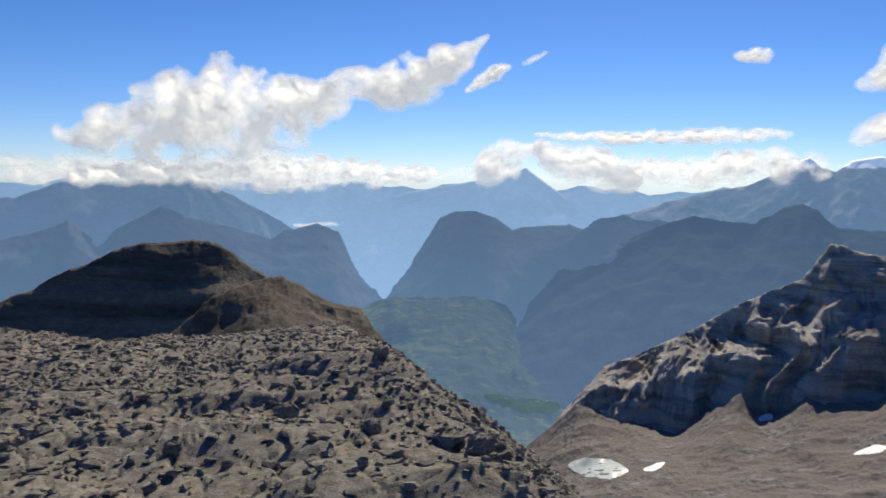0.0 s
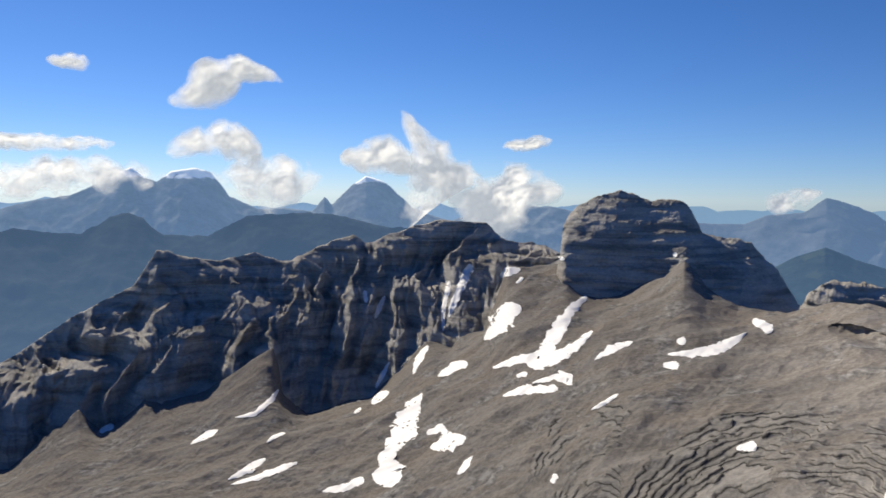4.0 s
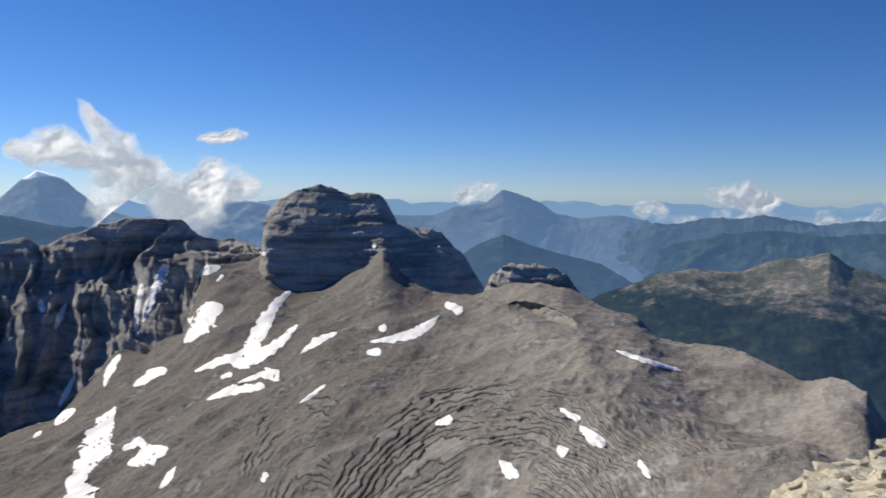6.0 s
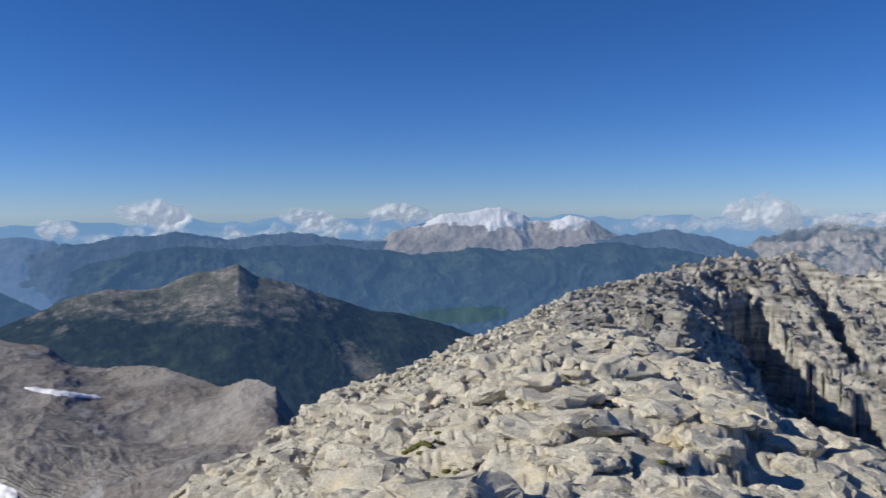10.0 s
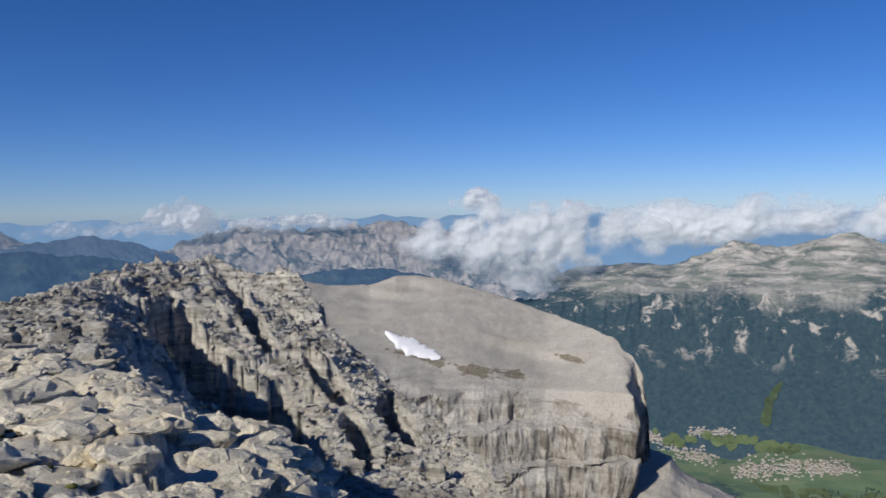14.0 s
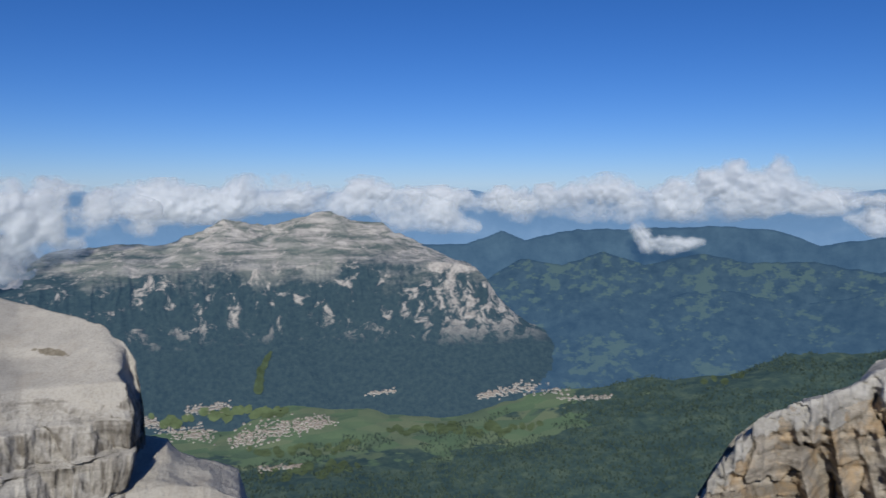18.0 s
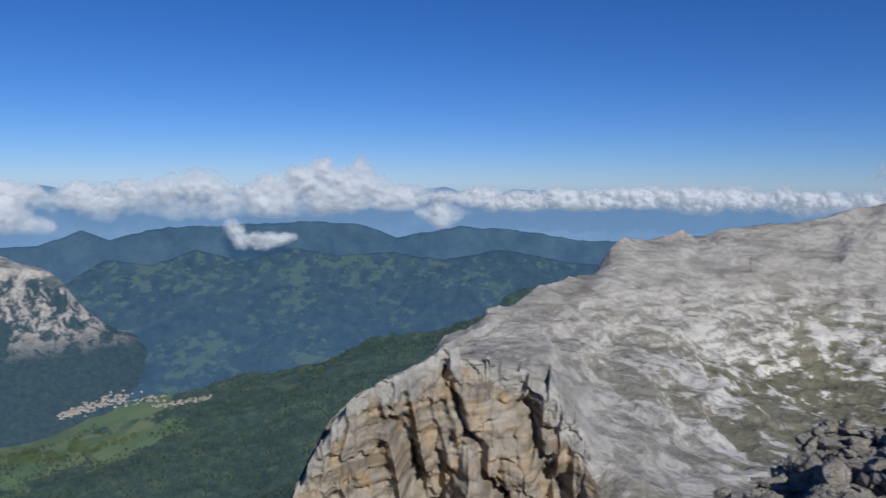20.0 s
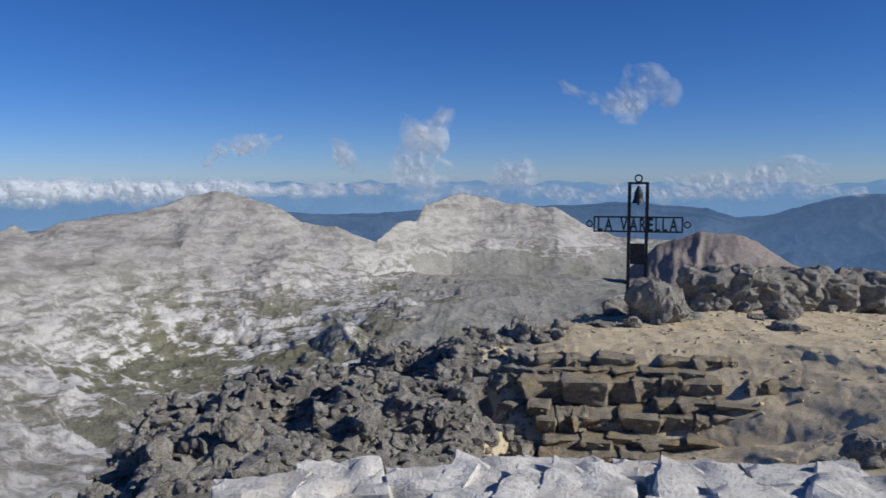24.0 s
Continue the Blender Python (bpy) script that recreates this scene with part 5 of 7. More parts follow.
def broken_rock(p, bearing, share):
    """Bedded, cracked rock on the south shoulder, crags behind the gully, rougher ground on the rest."""
    sx, sy = stance(bearing)
    r = np.hypot(p[:, 0], p[:, 1])
    p[:, 0] += sx * np.clip(r / 2, 0, 1)
    p[:, 1] += sy * np.clip(r / 2, 0, 1)
    r = np.hypot(p[:, 0], p[:, 1])
    shoulder = within(bearing, 88, 138)
    plates(p, 1.2, 0.1, 0.07, 3, shoulder * np.clip((40 - r) / 10, 0.3, 1))
    plates(p, 0.36, 0.03, 0.03, 5, shoulder * np.clip((16 - r) / 6, 0.3, 1) + 0.2)
    crag = within(bearing, 126, 147, 4) * np.clip((r - 18) / 8, 0, 1)
    p[:, 2] += crag * 2.2 * (fbm(p / 9.0, 5, 41, 0.55, True) - 0.1)
    plates(p, 4.0, 0.7, 0.35, 7, crag)
    plates(p, 1.3, 0.35, 0.2, 8, crag)
    # shaded clefts in the crags: bearing and elevation along each, half width in degrees, depth
    el = np.degrees(np.arctan2(p[:, 2] - EYE, r))
    for line, wide, deep in CLEFTS:
        near = np.full_like(r, 99.0)
        for (a0, e0), (a1, e1) in zip(line, line[1:]):
            t = np.clip(((bearing - a0) * (a1 - a0) + (el - e0) * (e1 - e0)) / ((a1 - a0) ** 2 + (e1 - e0) ** 2), 0, 1)
            near = np.minimum(near, np.hypot(bearing - a0 - t * (a1 - a0), el - e0 - t * (e1 - e0)))
        w = np.clip(1 - near / wide + 0.8 * fbm(p / 2.2, 5, 48, 0.6), 0, 1) * np.clip((r - 9) / 4, 0, 1) * within(bearing, 122, 158, 2) * np.clip((-5.2 - el) / 1.6, 0, 1)
        p[:, 2] -= deep * w ** 0.6 * np.clip(r / 30, 0.3, 1)
    rubble = within(bearing, -62, 15) * np.clip((r - 3) / 3, 0, 1)
    p[:, 2] += rubble * 0.22 * fbm(p / 2.4, 4, 44, 0.5, True)
    plates(p, 0.5, 0.05, 0.04, 12, rubble)
    tumbled = within(bearing, 236, 271) * np.clip((r - 4.5) / 1.5, 0, 1)
    p[:, 2] += tumbled * 0.6 * (fbm(p / 1.2, 4, 46, 0.5, True) - 0.4)


summit = tagged(sheet("summit_rock", -62, 298, 900, [
    (0.05, -88, 14),
    ([(-62, 3.8), (11, 3), (20, 2.4), (80, 2.4), (100, 2.8), (108, 2.1), (140, 2.1), (150, 2.6), (165, 3), (230, 3), (245, 4.2), (298, 4.2)], [(-62, -24), (20, -40), (80, -38), (100, -29), (108, -31), (125, -30), (140, -31), (150, -33), (165, -36), (230, -36), (245, -27), (298, -25)], 50),
    ([(-62, 6), (11, 4), (20, 3), (80, 3), (100, 5), (118, 8), (127, 8), (140, 6.5), (165, 3.5), (230, 3.5), (245, 5.5), (268, 7.0), (271, 7.6), (290, 7.6), (298, 7.3)],
     [(-62, -20), (6, -24), (11, -28), (20, -37), (80, -37), (100, -21), (118, -11), (127, -11.6), (131, -12.4), (135.5, -15.4), (140, -17.7), (145, -23), (165, -36), (230, -36), (245, -22.5), (265, -20.9), (270, -21.2), (280, -20.9), (286, -19.8), (291, -18.4), (298, -16.5)], 60),
    ([(-62, 12), (11, 6), (20, 3.4), (80, 3.4), (94, 6), (100, 8), (110, 12), (114, 14), (118, 18), (122, 26), (126, 30), (152, 26), (158, 16), (165, 4.5), (230, 4), (245, 7.5), (268, 8.6), (271, 9.0), (290, 9.0), (298, 9)],
     [(-62, -14), (2, -20.5), (11, -27), (20, -36), (80, -36), (94, -22), (100, -18.5), (110, -14.3), (114, -12.2), (118, -10), (122, -8.2), (126, -8.3), (128, -9.6), (131, -15), (135.5, -22), (140, -24), (146, -23), (152, -23), (158, -28), (165, -34), (230, -35),
      (245, -20), (265, -16.4), (271, -13.7), (280, -13.1), (298, -12)], 60),
    ([(-62, 17), (11, 7.5), (20, 3.7), (80, 3.7), (94, 6.6), (100, 10.5), (110, 16), (114, 19), (118, 26), (122, 38), (126, 46), (128, 52), (131, 55), (146, 45), (152, 36), (158, 24), (165, 4.8), (230, 4.5), (245, 8.8), (270, 10.5), (280, 11.6), (298, 14)],
     [(-62, -12), (-3, -15.5), (2, -19), (11, -26.2), (20, -35), (80, -35), (94, -21.3), (100, -17), (110, -12.6), (114, -10.6), (118, -8.4), (122, -6.8), (126, -6.2), (128, -6.8), (131, -9.5), (135.5, -11.5), (140, -13), (146, -15.5), (152, -19), (158, -24), (165, -34), (230, -35),
      (245, -19), (265, -14.8), (271, -12.4), (280, -10.4), (298, -9.6)], 80),
    (EDGE_R, EDGE, 8),
    ([(a, r + 4 + 0.3 * r) for a, r in EDGE_R], [(a, min(e - 14, -24)) for a, e in EDGE], 6),
    ([(a, r + 40 + 0.3 * r) for a, r in EDGE_R], -47, 1)],
    LIMESTONE, [(6, 0.2, True), (1.5, 0.07, True), (0.4, 0.02, True)], strata=(0.4, 0.08), blur=1.0, extra=broken_rock, bearings=BEARINGS,
    zones=[(BOULDER, lambda p, b, s: (b < 16) | ((b > 232) & (b < 270))),
           (CRAG, lambda p, b, s: (b > 104) & (b < 168) & (np.hypot(p[:, 0], p[:, 1]) > 15 + 3 * fbm(p / 3, 2, 6))),
           (GRIT, lambda p, b, s: (b > 268.5 + 1.5 * fbm(p * 2.0, 2, 3)) & (b < 298) & (np.hypot(p[:, 0], p[:, 1]) > 4.9))]),
    "weathered grey limestone summit with loose rock", "summit rock", kind="structure")

# ---- things ----
from mathutils import bvhtree

TREES = {name: bvhtree.BVHTree.FromPolygons(SURFACES[name][0].tolist(), SURFACES[name][1].tolist())
         for name in ("summit_rock", "scree_bowl", "cliff_ridge", "dome_tower", "mesa", "ground", "backdrop_plateau", "backdrop_east_valley", "backdrop_south_hills", "backdrop_west_hills")}
rng = np.random.default_rng(4)


def toward(az, el):
    a, e = radians(az), radians(el)
    return Vector((math.sin(a) * math.cos(e), math.cos(a) * math.cos(e), math.sin(e)))


def seen_at(az, el):
    """The nearest land along a bearing and elevation from the eye."""
    way, best = toward(az, el), None
    for tree in TREES.values():
        place, normal, index, d = tree.ray_cast(Vector((0, 0, EYE)), way)
        if place and (best is None or d < best[1]):
            best = (place, d)
    return best


def ground_at(x, y):
    place, normal, index, d = TREES["summit_rock"].ray_cast(Vector((x, y, 60)), Vector((0, 0, -1)))
    return place, normal


def part(name, bm, material, parent, label=""):
    me = bpy.data.meshes.new(name)
    bm.to_mesh(me)
    bm.free()
    me.materials.append(material)
    ob = new(name, me)
    ob.parent = parent
    if label:
        ob["label"] = label
    return ob


def stroke(points, step):
    """Evenly spaced samples (bearing, elevation, width) along a bent line."""
    pts = np.array(points, float)
    run = np.concatenate([[0], np.cumsum(np.hypot(np.diff(pts[:, 0]), np.diff(pts[:, 1])))])
    n = max(4, int(run[-1] / step))
    s = np.linspace(0, run[-1], n)
    return np.stack([np.interp(s, run, pts[:, k]) for k in range(3)], 1), s


def ribbon(name, points, material, lift=0.0012, bulge=0.4, step=0.1, across=7, ragged=0.55, seed=0):
    """A patch that lies on the land along a line, with a ragged outline."""
    line, s = stroke(points, step)
    d = np.gradient(line[:, :2], axis=0)
    d /= np.maximum(np.hypot(d[:, 0], d[:, 1]), 1e-6)[:, None]
    verts, faces, row = [], [], {}
    for i, (a, e, w) in enumerate(line):
        end = min(1.0, 0.25 + 2.2 * math.sqrt(min(i, len(line) - 1 - i) / len(line) + 0.004))
        for j in range(across):
            q = 2 * j / (across - 1) - 1
            side = 1 if q > 0 else -1
            jag = 1 + ragged * noise.noise(Vector((s[i] * 2.2, seed * 3.1 + side, 0))) + 0.5 * ragged * noise.noise(Vector((s[i] * 7, seed, side)))
            off = 0.5 * w * q * end * jag
            hit = seen_at(a - d[i, 1] * off, e + d[i, 0] * off)
            if hit:
                way = (hit[0] - Vector((0, 0, EYE))).normalized()
                place = hit[0] - way * hit[1] * lift + Vector((0, 0, bulge * (1 - q * q)))
                row[i, j] = (len(verts), hit[1])
                verts.append(place)
    for i in range(len(line) - 1):
        for j in range(across - 1):
            q = [row.get(k) for k in ((i, j), (i, j + 1), (i + 1, j + 1), (i + 1, j))]
            if all(q) and max(k[1] for k in q) < 1.3 * min(k[1] for k in q):
                faces.append([k[0] for k in q])
    if not faces:
        return None
    return mesh_object(name, verts, faces, material)


# snow patches in the bowl, in the cliffs' gullies and on the mesa
SNOW_LINES = [
    [(58.1, -7.11, 0.57), (57, -8.15, 0.65), (56.1, -9.59, 1.13), (55.5, -10.74, 1.05), (54.8, -12.06, 1.38), (53.6, -11.82, 0.65), (51.3, -12.61, 0.32)],
    [(58.6, -9.62, 0.32), (57.3, -10.89, 0.65), (56, -11.66, 0.89), (54.6, -12.27, 0.81)],
    [(52.1, -14.62, 0.16), (53.7, -14.11, 0.65), (56.2, -13.9, 0.57)],
    [(54.3, -13.6, 0.2), (56, -13.06, 0.41), (57.1, -13.28, 0.81), (56.2, -12.62, 0.24)],
    [(50.6, -10.59, 0.24), (51.4, -9.86, 0.97), (52, -8.82, 1.86), (53.3, -8.07, 0.65)],
    [(51.7, -5.9, 0.32), (52.5, -5.35, 0.73), (53.2, -5.32, 0.24)],
    [(45.3, -13.19, 0.16), (45.7, -12.16, 0.49), (46.4, -11.11, 0.41)],
    [(47.2, -13.32, 0.24), (48.2, -12.74, 0.73), (49.4, -12.31, 0.49)],
    [(42.5, -14.23, 0.16), (43, -13.27, 0.41), (43.5, -12.32, 0.16)],
    [(42.2, -15.34, 0.32), (42.8, -14.83, 0.65), (43.5, -14.48, 0.32)],
    [(46, -14.59, 0.32), (45.2, -15.83, 1.38), (44.7, -17.13, 1.94), (43.7, -18.48, 0.97), (43.4, -19.28, 1.22), (43.6, -20.24, 2.51), (44.1, -21, 1.62)],
    [(46.4, -17.44, 0.32), (47.5, -16.99, 0.57), (47.9, -17.51, 0.41)],
]
SNOW_LINES += [
    [(46.7, -18.45, 0.32), (48.1, -17.97, 1.38), (49.4, -17.65, 0.41)],
    [(48.8, -20.25, 0.24), (49.4, -19.59, 0.57), (49.9, -18.94, 0.2)],
    [(38.6, -21.36, 0.24), (40.1, -21.14, 0.57), (41.7, -20.63, 0.65)],
    [(31.7, -20.2, 0.12), (33.2, -19.53, 0.65), (34.4, -18.95, 0.24)],
    [(31.9, -20.52, 0.12), (34.1, -20.09, 0.41), (36.7, -19.31, 0.41)],
    [(29.1, -17.62, 0.12), (30.2, -17.09, 0.57), (31, -16.79, 0.2)],
    [(32.2, -16.01, 0.12), (33.6, -15.83, 0.32), (34.9, -14.82, 0.41), (35.3, -14.21, 0.2)],
    [(41.6, -7.08, 0.32), (41.7, -8, 0.32)],
    [(42.4, -9.15, 0.2), (42.7, -8.31, 0.41), (43.1, -7.47, 0.24)],
    [(47.5, -10.04, 0.24), (47.5, -8.39, 0.32), (47.9, -6.31, 0.41)],
    [(47.9, -8.99, 0.24), (48.5, -7.32, 0.57), (49.5, -5.03, 0.65)],
    [(15.4, -20.6, 0.2), (16.2, -20.33, 0.49), (16.9, -19.93, 0.2)],
]
SNOW_LINES += [
    [(23.1, -16.27, 0.32), (24, -15.92, 0.41)],
    [(34.5, -17.84, 0.16), (35.1, -17.45, 0.32), (35.8, -17.25, 0.16)],
    [(40.9, -15.98, 0.2), (41.4, -15.64, 0.32)],
    [(53.1, -13.17, 0.32), (53.9, -12.92, 0.32)],
    [(52.9, -6.35, 0.2), (53.4, -5.92, 0.32)],
    [(64, -10.94, 0.2), (65.8, -10.72, 0.57), (67.3, -10.35, 0.81), (68.6, -9.56, 0.49), (69.2, -9.03, 0.2)],
    [(69.6, -8.12, 0.57), (70.9, -8.76, 0.65)],
    [(64.6, -9.98, 0.49), (65.2, -9.88, 0.57)],
    [(63.7, -11.75, 0.32), (64.8, -11.63, 0.57)],
    [(58.8, -11.7, 0.16), (59.9, -10.88, 0.57), (61.5, -10.23, 0.24)],
    [(58.7, -15.24, 0.12), (59.8, -14.58, 0.32), (60.6, -14, 0.16)],
    [(78.3, -15.59, 0.32), (79.8, -16.28, 0.57)],
]
SNOW_LINES += [
    [(79.8, -16.77, 0.41), (80.9, -17.53, 0.89), (81.7, -17.99, 0.41)],
    [(78.2, -18.22, 0.49), (78.8, -18.77, 0.89)],
    [(73.8, -19.38, 0.32), (74.7, -20.17, 0.97), (75.3, -20.44, 0.41)],
    [(68.9, -16.91, 0.32), (70.2, -16.54, 0.73)],
    [(82.3, -11.23, 0.24), (84.2, -11.79, 0.36), (86.9, -12.39, 0.24)],
    [(84.1, -18.79, 0.41), (84.7, -19.53, 0.57), (85, -19.9, 0.24)],
    [(55.9, -20.48, 0.41), (56.3, -19.9, 0.41)],
    [(56, -4.28, 0.32), (56.4, -4.49, 0.32)],
    [(64.1, -3.85, 0.32), (64.4, -3.86, 0.41)],
    [(148.1, -9.09, 0.32), (149, -9.7, 0.97), (150.3, -10.39, 1.13), (152.2, -11.05, 0.41)],
]
for k, line in enumerate(SNOW_LINES):
    ob = ribbon("snow_patch", line, SNOW, seed=k)
    if ob:
        big = max(w for a, e, w in line) > 0.9
        tagged(ob, "broad ragged old snow field lying on scree" if big else "thin streak of old snow lying among rocks", "snow patch", "snow patches")

pond = ribbon("pond", [(9.9, -20.8, 0.5), (11.2, -20.8, 1.3), (13.0, -20.8, 1.35), (14.3, -20.75, 0.4)], ICE, ragged=0.12, bulge=0.0)
if pond:
    tagged(pond, "pale half-frozen tarn at the foot of the scree", "pond", kind="structure")

MEADOW_LINES = [
    [(167.8, -16.28, 1.69), (172.0, -16.35, 1.69), (175.4, -16.31, 2.53), (177.9, -16.07, 1.26)],
    [(174.4, -19.05, 1.26), (180.4, -19.24, 1.69), (183.0, -18.87, 1.26)],
    [(175.3, -20.64, 1.69), (178.7, -20.57, 2.11), (183.0, -20.44, 1.26)],
    [(184.8, -18.07, 1.01), (189.9, -17.97, 2.11), (194.1, -17.98, 1.69), (196.9, -17.61, 1.10)],
]
MEADOW_LINES += [
    [(176.4, -12.07, 0.59), (175.6, -13.48, 0.84), (175.4, -15.10, 1.26)],
    [(200.7, -10.72, 1.10), (203.4, -10.96, 1.69), (206.3, -11.33, 1.94), (209.0, -11.65, 1.10)],
    [(208.1, -13.60, 1.69), (211.1, -13.27, 1.26)],
    [(3.4, -16.25, 0.84), (6.7, -16.86, 1.69), (9.2, -16.80, 1.26)],
]
tagged(ribbon("meadow", [(107.5, -8.1, 0.5), (110, -7.9, 1.0), (113, -7.8, 1.3), (116, -7.6, 0.9)], PASTURE, 0.002, 0.0, 0.15, 7, 0.3, 55), "broad green pasture in the southern valley", "meadow", kind="structure")
random.seed(31)
for line, grass in ((MEADOW_LINES.pop(7), PASTURE), (MEADOW_LINES.pop(4), CLEARING)):
    tagged(ribbon("meadow", [(a, e, 0.6 * w) for a, e, w in line], grass, 0.002, 0.0, 0.12, 7, 0.5, 51), "long green clearing among dark woods", "meadow", kind="structure")
for k, line in enumerate(MEADOW_LINES):
    pts, run = stroke(line, 0.2)
    first = 0
    while first < len(pts) - 3:
        size = random.randint(4, 9)
        piece = [(a + random.uniform(-0.1, 0.1), e + random.uniform(-0.25, 0.25) * w, w * random.uniform(0.2, 0.45)) for a, e, w in pts[first:first + size:2]]
        first += size - 1
        if len(piece) < 2:
            continue
        ob = ribbon("meadow", piece, MEADOW, 0.002, 0.0, 0.12, 7, 0.5, 60 + 7 * k + first)
        if ob:
            tagged(ob, "green mown meadow in the valley", "meadow", kind="structure")


# ---- clouds ----
def ball(level):
    bm = bmesh.new()
    bmesh.ops.create_icosphere(bm, subdivisions=level, radius=1)
    v = np.array([x.co[:] for x in bm.verts])
    f = np.array([[x.index for x in q.verts] for q in bm.faces])
    bm.free()
    return v, f


def heap(shapes):
    """Joins many copies of simple shapes: (verts, faces, centres, sizes as n x 3, turn angles)."""
    vs, fs, base = [], [], 0
    for (v, f), centre, size, turn in shapes:
        n = len(centre)
        c, s = np.cos(turn)[:, None], np.sin(turn)[:, None]
        x = v[None, :, 0] * size[:, 0:1]
        y = v[None, :, 1] * size[:, 1:2]
        z = v[None, :, 2] * size[:, 2:3]
        w = np.stack([x * c - y * s, x * s + y * c, z], 2) + centre[:, None, :]
        vs.append(w.reshape(-1, 3))
        fs.append((f[None] + base + len(v) * np.arange(n)[:, None, None]).reshape(-1, f.shape[1]))
        base += n * len(v)
    return np.concatenate(vs), np.concatenate(fs)


def cloud(points, dist, thick, label, soft=False):
    """A lumpy closed shell along a bent line, heaped into round heads; its density fades towards the rim."""
    a0, a1, widest = points[0][0], points[-1][0], max(w for a, e, w in points)
    short = max(0.0, 1.5 * widest - abs(a1 - a0) - abs(points[-1][1] - points[0][1])) / 2
    if short:
        way = 1 if a1 >= a0 else -1
        points = [(a0 - way * short, points[0][1], 0.6 * points[0][2])] + points + [(a1 + way * short, points[-1][1], 0.6 * points[-1][2])]
    line, s = stroke(points, 0.12)
    n = len(line)
    line = np.stack([blurred(line[:, k], n / 12) for k in range(3)], 1)
    d = np.gradient(line[:, :2], axis=0)
    d = np.stack([blurred(d[:, k], n / 3) for k in range(2)], 1)
    d /= np.maximum(np.hypot(d[:, 0], d[:, 1]), 1e-6)[:, None]
    t = np.linspace(0, 1, n)
    end = np.sqrt(np.clip(1 - np.abs(2 * t - 1) ** 4, 0, 1))
    width = line[:, 2] * (0.35 + 0.65 * end) * 1.5
    m = int(np.clip(width.max() / 0.1, 24, 56))
    pad = 0.5 * float(np.mean(line[:, 2]))
    base = line[:, :2] + d * ((2 * t - 1) ** 7 * pad)[:, None]
    verts, dens = [], []
    q = np.linspace(-1, 1, m)
    qq, ii = np.meshgrid(q, np.arange(n))
    w = width[ii]
    a = base[ii, 0] - d[ii, 1] * qq * 0.5 * w
    e = base[ii, 1] + np.abs(d[ii, 0]) * qq * 0.5 * w
    flat = np.stack([a.ravel(), e.ravel(), 0 * a.ravel() + dist * 0.001], 1)
    grain = float(np.clip(widest / 2.4, 0.45, 1))
    warp = 0.3 * fbm(flat / (0.8 * grain), 3, 59)
    heads = 0.7 * (0.55 - cells(a.ravel() / (2.1 * grain) + warp, e.ravel() / (1.6 * grain) + warp, 5)[0]) + 0.26 * (0.5 - cells(a.ravel() / (0.7 * grain) + warp, e.ravel() / (0.6 * grain) + warp, 6)[0])
    heads = heads.reshape(a.shape)
    puff = fbm(flat / (1.5 * grain), 5, 58, 0.5).reshape(a.shape)
    body = np.sqrt(np.clip(1 - qq ** 2, 0, 1)) * (0.3 + 0.7 * end[ii])
    ar, er = np.radians(a), np.radians(e)
    for side in (-1, 1):
        deep = dist + side * dist * np.radians(1.0) * body * (0.25 * w + 1.0 * np.minimum(1, w / 2) * (heads + 0.7 * puff))
        verts.append(np.stack([np.sin(ar) * deep, np.cos(ar) * deep, EYE + np.tan(er) * deep], 2).reshape(-1, 3))
        rim = 1.4 * thick * (1 - np.abs(qq) ** (1.35 if soft else 1.7)) * (0.15 + 0.85 * end[ii])
        thickness = rim - 0.3 + (1.05 * puff + 0.4 * heads if soft else 0.95 * puff + 0.9 * heads * np.clip(0.6 + qq, 0.3, 1))
        dens.append((thickness * (0.62 if soft else 1.0)).ravel())
    i = (np.arange(n - 1)[:, None] * m + np.arange(m - 1)[None, :]).ravel()
    front = np.stack([i, i + 1, i + m + 1, i + m], 1)
    faces = np.concatenate([front, front[:, ::-1] + n * m])
    ob = mesh_object("cloud", np.concatenate(verts), faces, CLOUD)
    layer = ob.data.attributes.new("body", "FLOAT", "POINT")
    layer.data.foreach_set("value", np.concatenate(dens).astype(np.float32))
    return tagged(ob, label, "cloud", "clouds", "structure")


CLOUD_LINES = [
    [(-24.9, 2.41, 2.11), (-22.0, 2.90, 3.79), (-19.1, 3.59, 4.64), (-15.7, 4.32, 5.48), (-12.6, 4.83, 5.06), (-9.3, 4.74, 3.79), (-7.7, 5.59, 2.11)],
    [(-7.7, 6.39, 2.11), (-4.4, 6.09, 2.53), (-1.1, 7.37, 2.95), (1.3, 8.61, 1.69), (2.5, 9.61, 0.59)],
    [(1.8, 6.21, 0.59), (3.8, 7.64, 1.01), (4.8, 7.84, 0.42)],
    [(5.7, 8.05, 0.42), (7.3, 8.92, 0.42)],
    [(20.6, 8.39, 0.67), (22.6, 8.38, 1.01)],
    [(-29.9, -0.57, 1.26), (-26.6, -0.26, 1.69), (-23.2, -0.39, 1.26), (-19.5, 0.06, 1.69), (-15.7, -0.06, 2.11), (-11.0, 0.02, 2.11), (-6.0, -0.10, 1.69), (-1.0, -0.10, 1.26), (1.9, 0.04, 1.69)],
    [(2.7, 0.05, 2.11), (4.8, 1.33, 2.53), (6.4, 1.98, 0.84)],
    [(7.3, 1.78, 1.69), (8.9, 0.98, 2.53), (11.4, 0.61, 2.53), (13.8, -0.16, 1.69)],
    [(12.2, 0.62, 1.69), (18.8, 0.52, 2.11), (22.4, 1.16, 2.11), (26.0, 0.82, 2.11)],
]
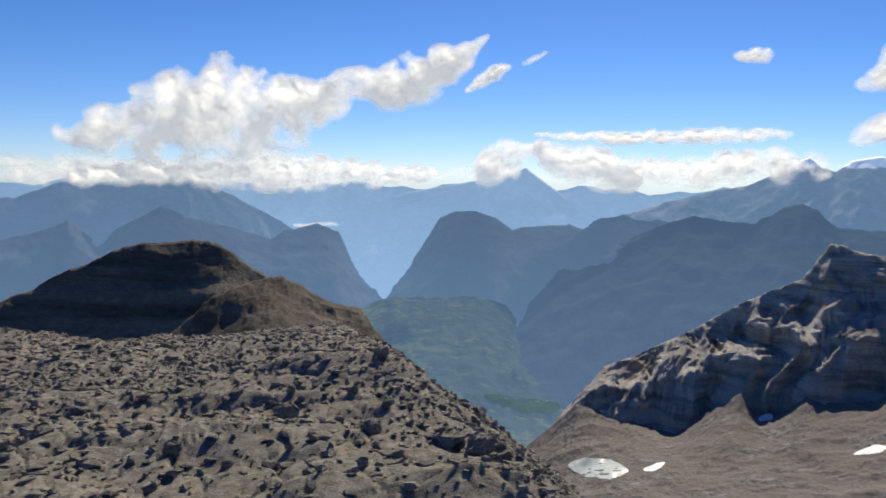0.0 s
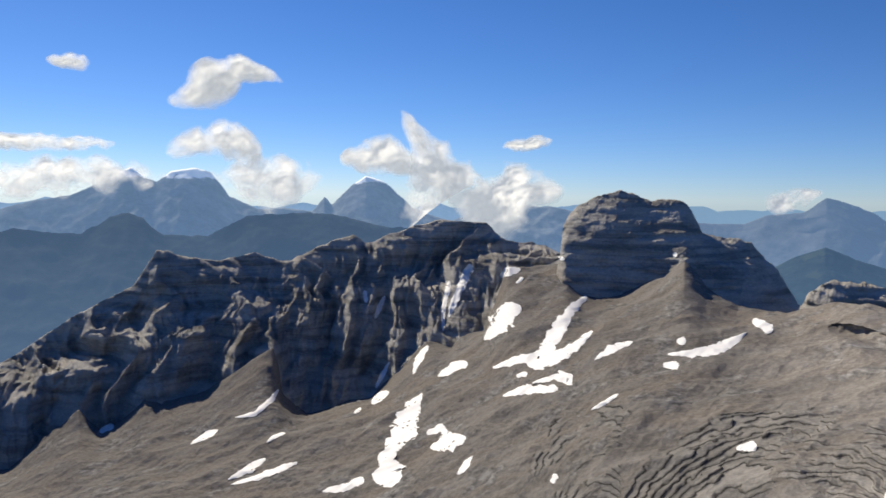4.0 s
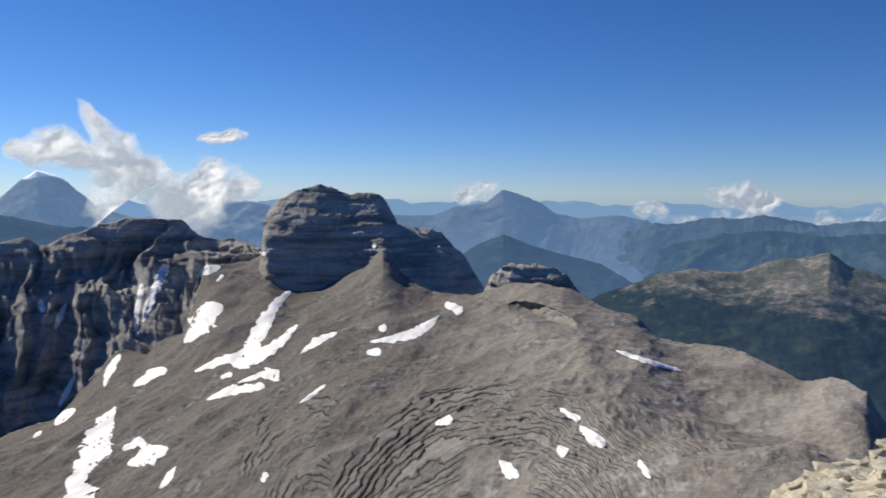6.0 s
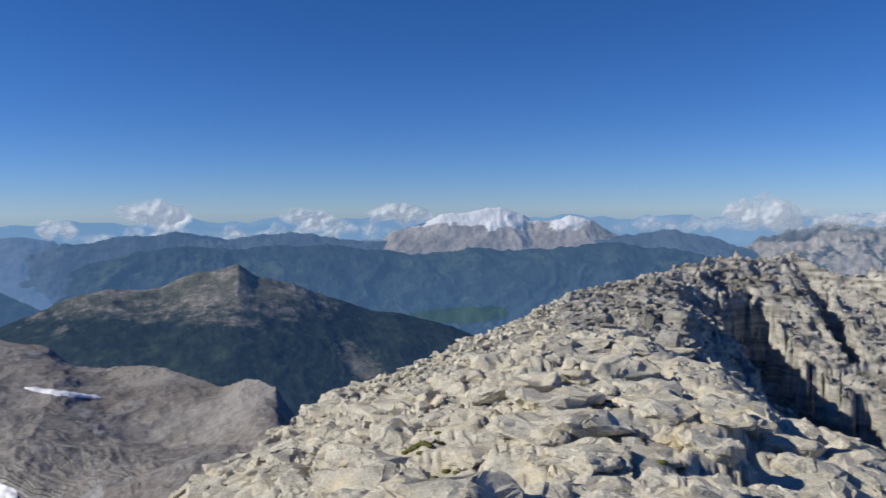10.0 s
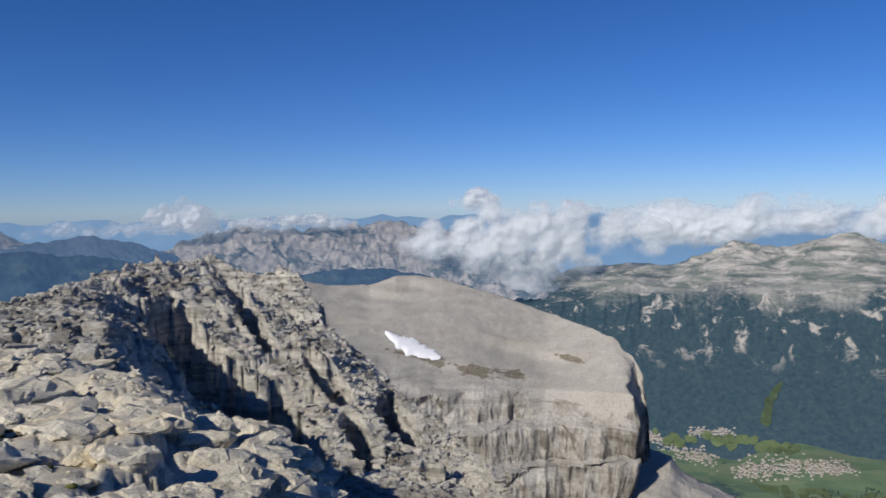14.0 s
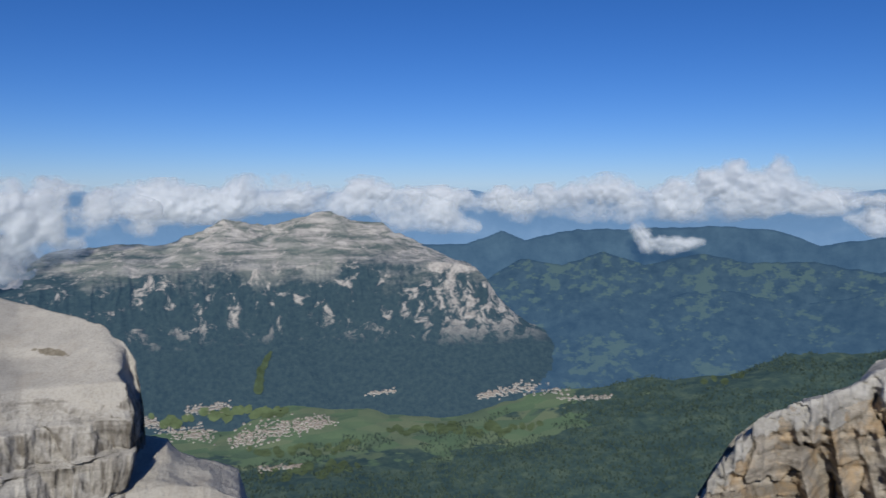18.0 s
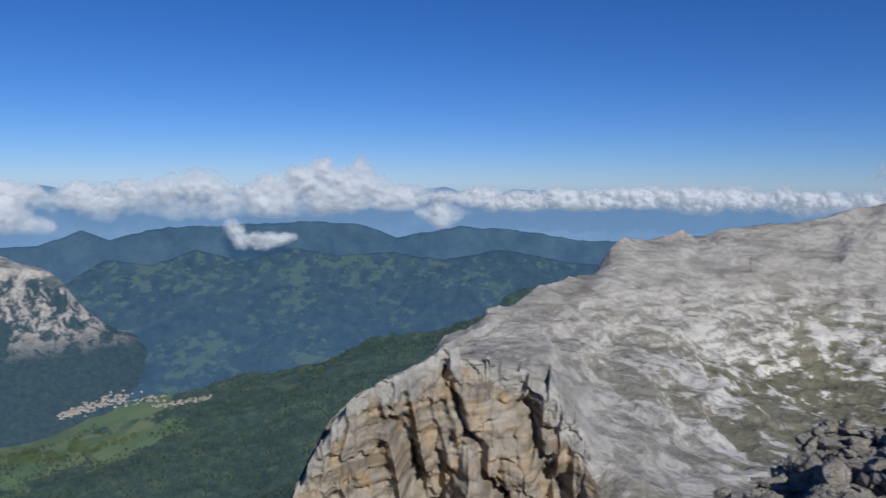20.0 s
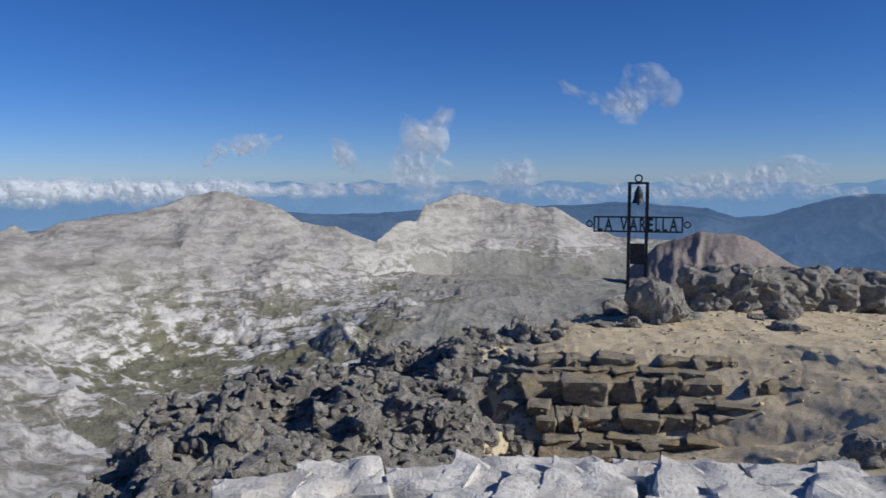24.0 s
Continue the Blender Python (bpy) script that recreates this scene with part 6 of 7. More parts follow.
CLOUD_LINES += [
    [(6.8, 3.01, 0.51), (12.9, 2.86, 0.84), (20.5, 3.08, 1.01), (24.1, 3.07, 0.84)],
    [(-11.0, -3.81, 0.34), (-7.7, -3.79, 0.34)],
    [(28.3, 2.76, 1.69), (31.5, 3.85, 2.11), (33.1, 2.87, 2.11)],
    [(32.3, 1.21, 2.53), (34.8, 0.84, 3.37), (36.9, 1.08, 2.53)],
    [(28.5, 6.36, 1.69), (30.7, 7.63, 2.53), (32.5, 8.69, 1.69), (34.8, 8.18, 0.84)],
    [(40.6, 2.59, 1.52), (43.1, 2.96, 2.36), (44.8, 2.32, 1.69)],
    [(44.7, 5.33, 1.01), (46.0, 3.49, 2.11), (47.3, 1.43, 4.22), (46.9, -0.66, 4.22), (45.3, -1.95, 1.69)],
    [(49.0, -0.22, 3.37), (51.5, -1.01, 3.79), (53.1, 0.67, 3.37), (54.7, 0.68, 2.11)],
    [(51.8, 3.73, 0.67), (55.0, 4.14, 0.84)],
]
CLOUD_LINES += [
    [(70.3, -0.27, 1.69), (71.8, 0.10, 1.69), (73.1, 0.59, 0.59)],
    [(83.8, -1.00, 1.26), (85.4, -1.10, 1.26)],
    [(88.7, 0.11, 1.01), (90.8, -0.23, 1.94), (92.8, -0.58, 1.52)],
    [(99.6, -0.21, 1.01), (101.7, -0.64, 1.52), (103.3, -0.90, 1.10)],
    [(105.8, -0.41, 0.84), (108.3, -0.13, 1.52), (109.9, -0.51, 1.10)],
    [(131.3, -0.56, 1.10), (133.9, -0.08, 1.85), (135.6, -0.80, 1.52)],
    [(137.2, -0.94, 0.67), (143.1, -0.63, 0.84), (145.5, -0.98, 1.10)],
    [(153.6, 0.44, 1.10), (155.1, 0.82, 1.43), (156.6, 0.41, 0.93)],
    [(151.5, -2.68, 2.11), (155.7, -2.65, 4.64), (159.3, -2.99, 5.90), (162.7, -2.93, 5.48)],
]
CLOUD_LINES += [
    [(153.2, -2.69, 2.53), (157.7, -2.33, 4.22), (162.7, -1.53, 4.22)],
    [(166.9, -1.97, 2.53), (171.1, -1.35, 2.11), (175.3, -0.94, 2.53), (178.5, -0.40, 2.36)],
    [(182.1, -0.81, 2.11), (186.0, -1.93, 2.53), (189.7, -2.28, 2.11), (191.1, -3.03, 1.26)],
    [(193.5, -1.47, 1.94), (195.2, -1.64, 2.36)],
    [(193.3, -1.53, 1.52), (198.8, -1.02, 1.94), (201.2, -0.39, 1.94), (204.1, -1.40, 2.53)],
    [(205.7, -0.97, 2.53), (208.2, -0.32, 2.95), (209.9, 0.12, 2.95), (212.4, -0.27, 3.37), (215.8, -1.37, 1.69)],
    [(222.8, -1.27, 1.52), (229.9, -1.07, 1.10), (236.1, -0.81, 1.10), (241.5, -0.85, 1.10)],
    [(203.3, -3.07, 1.26), (204.1, -4.32, 1.26), (205.7, -4.40, 1.10), (207.8, -4.10, 0.76)],
    [(217.9, -2.30, 1.52), (219.4, -2.28, 1.69)],
]
CLOUD_LINES += [
    [(216.6, -1.21, 1.10), (224.2, -1.23, 1.10), (230.3, -1.14, 1.26), (242.8, -0.99, 0.93), (254.9, -0.93, 0.84)],
    [(248.3, 0.64, 0.42), (249.7, 1.97, 0.84), (252.1, 2.12, 0.93), (253.2, 2.73, 0.42)],
    [(257.4, 2.28, 1.26), (258.2, 1.19, 1.69), (259.2, 0.03, 1.52)],
    [(263.1, 2.75, 1.52), (264.7, 4.03, 1.35), (265.7, 4.56, 0.67)],
    [(263.6, 1.25, 2.53), (263.8, -0.25, 1.69)],
    [(274.3, 6.54, 0.67), (276.7, 5.49, 1.01), (279.1, 5.83, 1.94), (281.4, 6.15, 1.52)],
    [(269.4, -0.16, 1.26), (271.5, 0.04, 1.26)],
    [(281.2, -0.46, 0.76), (285.0, -0.97, 1.10), (287.2, -0.07, 1.01), (290.0, 0.08, 1.10), (292.4, -0.19, 0.76)],
]
for line in CLOUD_LINES:
    widest = max(w for a, e, w in line)
    mid = line[len(line) // 2]
    dist = 4380 if mid[0] < 40 else 4200 if mid[0] < 58 else 4560 if mid[0] < 125 else 4600 if mid[1] > -2.6 else 4330
    wispy = widest < 0.8 or mid[0] > 244
    if mid[0] > 244 and mid[1] > -0.6:
        line = [(a, e, 1.7 * w) for a, e, w in line]
    cloud(line, dist, 0.6 if wispy else 0.78 if widest < 2.2 else 1.0 if mid[0] < 60 else 0.8, "thin wisp of white cloud in blue sky" if wispy else
          "low white cloud bank over the far mountains" if mid[1] < 1.5 else "bright heaped white cloud in blue sky", wispy)
# long low banks of cloud along the horizon: bearings, elevation of the middle, width, distance, thickness
random.seed(77)
for a0, a1, e0, w, dist, thick in ((150, 168, -2.2, 2.6, 4330, 0.7), (84, 110, -1.5, 1.3, 4640, 0.6), (122, 146, -1.2, 1.1, 4640, 0.6), (162, 192, -1.3, 2.1, 4600, 0.85),
                                   (186, 222, -1.3, 2.0, 4640, 0.85), (214, 262, -1.2, 1.2, 4640, 0.75), (262, 296, -1.3, 1.2, 4640, 0.6), (-32, -8, 0.2, 1.3, 4740, 0.6), (10, 34, 0.9, 1.8, 4740, 0.6)):
    n = int((a1 - a0) / 2.5)
    cloud([(a0 + (a1 - a0) * k / n, e0 + 0.3 * random.uniform(-1, 1), w * random.uniform(0.6, 1.3)) for k in range(n + 1)], dist, thick, "long low grey-white cloud bank on the horizon", thick < 0.7)


# ---- loose rock ----
def stone_mesh(seed, size=(1, 1, 1), points=15, detail=0):
    """An angular broken stone about 1 m across."""
    rnd = random.Random(seed)
    bm = bmesh.new()
    for k in range(points):
        v = Vector((rnd.uniform(-1, 1), rnd.uniform(-1, 1), rnd.uniform(-1, 1)))
        v = v / max(abs(v.x), abs(v.y), abs(v.z)) * rnd.uniform(0.75, 1) * 0.5 if rnd.random() < 0.6 else v.normalized() * 0.55
        bm.verts.new((v.x * size[0], v.y * size[1], v.z * size[2]))
    hull = bmesh.ops.convex_hull(bm, input=bm.verts)
    bmesh.ops.delete(bm, geom=list({g for g in hull["geom_interior"] + hull["geom_unused"] if isinstance(g, bmesh.types.BMVert)}), context="VERTS")
    if detail:
        bmesh.ops.bevel(bm, geom=bm.edges[:], offset=0.03, segments=1, affect="EDGES", clamp_overlap=True)
        bmesh.ops.triangulate(bm, faces=bm.faces[:])
        for k in range(detail):
            bmesh.ops.subdivide_edges(bm, edges=[e for e in bm.edges if e.calc_length() > 0.11], cuts=1)
            bmesh.ops.triangulate(bm, faces=bm.faces[:])
        bm.normal_update()
        for v in bm.verts:
            here = v.co * 2.6 + Vector((seed, 0, 0))
            v.co += v.normal * (0.1 * noise.fractal(here, 0.6, 2.2, 5) - 0.06 * max(0.0, noise.noise(here * 2.4)))
    bmesh.ops.triangulate(bm, faces=bm.faces[:])
    return bm


def stone_data(name, seed, size, material, points=15, detail=0):
    bm = stone_mesh(seed, size, points, detail)
    me = bpy.data.meshes.new(name)
    bm.to_mesh(me)
    bm.free()
    if detail:
        me.shade_smooth()
        me.set_sharp_from_angle(angle=radians(24))
    me.materials.append(material)
    return me


def slab_data(name, seed, size, material, worn=0.035):
    """A bedded block: a box with broken corners and a worn, uneven skin."""
    rnd = random.Random(seed)
    bm = bmesh.new()
    bmesh.ops.create_cube(bm, size=1)
    for v in bm.verts:
        v.co = Vector((v.co.x * size[0] * rnd.uniform(0.66, 1.12), v.co.y * size[1] * rnd.uniform(0.66, 1.12), v.co.z * size[2] * rnd.uniform(0.85, 1.05)))
    bmesh.ops.bevel(bm, geom=bm.edges[:], offset=0.06 * min(size), segments=1, affect="EDGES", clamp_overlap=True)
    for k in range(3):
        bmesh.ops.subdivide_edges(bm, edges=[e for e in bm.edges if e.calc_length() > 0.12], cuts=1, use_grid_fill=True)
    bm.normal_update()
    for v in bm.verts:
        n = noise.fractal(v.co * 2.4 + Vector((seed, 0, 0)), 0.7, 2.1, 5)
        v.co += v.normal * worn * n
    bmesh.ops.triangulate(bm, faces=bm.faces[:])
    me = bpy.data.meshes.new(name)
    bm.to_mesh(me)
    bm.free()
    me.shade_smooth()
    me.set_sharp_from_angle(angle=radians(24))
    me.materials.append(material)
    return me


SHAPES = [(1.2, 0.9, 0.6), (1.0, 0.8, 0.7), (1.4, 0.8, 0.45), (1.0, 1.0, 0.85), (1.3, 1.0, 0.4), (0.9, 0.8, 0.8)]
STONES = []
for k in range(10):
    bm = stone_mesh(100 + k, SHAPES[k % 6], 13)
    STONES.append((np.array([v.co[:] for v in bm.verts]), np.array([[v.index for v in f.verts] for f in bm.faces])))
    bm.free()
SHOULDER_STONES = [stone_data("boulder", 280 + k, SHAPES[k % 6], LIMESTONE, 18, 2) for k in range(5)]
CRAG_STONES = [stone_data("boulder", 240 + k, SHAPES[k % 6], CRAG, 16, 2) for k in range(5)]
PALE_BOULDERS = [stone_data("boulder", 260 + k, SHAPES[k % 6], PALE_BOULDER, 18, 3) for k in range(9)]
RIM_BLOCKS = [slab_data("rim_block", 330 + k, (1.0, 0.9, 1.0), PALE_BOULDER, 0.16) for k in range(6)]
BOULDERS = [stone_data("boulder", 200 + k, SHAPES[k % 6], BOULDER, 16, 2) for k in range(9)]
SLABS = [slab_data("slab", 300 + k, (1.7, 1.1, 0.5), SLAB, 0.08) for k in range(4)]
BLOCKS = [slab_data("ledge_block", 400 + k, (1.0, 1.0, 1.0), OCHRE, 0.085) for k in range(6)]


def at_bearing(az, r):
    sx, sy = stance(np.array([az]))
    return sx[0] + math.sin(radians(az)) * r, sy[0] + math.cos(radians(az)) * r


def rubble(name, a0, a1, r0, r1, count, low, high, material, label, seed, keep=None):
    """Loose stones strewn over a sector of the summit, too many to count."""
    gen = np.random.default_rng(seed)
    chosen = [[] for s in STONES]
    made = 0
    for k in range(count * 3):
        az = gen.uniform(a0, a1)
        edge = float(along(EDGE_R, np.array([az]))[0]) * 1.12
        r = math.sqrt(gen.uniform(r0 * r0, min(r1, edge) ** 2)) if min(r1, edge) > r0 else 0
        if not r or (keep and not keep(az, r, gen)):
            continue
        x, y = at_bearing(az, r)
        place, normal = ground_at(x, y)
        if place is None:
            continue
        size = low * (high / low) ** (gen.random() ** 2.2) * (0.75 + 0.5 * min(1, r / 14))
        chosen[made % len(STONES)].append((place.x, place.y, place.z + 0.12 * size, size, gen.uniform(0, 6.28), gen.uniform(0.7, 1.2)))
        made += 1
        if made >= count:
            break
    shapes = []
    for shape, rows in zip(STONES, chosen):
        if rows:
            q = np.array(rows)
            shapes.append((shape, q[:, :3], np.stack([q[:, 3], q[:, 3] * q[:, 5], q[:, 3] / q[:, 5]], 1), q[:, 4]))
    v, f = heap(shapes)
    return tagged(mesh_object(name, v, f, material, False), label, "rubble", kind="stuff")


rubble("rubble", -36, 14, 4, 31, 25000, 0.03, 0.13, BOULDER, "grey limestone rubble covering the eastern slope", 1)
rubble("rubble", 88, 126, 5, 60, 10000, 0.035, 0.24, LIMESTONE, "broken limestone rubble along the south shoulder", 2)
rubble("rubble", 120, 164, 14, 90, 12000, 0.12, 0.5, CRAG, "broken rock on the crags behind the gully", 3)
rubble("rubble", 236, 272, 5, 14, 13000, 0.03, 0.22, PALE_BOULDER, "tumbled grey blocks on the northern slope", 4)
rubble("rubble", 268, 298, 5, 22, 3000, 0.012, 0.07, GRIT, "small stones on the ochre summit grit", 5)
rubble("rubble", 90, 150, 3.0, 8, 900, 0.02, 0.1, LIMESTONE, "small stones between the pale slabs", 6)


def boulder(mesh, az, r, size, label, group="boulders on the summit", sink=0.15, turn=None, squash=1.0, name="boulder", category="boulder", tilt=10):
    x, y = at_bearing(az, r)
    place, normal = ground_at(x, y)
    ob = new(name, mesh)
    z = place.z + size * mesh_low[mesh.name] * squash * -1 - sink * size
    ob.matrix_world = Matrix.Translation((x, y, z)) @ pose(0, 0, 0, random.uniform(-tilt, tilt), random.uniform(-tilt, tilt), turn if turn is not None else random.uniform(0, 360)) @ Matrix.Diagonal((size, size, size * squash, 1))
    return tagged(ob, label, category, group)


mesh_low = {me.name: min(v.co.z for v in me.vertices) for me in BOULDERS + PALE_BOULDERS + RIM_BLOCKS + SLABS + BLOCKS + CRAG_STONES + SHOULDER_STONES}
random.seed(12)
# tumbled blocks below the cross
for k in range(170):
    az = random.uniform(240, 272)
    edge = float(along(EDGE_R, np.array([az]))[0])
    boulder(PALE_BOULDERS[k % 9], az, random.uniform(max(5.0, 0.55 * edge), edge), random.uniform(0.14, 0.36), "angular grey limestone block tumbled on the slope", squash=random.uniform(0.9, 1.5))
# slope to the east
for k in range(60):
    az = random.uniform(-33, 9)
    edge = float(along(EDGE_R, np.array([az]))[0])
    boulder(BOULDERS[k % 9], az, random.uniform(5, edge), random.uniform(0.12, 0.28), "weathered grey limestone block among rubble")
# south shoulder
for k in range(60):
    az = random.uniform(94, 128)
    edge = float(along(EDGE_R, np.array([az]))[0])
    boulder(SHOULDER_STONES[k % 5], az, random.uniform(3.6, edge), random.uniform(0.12, 0.34), "pale limestone block on the south shoulder", sink=0.25)
# flat broken beds of the shoulder
PLATES = [stone_data("plate", 500 + k, (1.3, 1.0, 0.42), LIMESTONE, 20, 2) for k in range(8)]
mesh_low.update({me.name: min(v.co.z for v in me.vertices) for me in PLATES})
for k in range(290):
    az = random.uniform(93, 146)
    edge = min(16.0, float(along(EDGE_R, np.array([az]))[0]))
    r = random.uniform(2.5, edge) if k % 3 else random.uniform(2.5, 6)
    boulder(PLATES[k % 8], az, r, random.uniform(0.16, 0.55) * (0.7 + 0.05 * r), "flat pale limestone plate lying on the shoulder", "plates of the south shoulder", 0.16, None, random.uniform(0.5, 1.0), "plate", "rock plate", 7)
# crags
for k in range(120):
    az = random.uniform(124, 152)
    edge = float(along(EDGE_R, np.array([az]))[0])
    boulder(CRAG_STONES[k % 5], az, random.uniform(22, edge), random.uniform(0.4, 1.1), "grey crag block above the shaded gully", "crag blocks", name="crag_block", category="rock", sink=0.25, squash=random.uniform(0.8, 1.4))

# boulders round the foot of the cross: bearing, distance, size
for az, r, size, squash in ((281.2, 10.9, 0.82, 1.35), (278.2, 11.3, 0.5, 0.8), (277.6, 10.6, 0.4, 0.5), (279.2, 10.4, 0.32, 0.9), (276.4, 11.2, 0.35, 0.6),
                            (271.7, 9.8, 0.52, 1.0), (272.9, 9.6, 0.34, 0.8), (273.8, 9.7, 0.34, 0.8), (274.3, 10.3, 0.34, 0.9), (270.6, 9.9, 0.3, 0.7), (266.6, 11.6, 0.42, 0.8), (283.4, 11.2, 0.4, 0.6)):
    boulder(PALE_BOULDERS[int(size * 100) % 9], az, r, size, "weathered boulder wedged round the foot of the cross", squash=squash)
# the low rock wall beyond the cross
for k in range(38):
    az = 284.6 + 12.8 * k / 37
    boulder(RIM_BLOCKS[(k * 5) % 6], az, 13.6 + 0.5 * random.random() + 0.12 * (az - 284), random.uniform(0.65, 0.95), "rough grey block in the low rock rim", "blocks of the rock rim", name="rim_block", category="rock", squash=random.uniform(0.62, 0.85), sink=0.1, turn=-az + random.uniform(-20, 20))
for k in range(12):
    boulder(PALE_BOULDERS[(k * 7 + 2) % 9], random.uniform(284, 297), random.uniform(10.5, 13), random.uniform(0.2, 0.45), "weathered stone lying below the rock rim")
# pale slabs at the near edge: bearing, elevation of the top, distance, size
for az, el, r, size in ((252.4, -21.9, 4.15, 0.3), (258.2, -21.5, 4.2, 0.36), (264.4, -21.8, 4.15, 0.3), (270.4, -21.5, 4.25, 0.4), (273.8, -20.9, 4.5, 0.3), (277.2, -21.4, 4.15, 0.32), (281.8, -20.7, 4.4, 0.34), (286.6, -20.6, 4.25, 0.42),
                        (291.2, -19.8, 4.45, 0.34), (295.6, -19.8, 4.3, 0.4), (284.2, -22.0, 4.05, 0.36), (289.8, -21.6, 4.0, 0.38), (268.0, -22.6, 4.0, 0.34), (274.6, -22.4, 3.95, 0.36)):
    x, y = at_bearing(az, r)
    ob = new("slab", SLABS[int(az * 3) % 4])
    squash = random.uniform(1.7, 2.1)
    ob.matrix_world = Matrix.Translation((x, y, EYE - r * math.tan(radians(-el)) - 0.25 * size * squash)) @ pose(0, 0, 0, random.uniform(-3, 3), random.uniform(-3, 3), -az + random.uniform(-14, 14)) @ Matrix.Diagonal((size, size * 1.2, size * squash, 1))
    tagged(ob, "flat pale limestone slab with a worn top", "rock slab", "pale slabs")
for az, r, size in ((275.2, 4.75, 0.28), (280.5, 4.7, 0.36), (283.6, 5.0, 0.3), (271.3, 4.9, 0.3), (288, 5.2, 0.26), (293, 5.6, 0.42), (290.5, 5.9, 0.34), (295, 6.2, 0.42), (277.4, 5.2, 0.34)):
    boulder(PALE_BOULDERS[int(az) % 9], az, r, size, "angular stone beside the pale slabs")

# bedded steps below the cross
steps = new("rock_steps")
tagged(steps, "ochre bedded limestone steps below the cross", "rock steps")
random.seed(5)
# courses from the top down: distance, top at each end, height, bearings of the ends, widest block
for r, top0, top1, high, a0, a1, widest in ((8.72, -0.5, -0.42, 0.17, 272.6, 287.0, 0.38), (8.5, -0.6, -0.52, 0.09, 272.0, 284.0, 0.5), (8.28, -0.65, -0.52, 0.22, 271.4, 291.8, 0.46), (8.06, -0.84, -0.66, 0.12, 272.0, 291.6, 0.55),
                                            (7.9, -0.93, -0.75, 0.15, 272.6, 291.4, 0.42), (7.65, -1.08, -1.0, 0.12, 273.2, 286.0, 0.5), (7.45, -1.18, -1.12, 0.14, 272.8, 282.0, 0.46)):
    az, wander = a0, random.uniform(0, 9)
    while az < a1:
        wide = random.uniform(0.14, widest)
        along_it = (az - a0) / (a1 - a0)
        x, y = at_bearing(az + math.degrees(wide / r) / 2, r + 0.27 + 0.1 * noise.noise(Vector((az * 0.35, wander, 0))) + random.uniform(-0.035, 0.035))
        tall = high * random.uniform(0.95, 1.2)
        top = top0 + (top1 - top0) * along_it + 0.025 * noise.noise(Vector((az * 0.5, wander, 3))) + random.uniform(-0.012, 0.012)
        if random.random() < 0.95:
            ob = new("ledge_block", random.choice(BLOCKS))
            ob.parent = steps
            ob.matrix_world = Matrix.Translation((x, y, top + 0.02 - tall / 2)) @ pose(0, 0, 0, random.uniform(-2, 2), random.uniform(-2, 2), -az + random.uniform(-5, 5)) @ Matrix.Diagonal((wide * 1.22, 0.62, tall * 1.15, 1))
        az += math.degrees(wide / r)

# moss between the slabs of the shoulder
for k, (az, r, size) in enumerate(((122.6, 4.3, 0.35), (121.4, 3.7, 0.3), (124.2, 5.2, 0.3), (109.5, 4.6, 0.18), (111.5, 3.9, 0.2))):
    x, y = at_bearing(az, r)
    v, f = ball(2)
    gen = np.random.default_rng(k)
    v = v[None].repeat(26, 0).reshape(26, -1, 3)
    c = gen.normal(0, 0.35, (26, 2)) * size
    hit = [ground_at(x + q[0], y + q[1])[0] for q in c]
    centre = np.array([[h.x, h.y, h.z + 0.005] for h in hit])
    vv, ff = heap([(ball(1), centre, np.full((26, 3), 0.03) * np.array([[1, 1, 0.35]]), gen.random(26))])
    tagged(mesh_object("moss", vv, ff, MOSS), "yellow-green moss cushion in a rock crack", "moss", kind="stuff")


# ---- the summit cross ----
def box_bm(x0, x1, y0, y1, z0, z1, bevel=0.004):
    bm = bmesh.new()
    bmesh.ops.create_cube(bm, size=1)
    for v in bm.verts:
        v.co = Vector(((x0 + x1) / 2 + v.co.x * (x1 - x0), (y0 + y1) / 2 + v.co.y * (y1 - y0), (z0 + z1) / 2 + v.co.z * (z1 - z0)))
    if bevel:
        bmesh.ops.bevel(bm, geom=bm.edges[:], offset=bevel, segments=2, affect="EDGES")
    return bm


def ring_bm(x, z, radius, thick, n=20, m=8):
    bm = bmesh.new()
    rows = [[bm.verts.new((x + (radius + thick * math.cos(b)) * math.cos(a), thick * math.sin(b), z + (radius + thick * math.cos(b)) * math.sin(a)))
             for b in (2 * math.pi * j / m for j in range(m))] for a in (2 * math.pi * i / n for i in range(n))]
    for i in range(n):
        for j in range(m):
            bm.faces.new((rows[i][j], rows[(i + 1) % n][j], rows[(i + 1) % n][(j + 1) % m], rows[i][(j + 1) % m]))
    return bm


def turned_bm(profile, n=20):
    """A turned body from (radius, height) pairs."""
    bm = bmesh.new()
    rows = [[bm.verts.new((r * math.cos(2 * math.pi * i / n), r * math.sin(2 * math.pi * i / n), z)) for i in range(n)] for r, z in profile]
    for a, b in zip(rows, rows[1:]):
        for i in range(n):
            bm.faces.new((a[i], a[(i + 1) % n], b[(i + 1) % n], b[i]))
    bm.faces.new(rows[-1])
    return bm


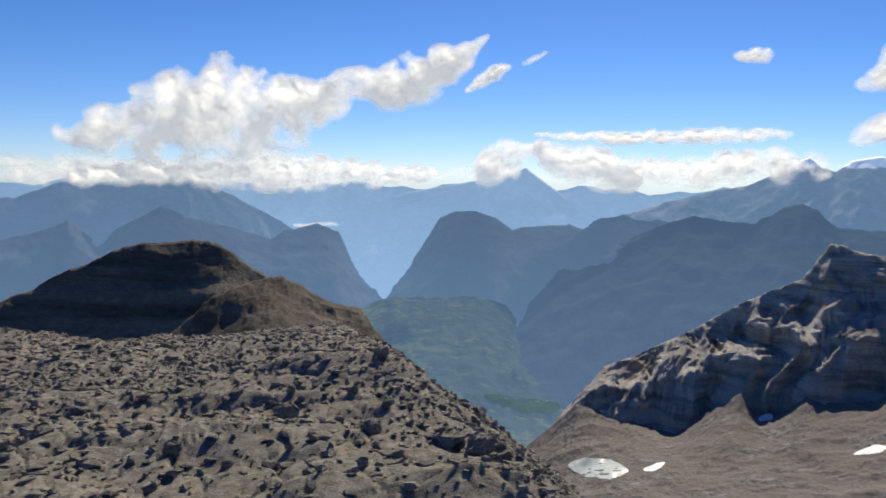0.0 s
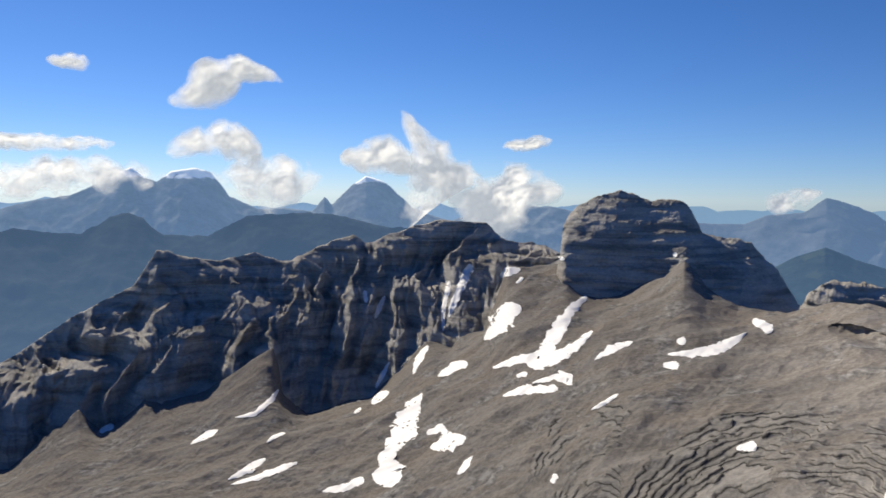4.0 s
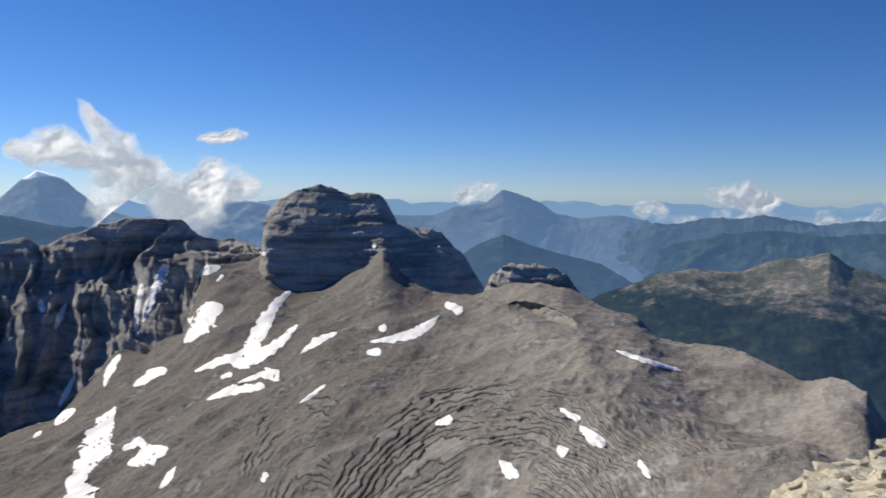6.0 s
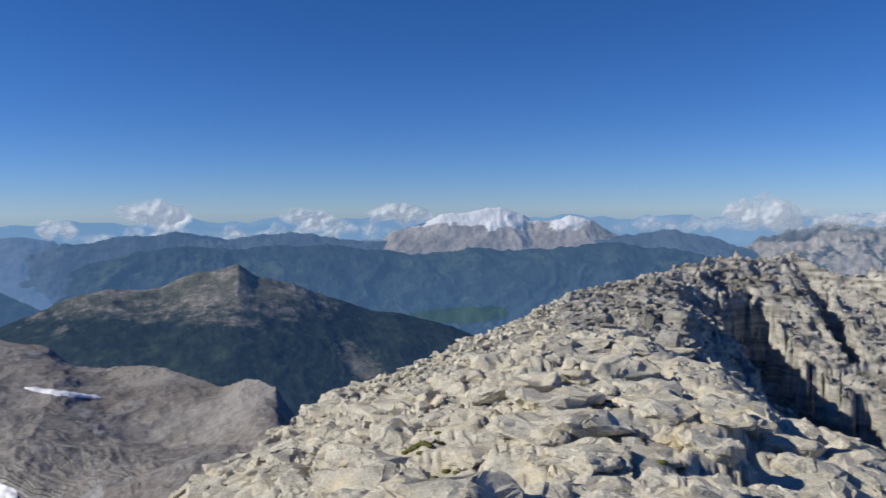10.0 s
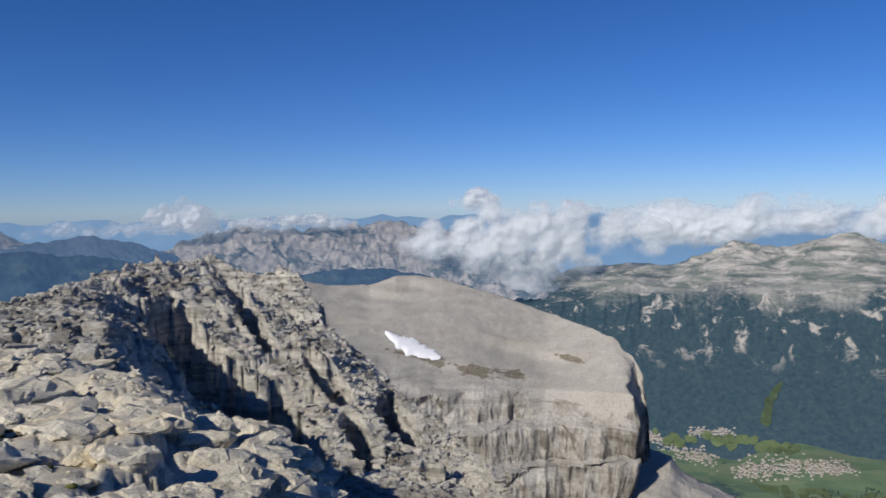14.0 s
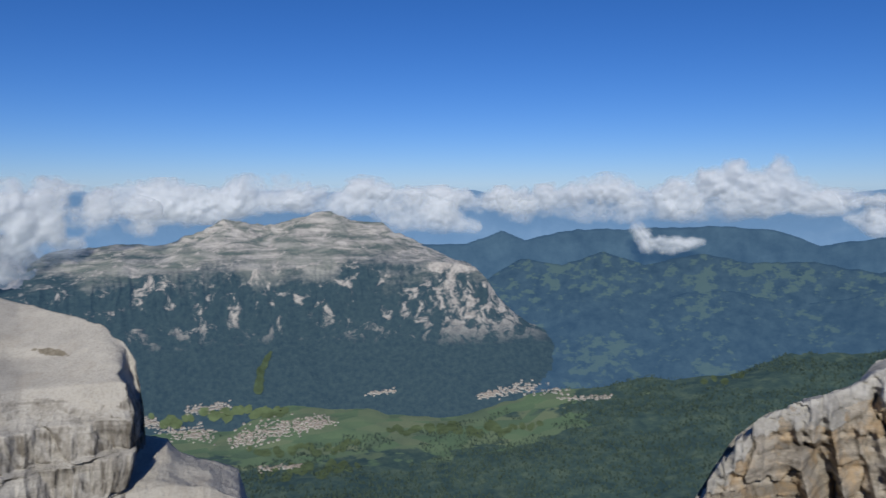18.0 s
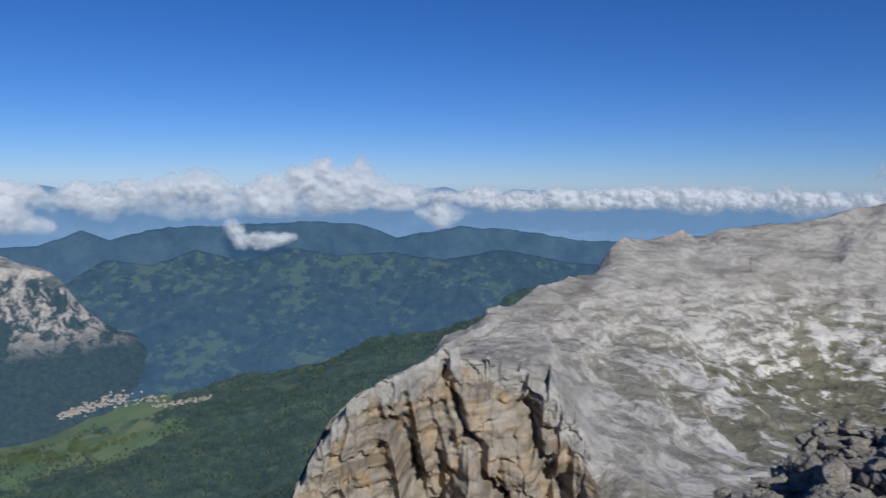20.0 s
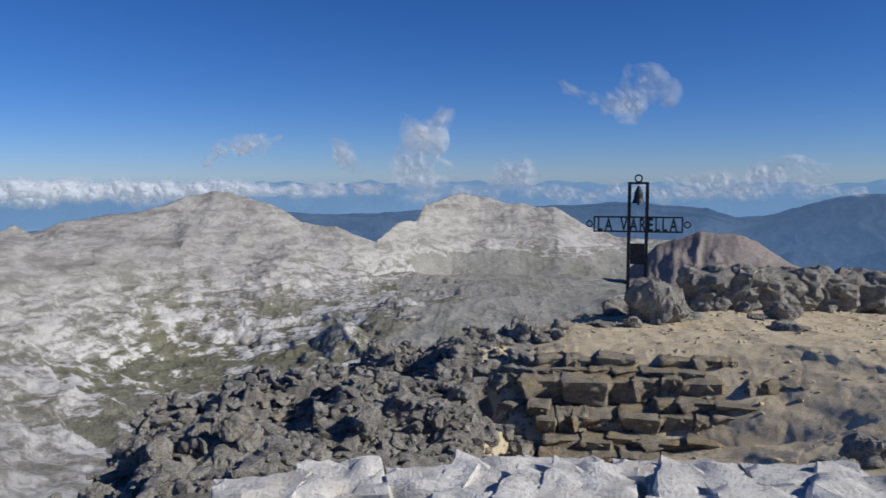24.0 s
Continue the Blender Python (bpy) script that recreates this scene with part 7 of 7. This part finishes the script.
CROSS_AZ, CROSS_R = 279.6, 11.5
cx, cy = at_bearing(CROSS_AZ, CROSS_R)
foot = -0.52
cross = tagged(new("summit_cross"), "dark iron summit cross with bell and lettered bar", "cross")
cross.matrix_world = pose(cx, cy, foot, 0, 0, -CROSS_AZ)
TOP = 1.99
for side in (-1, 1):
    part("post", box_bm(side * 0.125 - 0.024, side * 0.125 + 0.024, -0.024, 0.024, 0.0, TOP), IRON, cross)
part("top_bar", box_bm(-0.149, 0.149, -0.022, 0.022, TOP, TOP + 0.035), IRON, cross)
part("base_plate", box_bm(-0.16, 0.16, -0.034, -0.025, 0.02, 0.42, 0.002), IRON, cross, "dark sheet-iron foot plate")
part("name_plate", box_bm(-0.1, 0.1, -0.02, 0.02, 0.83, 1.13, 0.003), IRON, cross, "blank square plate between the posts")
bell = part("bell", turned_bm([(0.09, 1.72), (0.084, 1.74), (0.066, 1.79), (0.06, 1.86), (0.052, 1.9), (0.03, 1.93), (0.012, 1.97)]), IRON, cross, "small dark bell between the posts")
part("clapper", turned_bm([(0.005, 1.69), (0.018, 1.7), (0.018, 1.72), (0.006, 1.75)]), IRON, bell)
part("top_ring", ring_bm(0, TOP + 0.085, 0.05, 0.011), IRON, cross)
bar = part("crossbar", box_bm(-0.63, 0.63, -0.03, -0.012, 1.295, 1.318, 0.003), IRON, cross, "open frame bar holding cut-out letters")
part("upper_rail", box_bm(-0.63, 0.63, -0.03, -0.012, 1.505, 1.528, 0.003), IRON, bar)
for x in (-0.63, 0.607):
    part("end_stile", box_bm(x, x + 0.023, -0.03, -0.012, 1.3185, 1.5045, 0.002), IRON, bar)
for x in (-0.69, 0.69):
    part("end_ring", ring_bm(x, 1.412, 0.042, 0.01), IRON, bar)
place_x = -0.57
for letter in "LA VARELLA":
    if letter == " ":
        place_x += 0.08
        continue
    curve = bpy.data.curves.new("letter", "FONT")
    curve.body, curve.size, curve.extrude, curve.offset = letter, 0.25, 0.006, 0.006
    made = bpy.data.objects.new("letter", curve)
    me = bpy.data.meshes.new_from_object(made)
    bpy.data.objects.remove(made)
    lo, hi = min(v.co.x for v in me.vertices), max(v.co.x for v in me.vertices)
    top = max(v.co.y for v in me.vertices)
    for v in me.vertices:
        x, y, z = v.co
        v.co = Vector((place_x + (x - lo) * 0.62, -0.021 - z, 1.3185 + y / top * 0.186))
    me.materials.append(IRON)
    ob = new("letter", me)
    ob.parent = bar
    place_x += (hi - lo) * 0.62 + 0.028


# ---- villages in the valley ----
def house_thing():
    bm = bmesh.new()
    bmesh.ops.create_cube(bm, size=1)
    for v in bm.verts:
        v.co = Vector((v.co.x * 13, v.co.y * 10, 3.5 + v.co.z * 7))
    body = tagged(new("house"), "pale plastered valley house with a grey-brown gable roof", "house", "village houses")
    part("body", bm, WALL_WHITE, body)
    bm = bmesh.new()
    x, y = 7.4, 6.2
    for h in (6.6, 7.1):
        for s in (-1, 1):
            for t in (-1, 0, 1):
                bm.verts.new((s * x, t * y, h + (3.6 if t == 0 else 0)))
    bm.verts.ensure_lookup_table()
    v = bm.verts
    for q in ((0, 1, 4, 3), (1, 2, 5, 4), (6, 9, 10, 7), (7, 10, 11, 8), (0, 3, 9, 6), (2, 8, 11, 5), (0, 6, 7, 1), (1, 7, 8, 2), (3, 4, 10, 9), (4, 5, 11, 10)):
        bm.faces.new([v[i] for i in q])
    roof = part("roof", bm, ROOF_BROWN, body)
    part("chimney", box_bm(2.2, 3.2, 1.6, 2.6, 8.0, 11.4, 0), WALL_WHITE, roof)
    return body


first = house_thing()
random.seed(21)
VILLAGES = [
    [(167.4, -16.24, 0.59), (169.5, -17.18, 1.43), (171.9, -17.73, 1.52)],
    [(170.3, -15.85, 0.84), (173.2, -15.82, 1.10)],
    [(173.6, -18.22, 1.26), (176.2, -17.74, 1.85), (180.5, -17.25, 1.01)],
    [(192.0, -15.71, 0.42), (194.9, -14.99, 1.01), (198.1, -15.00, 1.26)],
    [(198.1, -15.67, 0.42), (201.6, -15.41, 0.42)],
    [(175.3, -20.26, 0.59), (178.3, -20.29, 0.42)],
    [(183.5, -15.46, 0.42), (185.6, -15.25, 0.42)],
]
count = 0
for line, share in zip(VILLAGES, (66, 30, 100, 54, 16, 12, 12)):
    pts, s = stroke(line, 0.05)
    for k in range(share):
        a, e, w = pts[random.randrange(len(pts))]
        hit = seen_at(a + random.gauss(0, 0.26) * w, e + random.gauss(0, 0.2) * w)
        if not hit or hit[1] < 1500:
            continue
        m = Matrix.Translation(hit[0] - Vector((0, 0, 1))) @ pose(0, 0, 0, 0, 0, random.choice((20, 110, 60)) + random.uniform(-15, 15)) @ Matrix.Scale(random.uniform(0.45, 0.95), 4)
        if count == 0:
            first.matrix_world = m
        else:
            copied = copy_thing(first, m)
            copied.scale = m.to_scale()
        count += 1

# the rest of the villages, too small and many to count
house_v = np.array([(sx * 0.5, sy * 0.4, z) for z in (0, 0.55) for sx in (-1, 1) for sy in (-1, 1)] + [(-0.58, 0, 0.88), (0.58, 0, 0.88)] + [(sx * 0.58, sy * 0.48, 0.5) for sx in (-1, 1) for sy in (-1, 1)])
house_f = np.array([(0, 2, 6, 4), (1, 5, 7, 3), (0, 4, 5, 1), (2, 3, 7, 6), (10, 12, 9, 8), (11, 8, 9, 13)])
gen = np.random.default_rng(14)
spots = []
for line, share in zip(VILLAGES, (190, 90, 420, 240, 60, 40, 40)):
    pts, run = stroke(line, 0.05)
    for k in range(share):
        a, e, w = pts[gen.integers(len(pts))]
        hit = seen_at(a + gen.normal(0, 0.3) * w, e + gen.normal(0, 0.2) * w)
        if hit and hit[1] > 1500:
            spots.append((*(hit[0] - Vector((0, 0, 1))), gen.uniform(5, 10), gen.choice([0.35, 1.92, 1.05]) + gen.normal(0, 0.15)))
spots = np.array(spots)
v, f = heap([((house_v, house_f), spots[:, :3], np.stack([spots[:, 3]] * 3, 1), spots[:, 4])])
village = mesh_object("village", v, f, WALL_WHITE, False)
village.data.materials.append(ROOF_BROWN)
village.data.polygons.foreach_set("material_index", np.tile([0, 0, 0, 0, 1, 1], len(spots)))
tagged(village, "crowded pale houses with grey roofs in the valley villages", "village houses", kind="stuff")

# spruce woods on the valley slopes
cone_v = np.array([(math.cos(k * 2.0944), math.sin(k * 2.0944), 0) for k in range(3)] + [(0, 0, 2.6)])
cone_f = np.array([(0, 1, 3), (1, 2, 3), (2, 0, 3)])
gen = np.random.default_rng(8)
spots = []
for k in range(40000):
    az, r = gen.uniform(158, 232), math.sqrt(gen.uniform(2000 ** 2, 4000 ** 2))
    x, y = math.sin(radians(az)) * r, math.cos(radians(az)) * r
    wood = noise.fractal(Vector((x, y, 0)) / 420, 0.7, 2.1, 4) + 0.25 - 1.2 * max(0.0, 1.15 - math.hypot((x + 180) / 1150, (y + 3400) / 520))
    if wood < -0.05:
        continue
    place, normal, index, d = TREES["ground"].ray_cast(Vector((x, y, 500)), Vector((0, 0, -1)))
    if place:
        spots.append((*place, gen.uniform(2.5, 5.0)))
spots = np.array(spots)
v, f = heap([((cone_v, cone_f), spots[:, :3], np.stack([spots[:, 3]] * 3, 1) * np.array([[0.9, 0.9, 1.1]]), gen.random(len(spots)) * 6.28)])
tagged(mesh_object("woods", v, f, WOODS, False), "dark spruce woods on the valley slopes", "woods", kind="stuff")
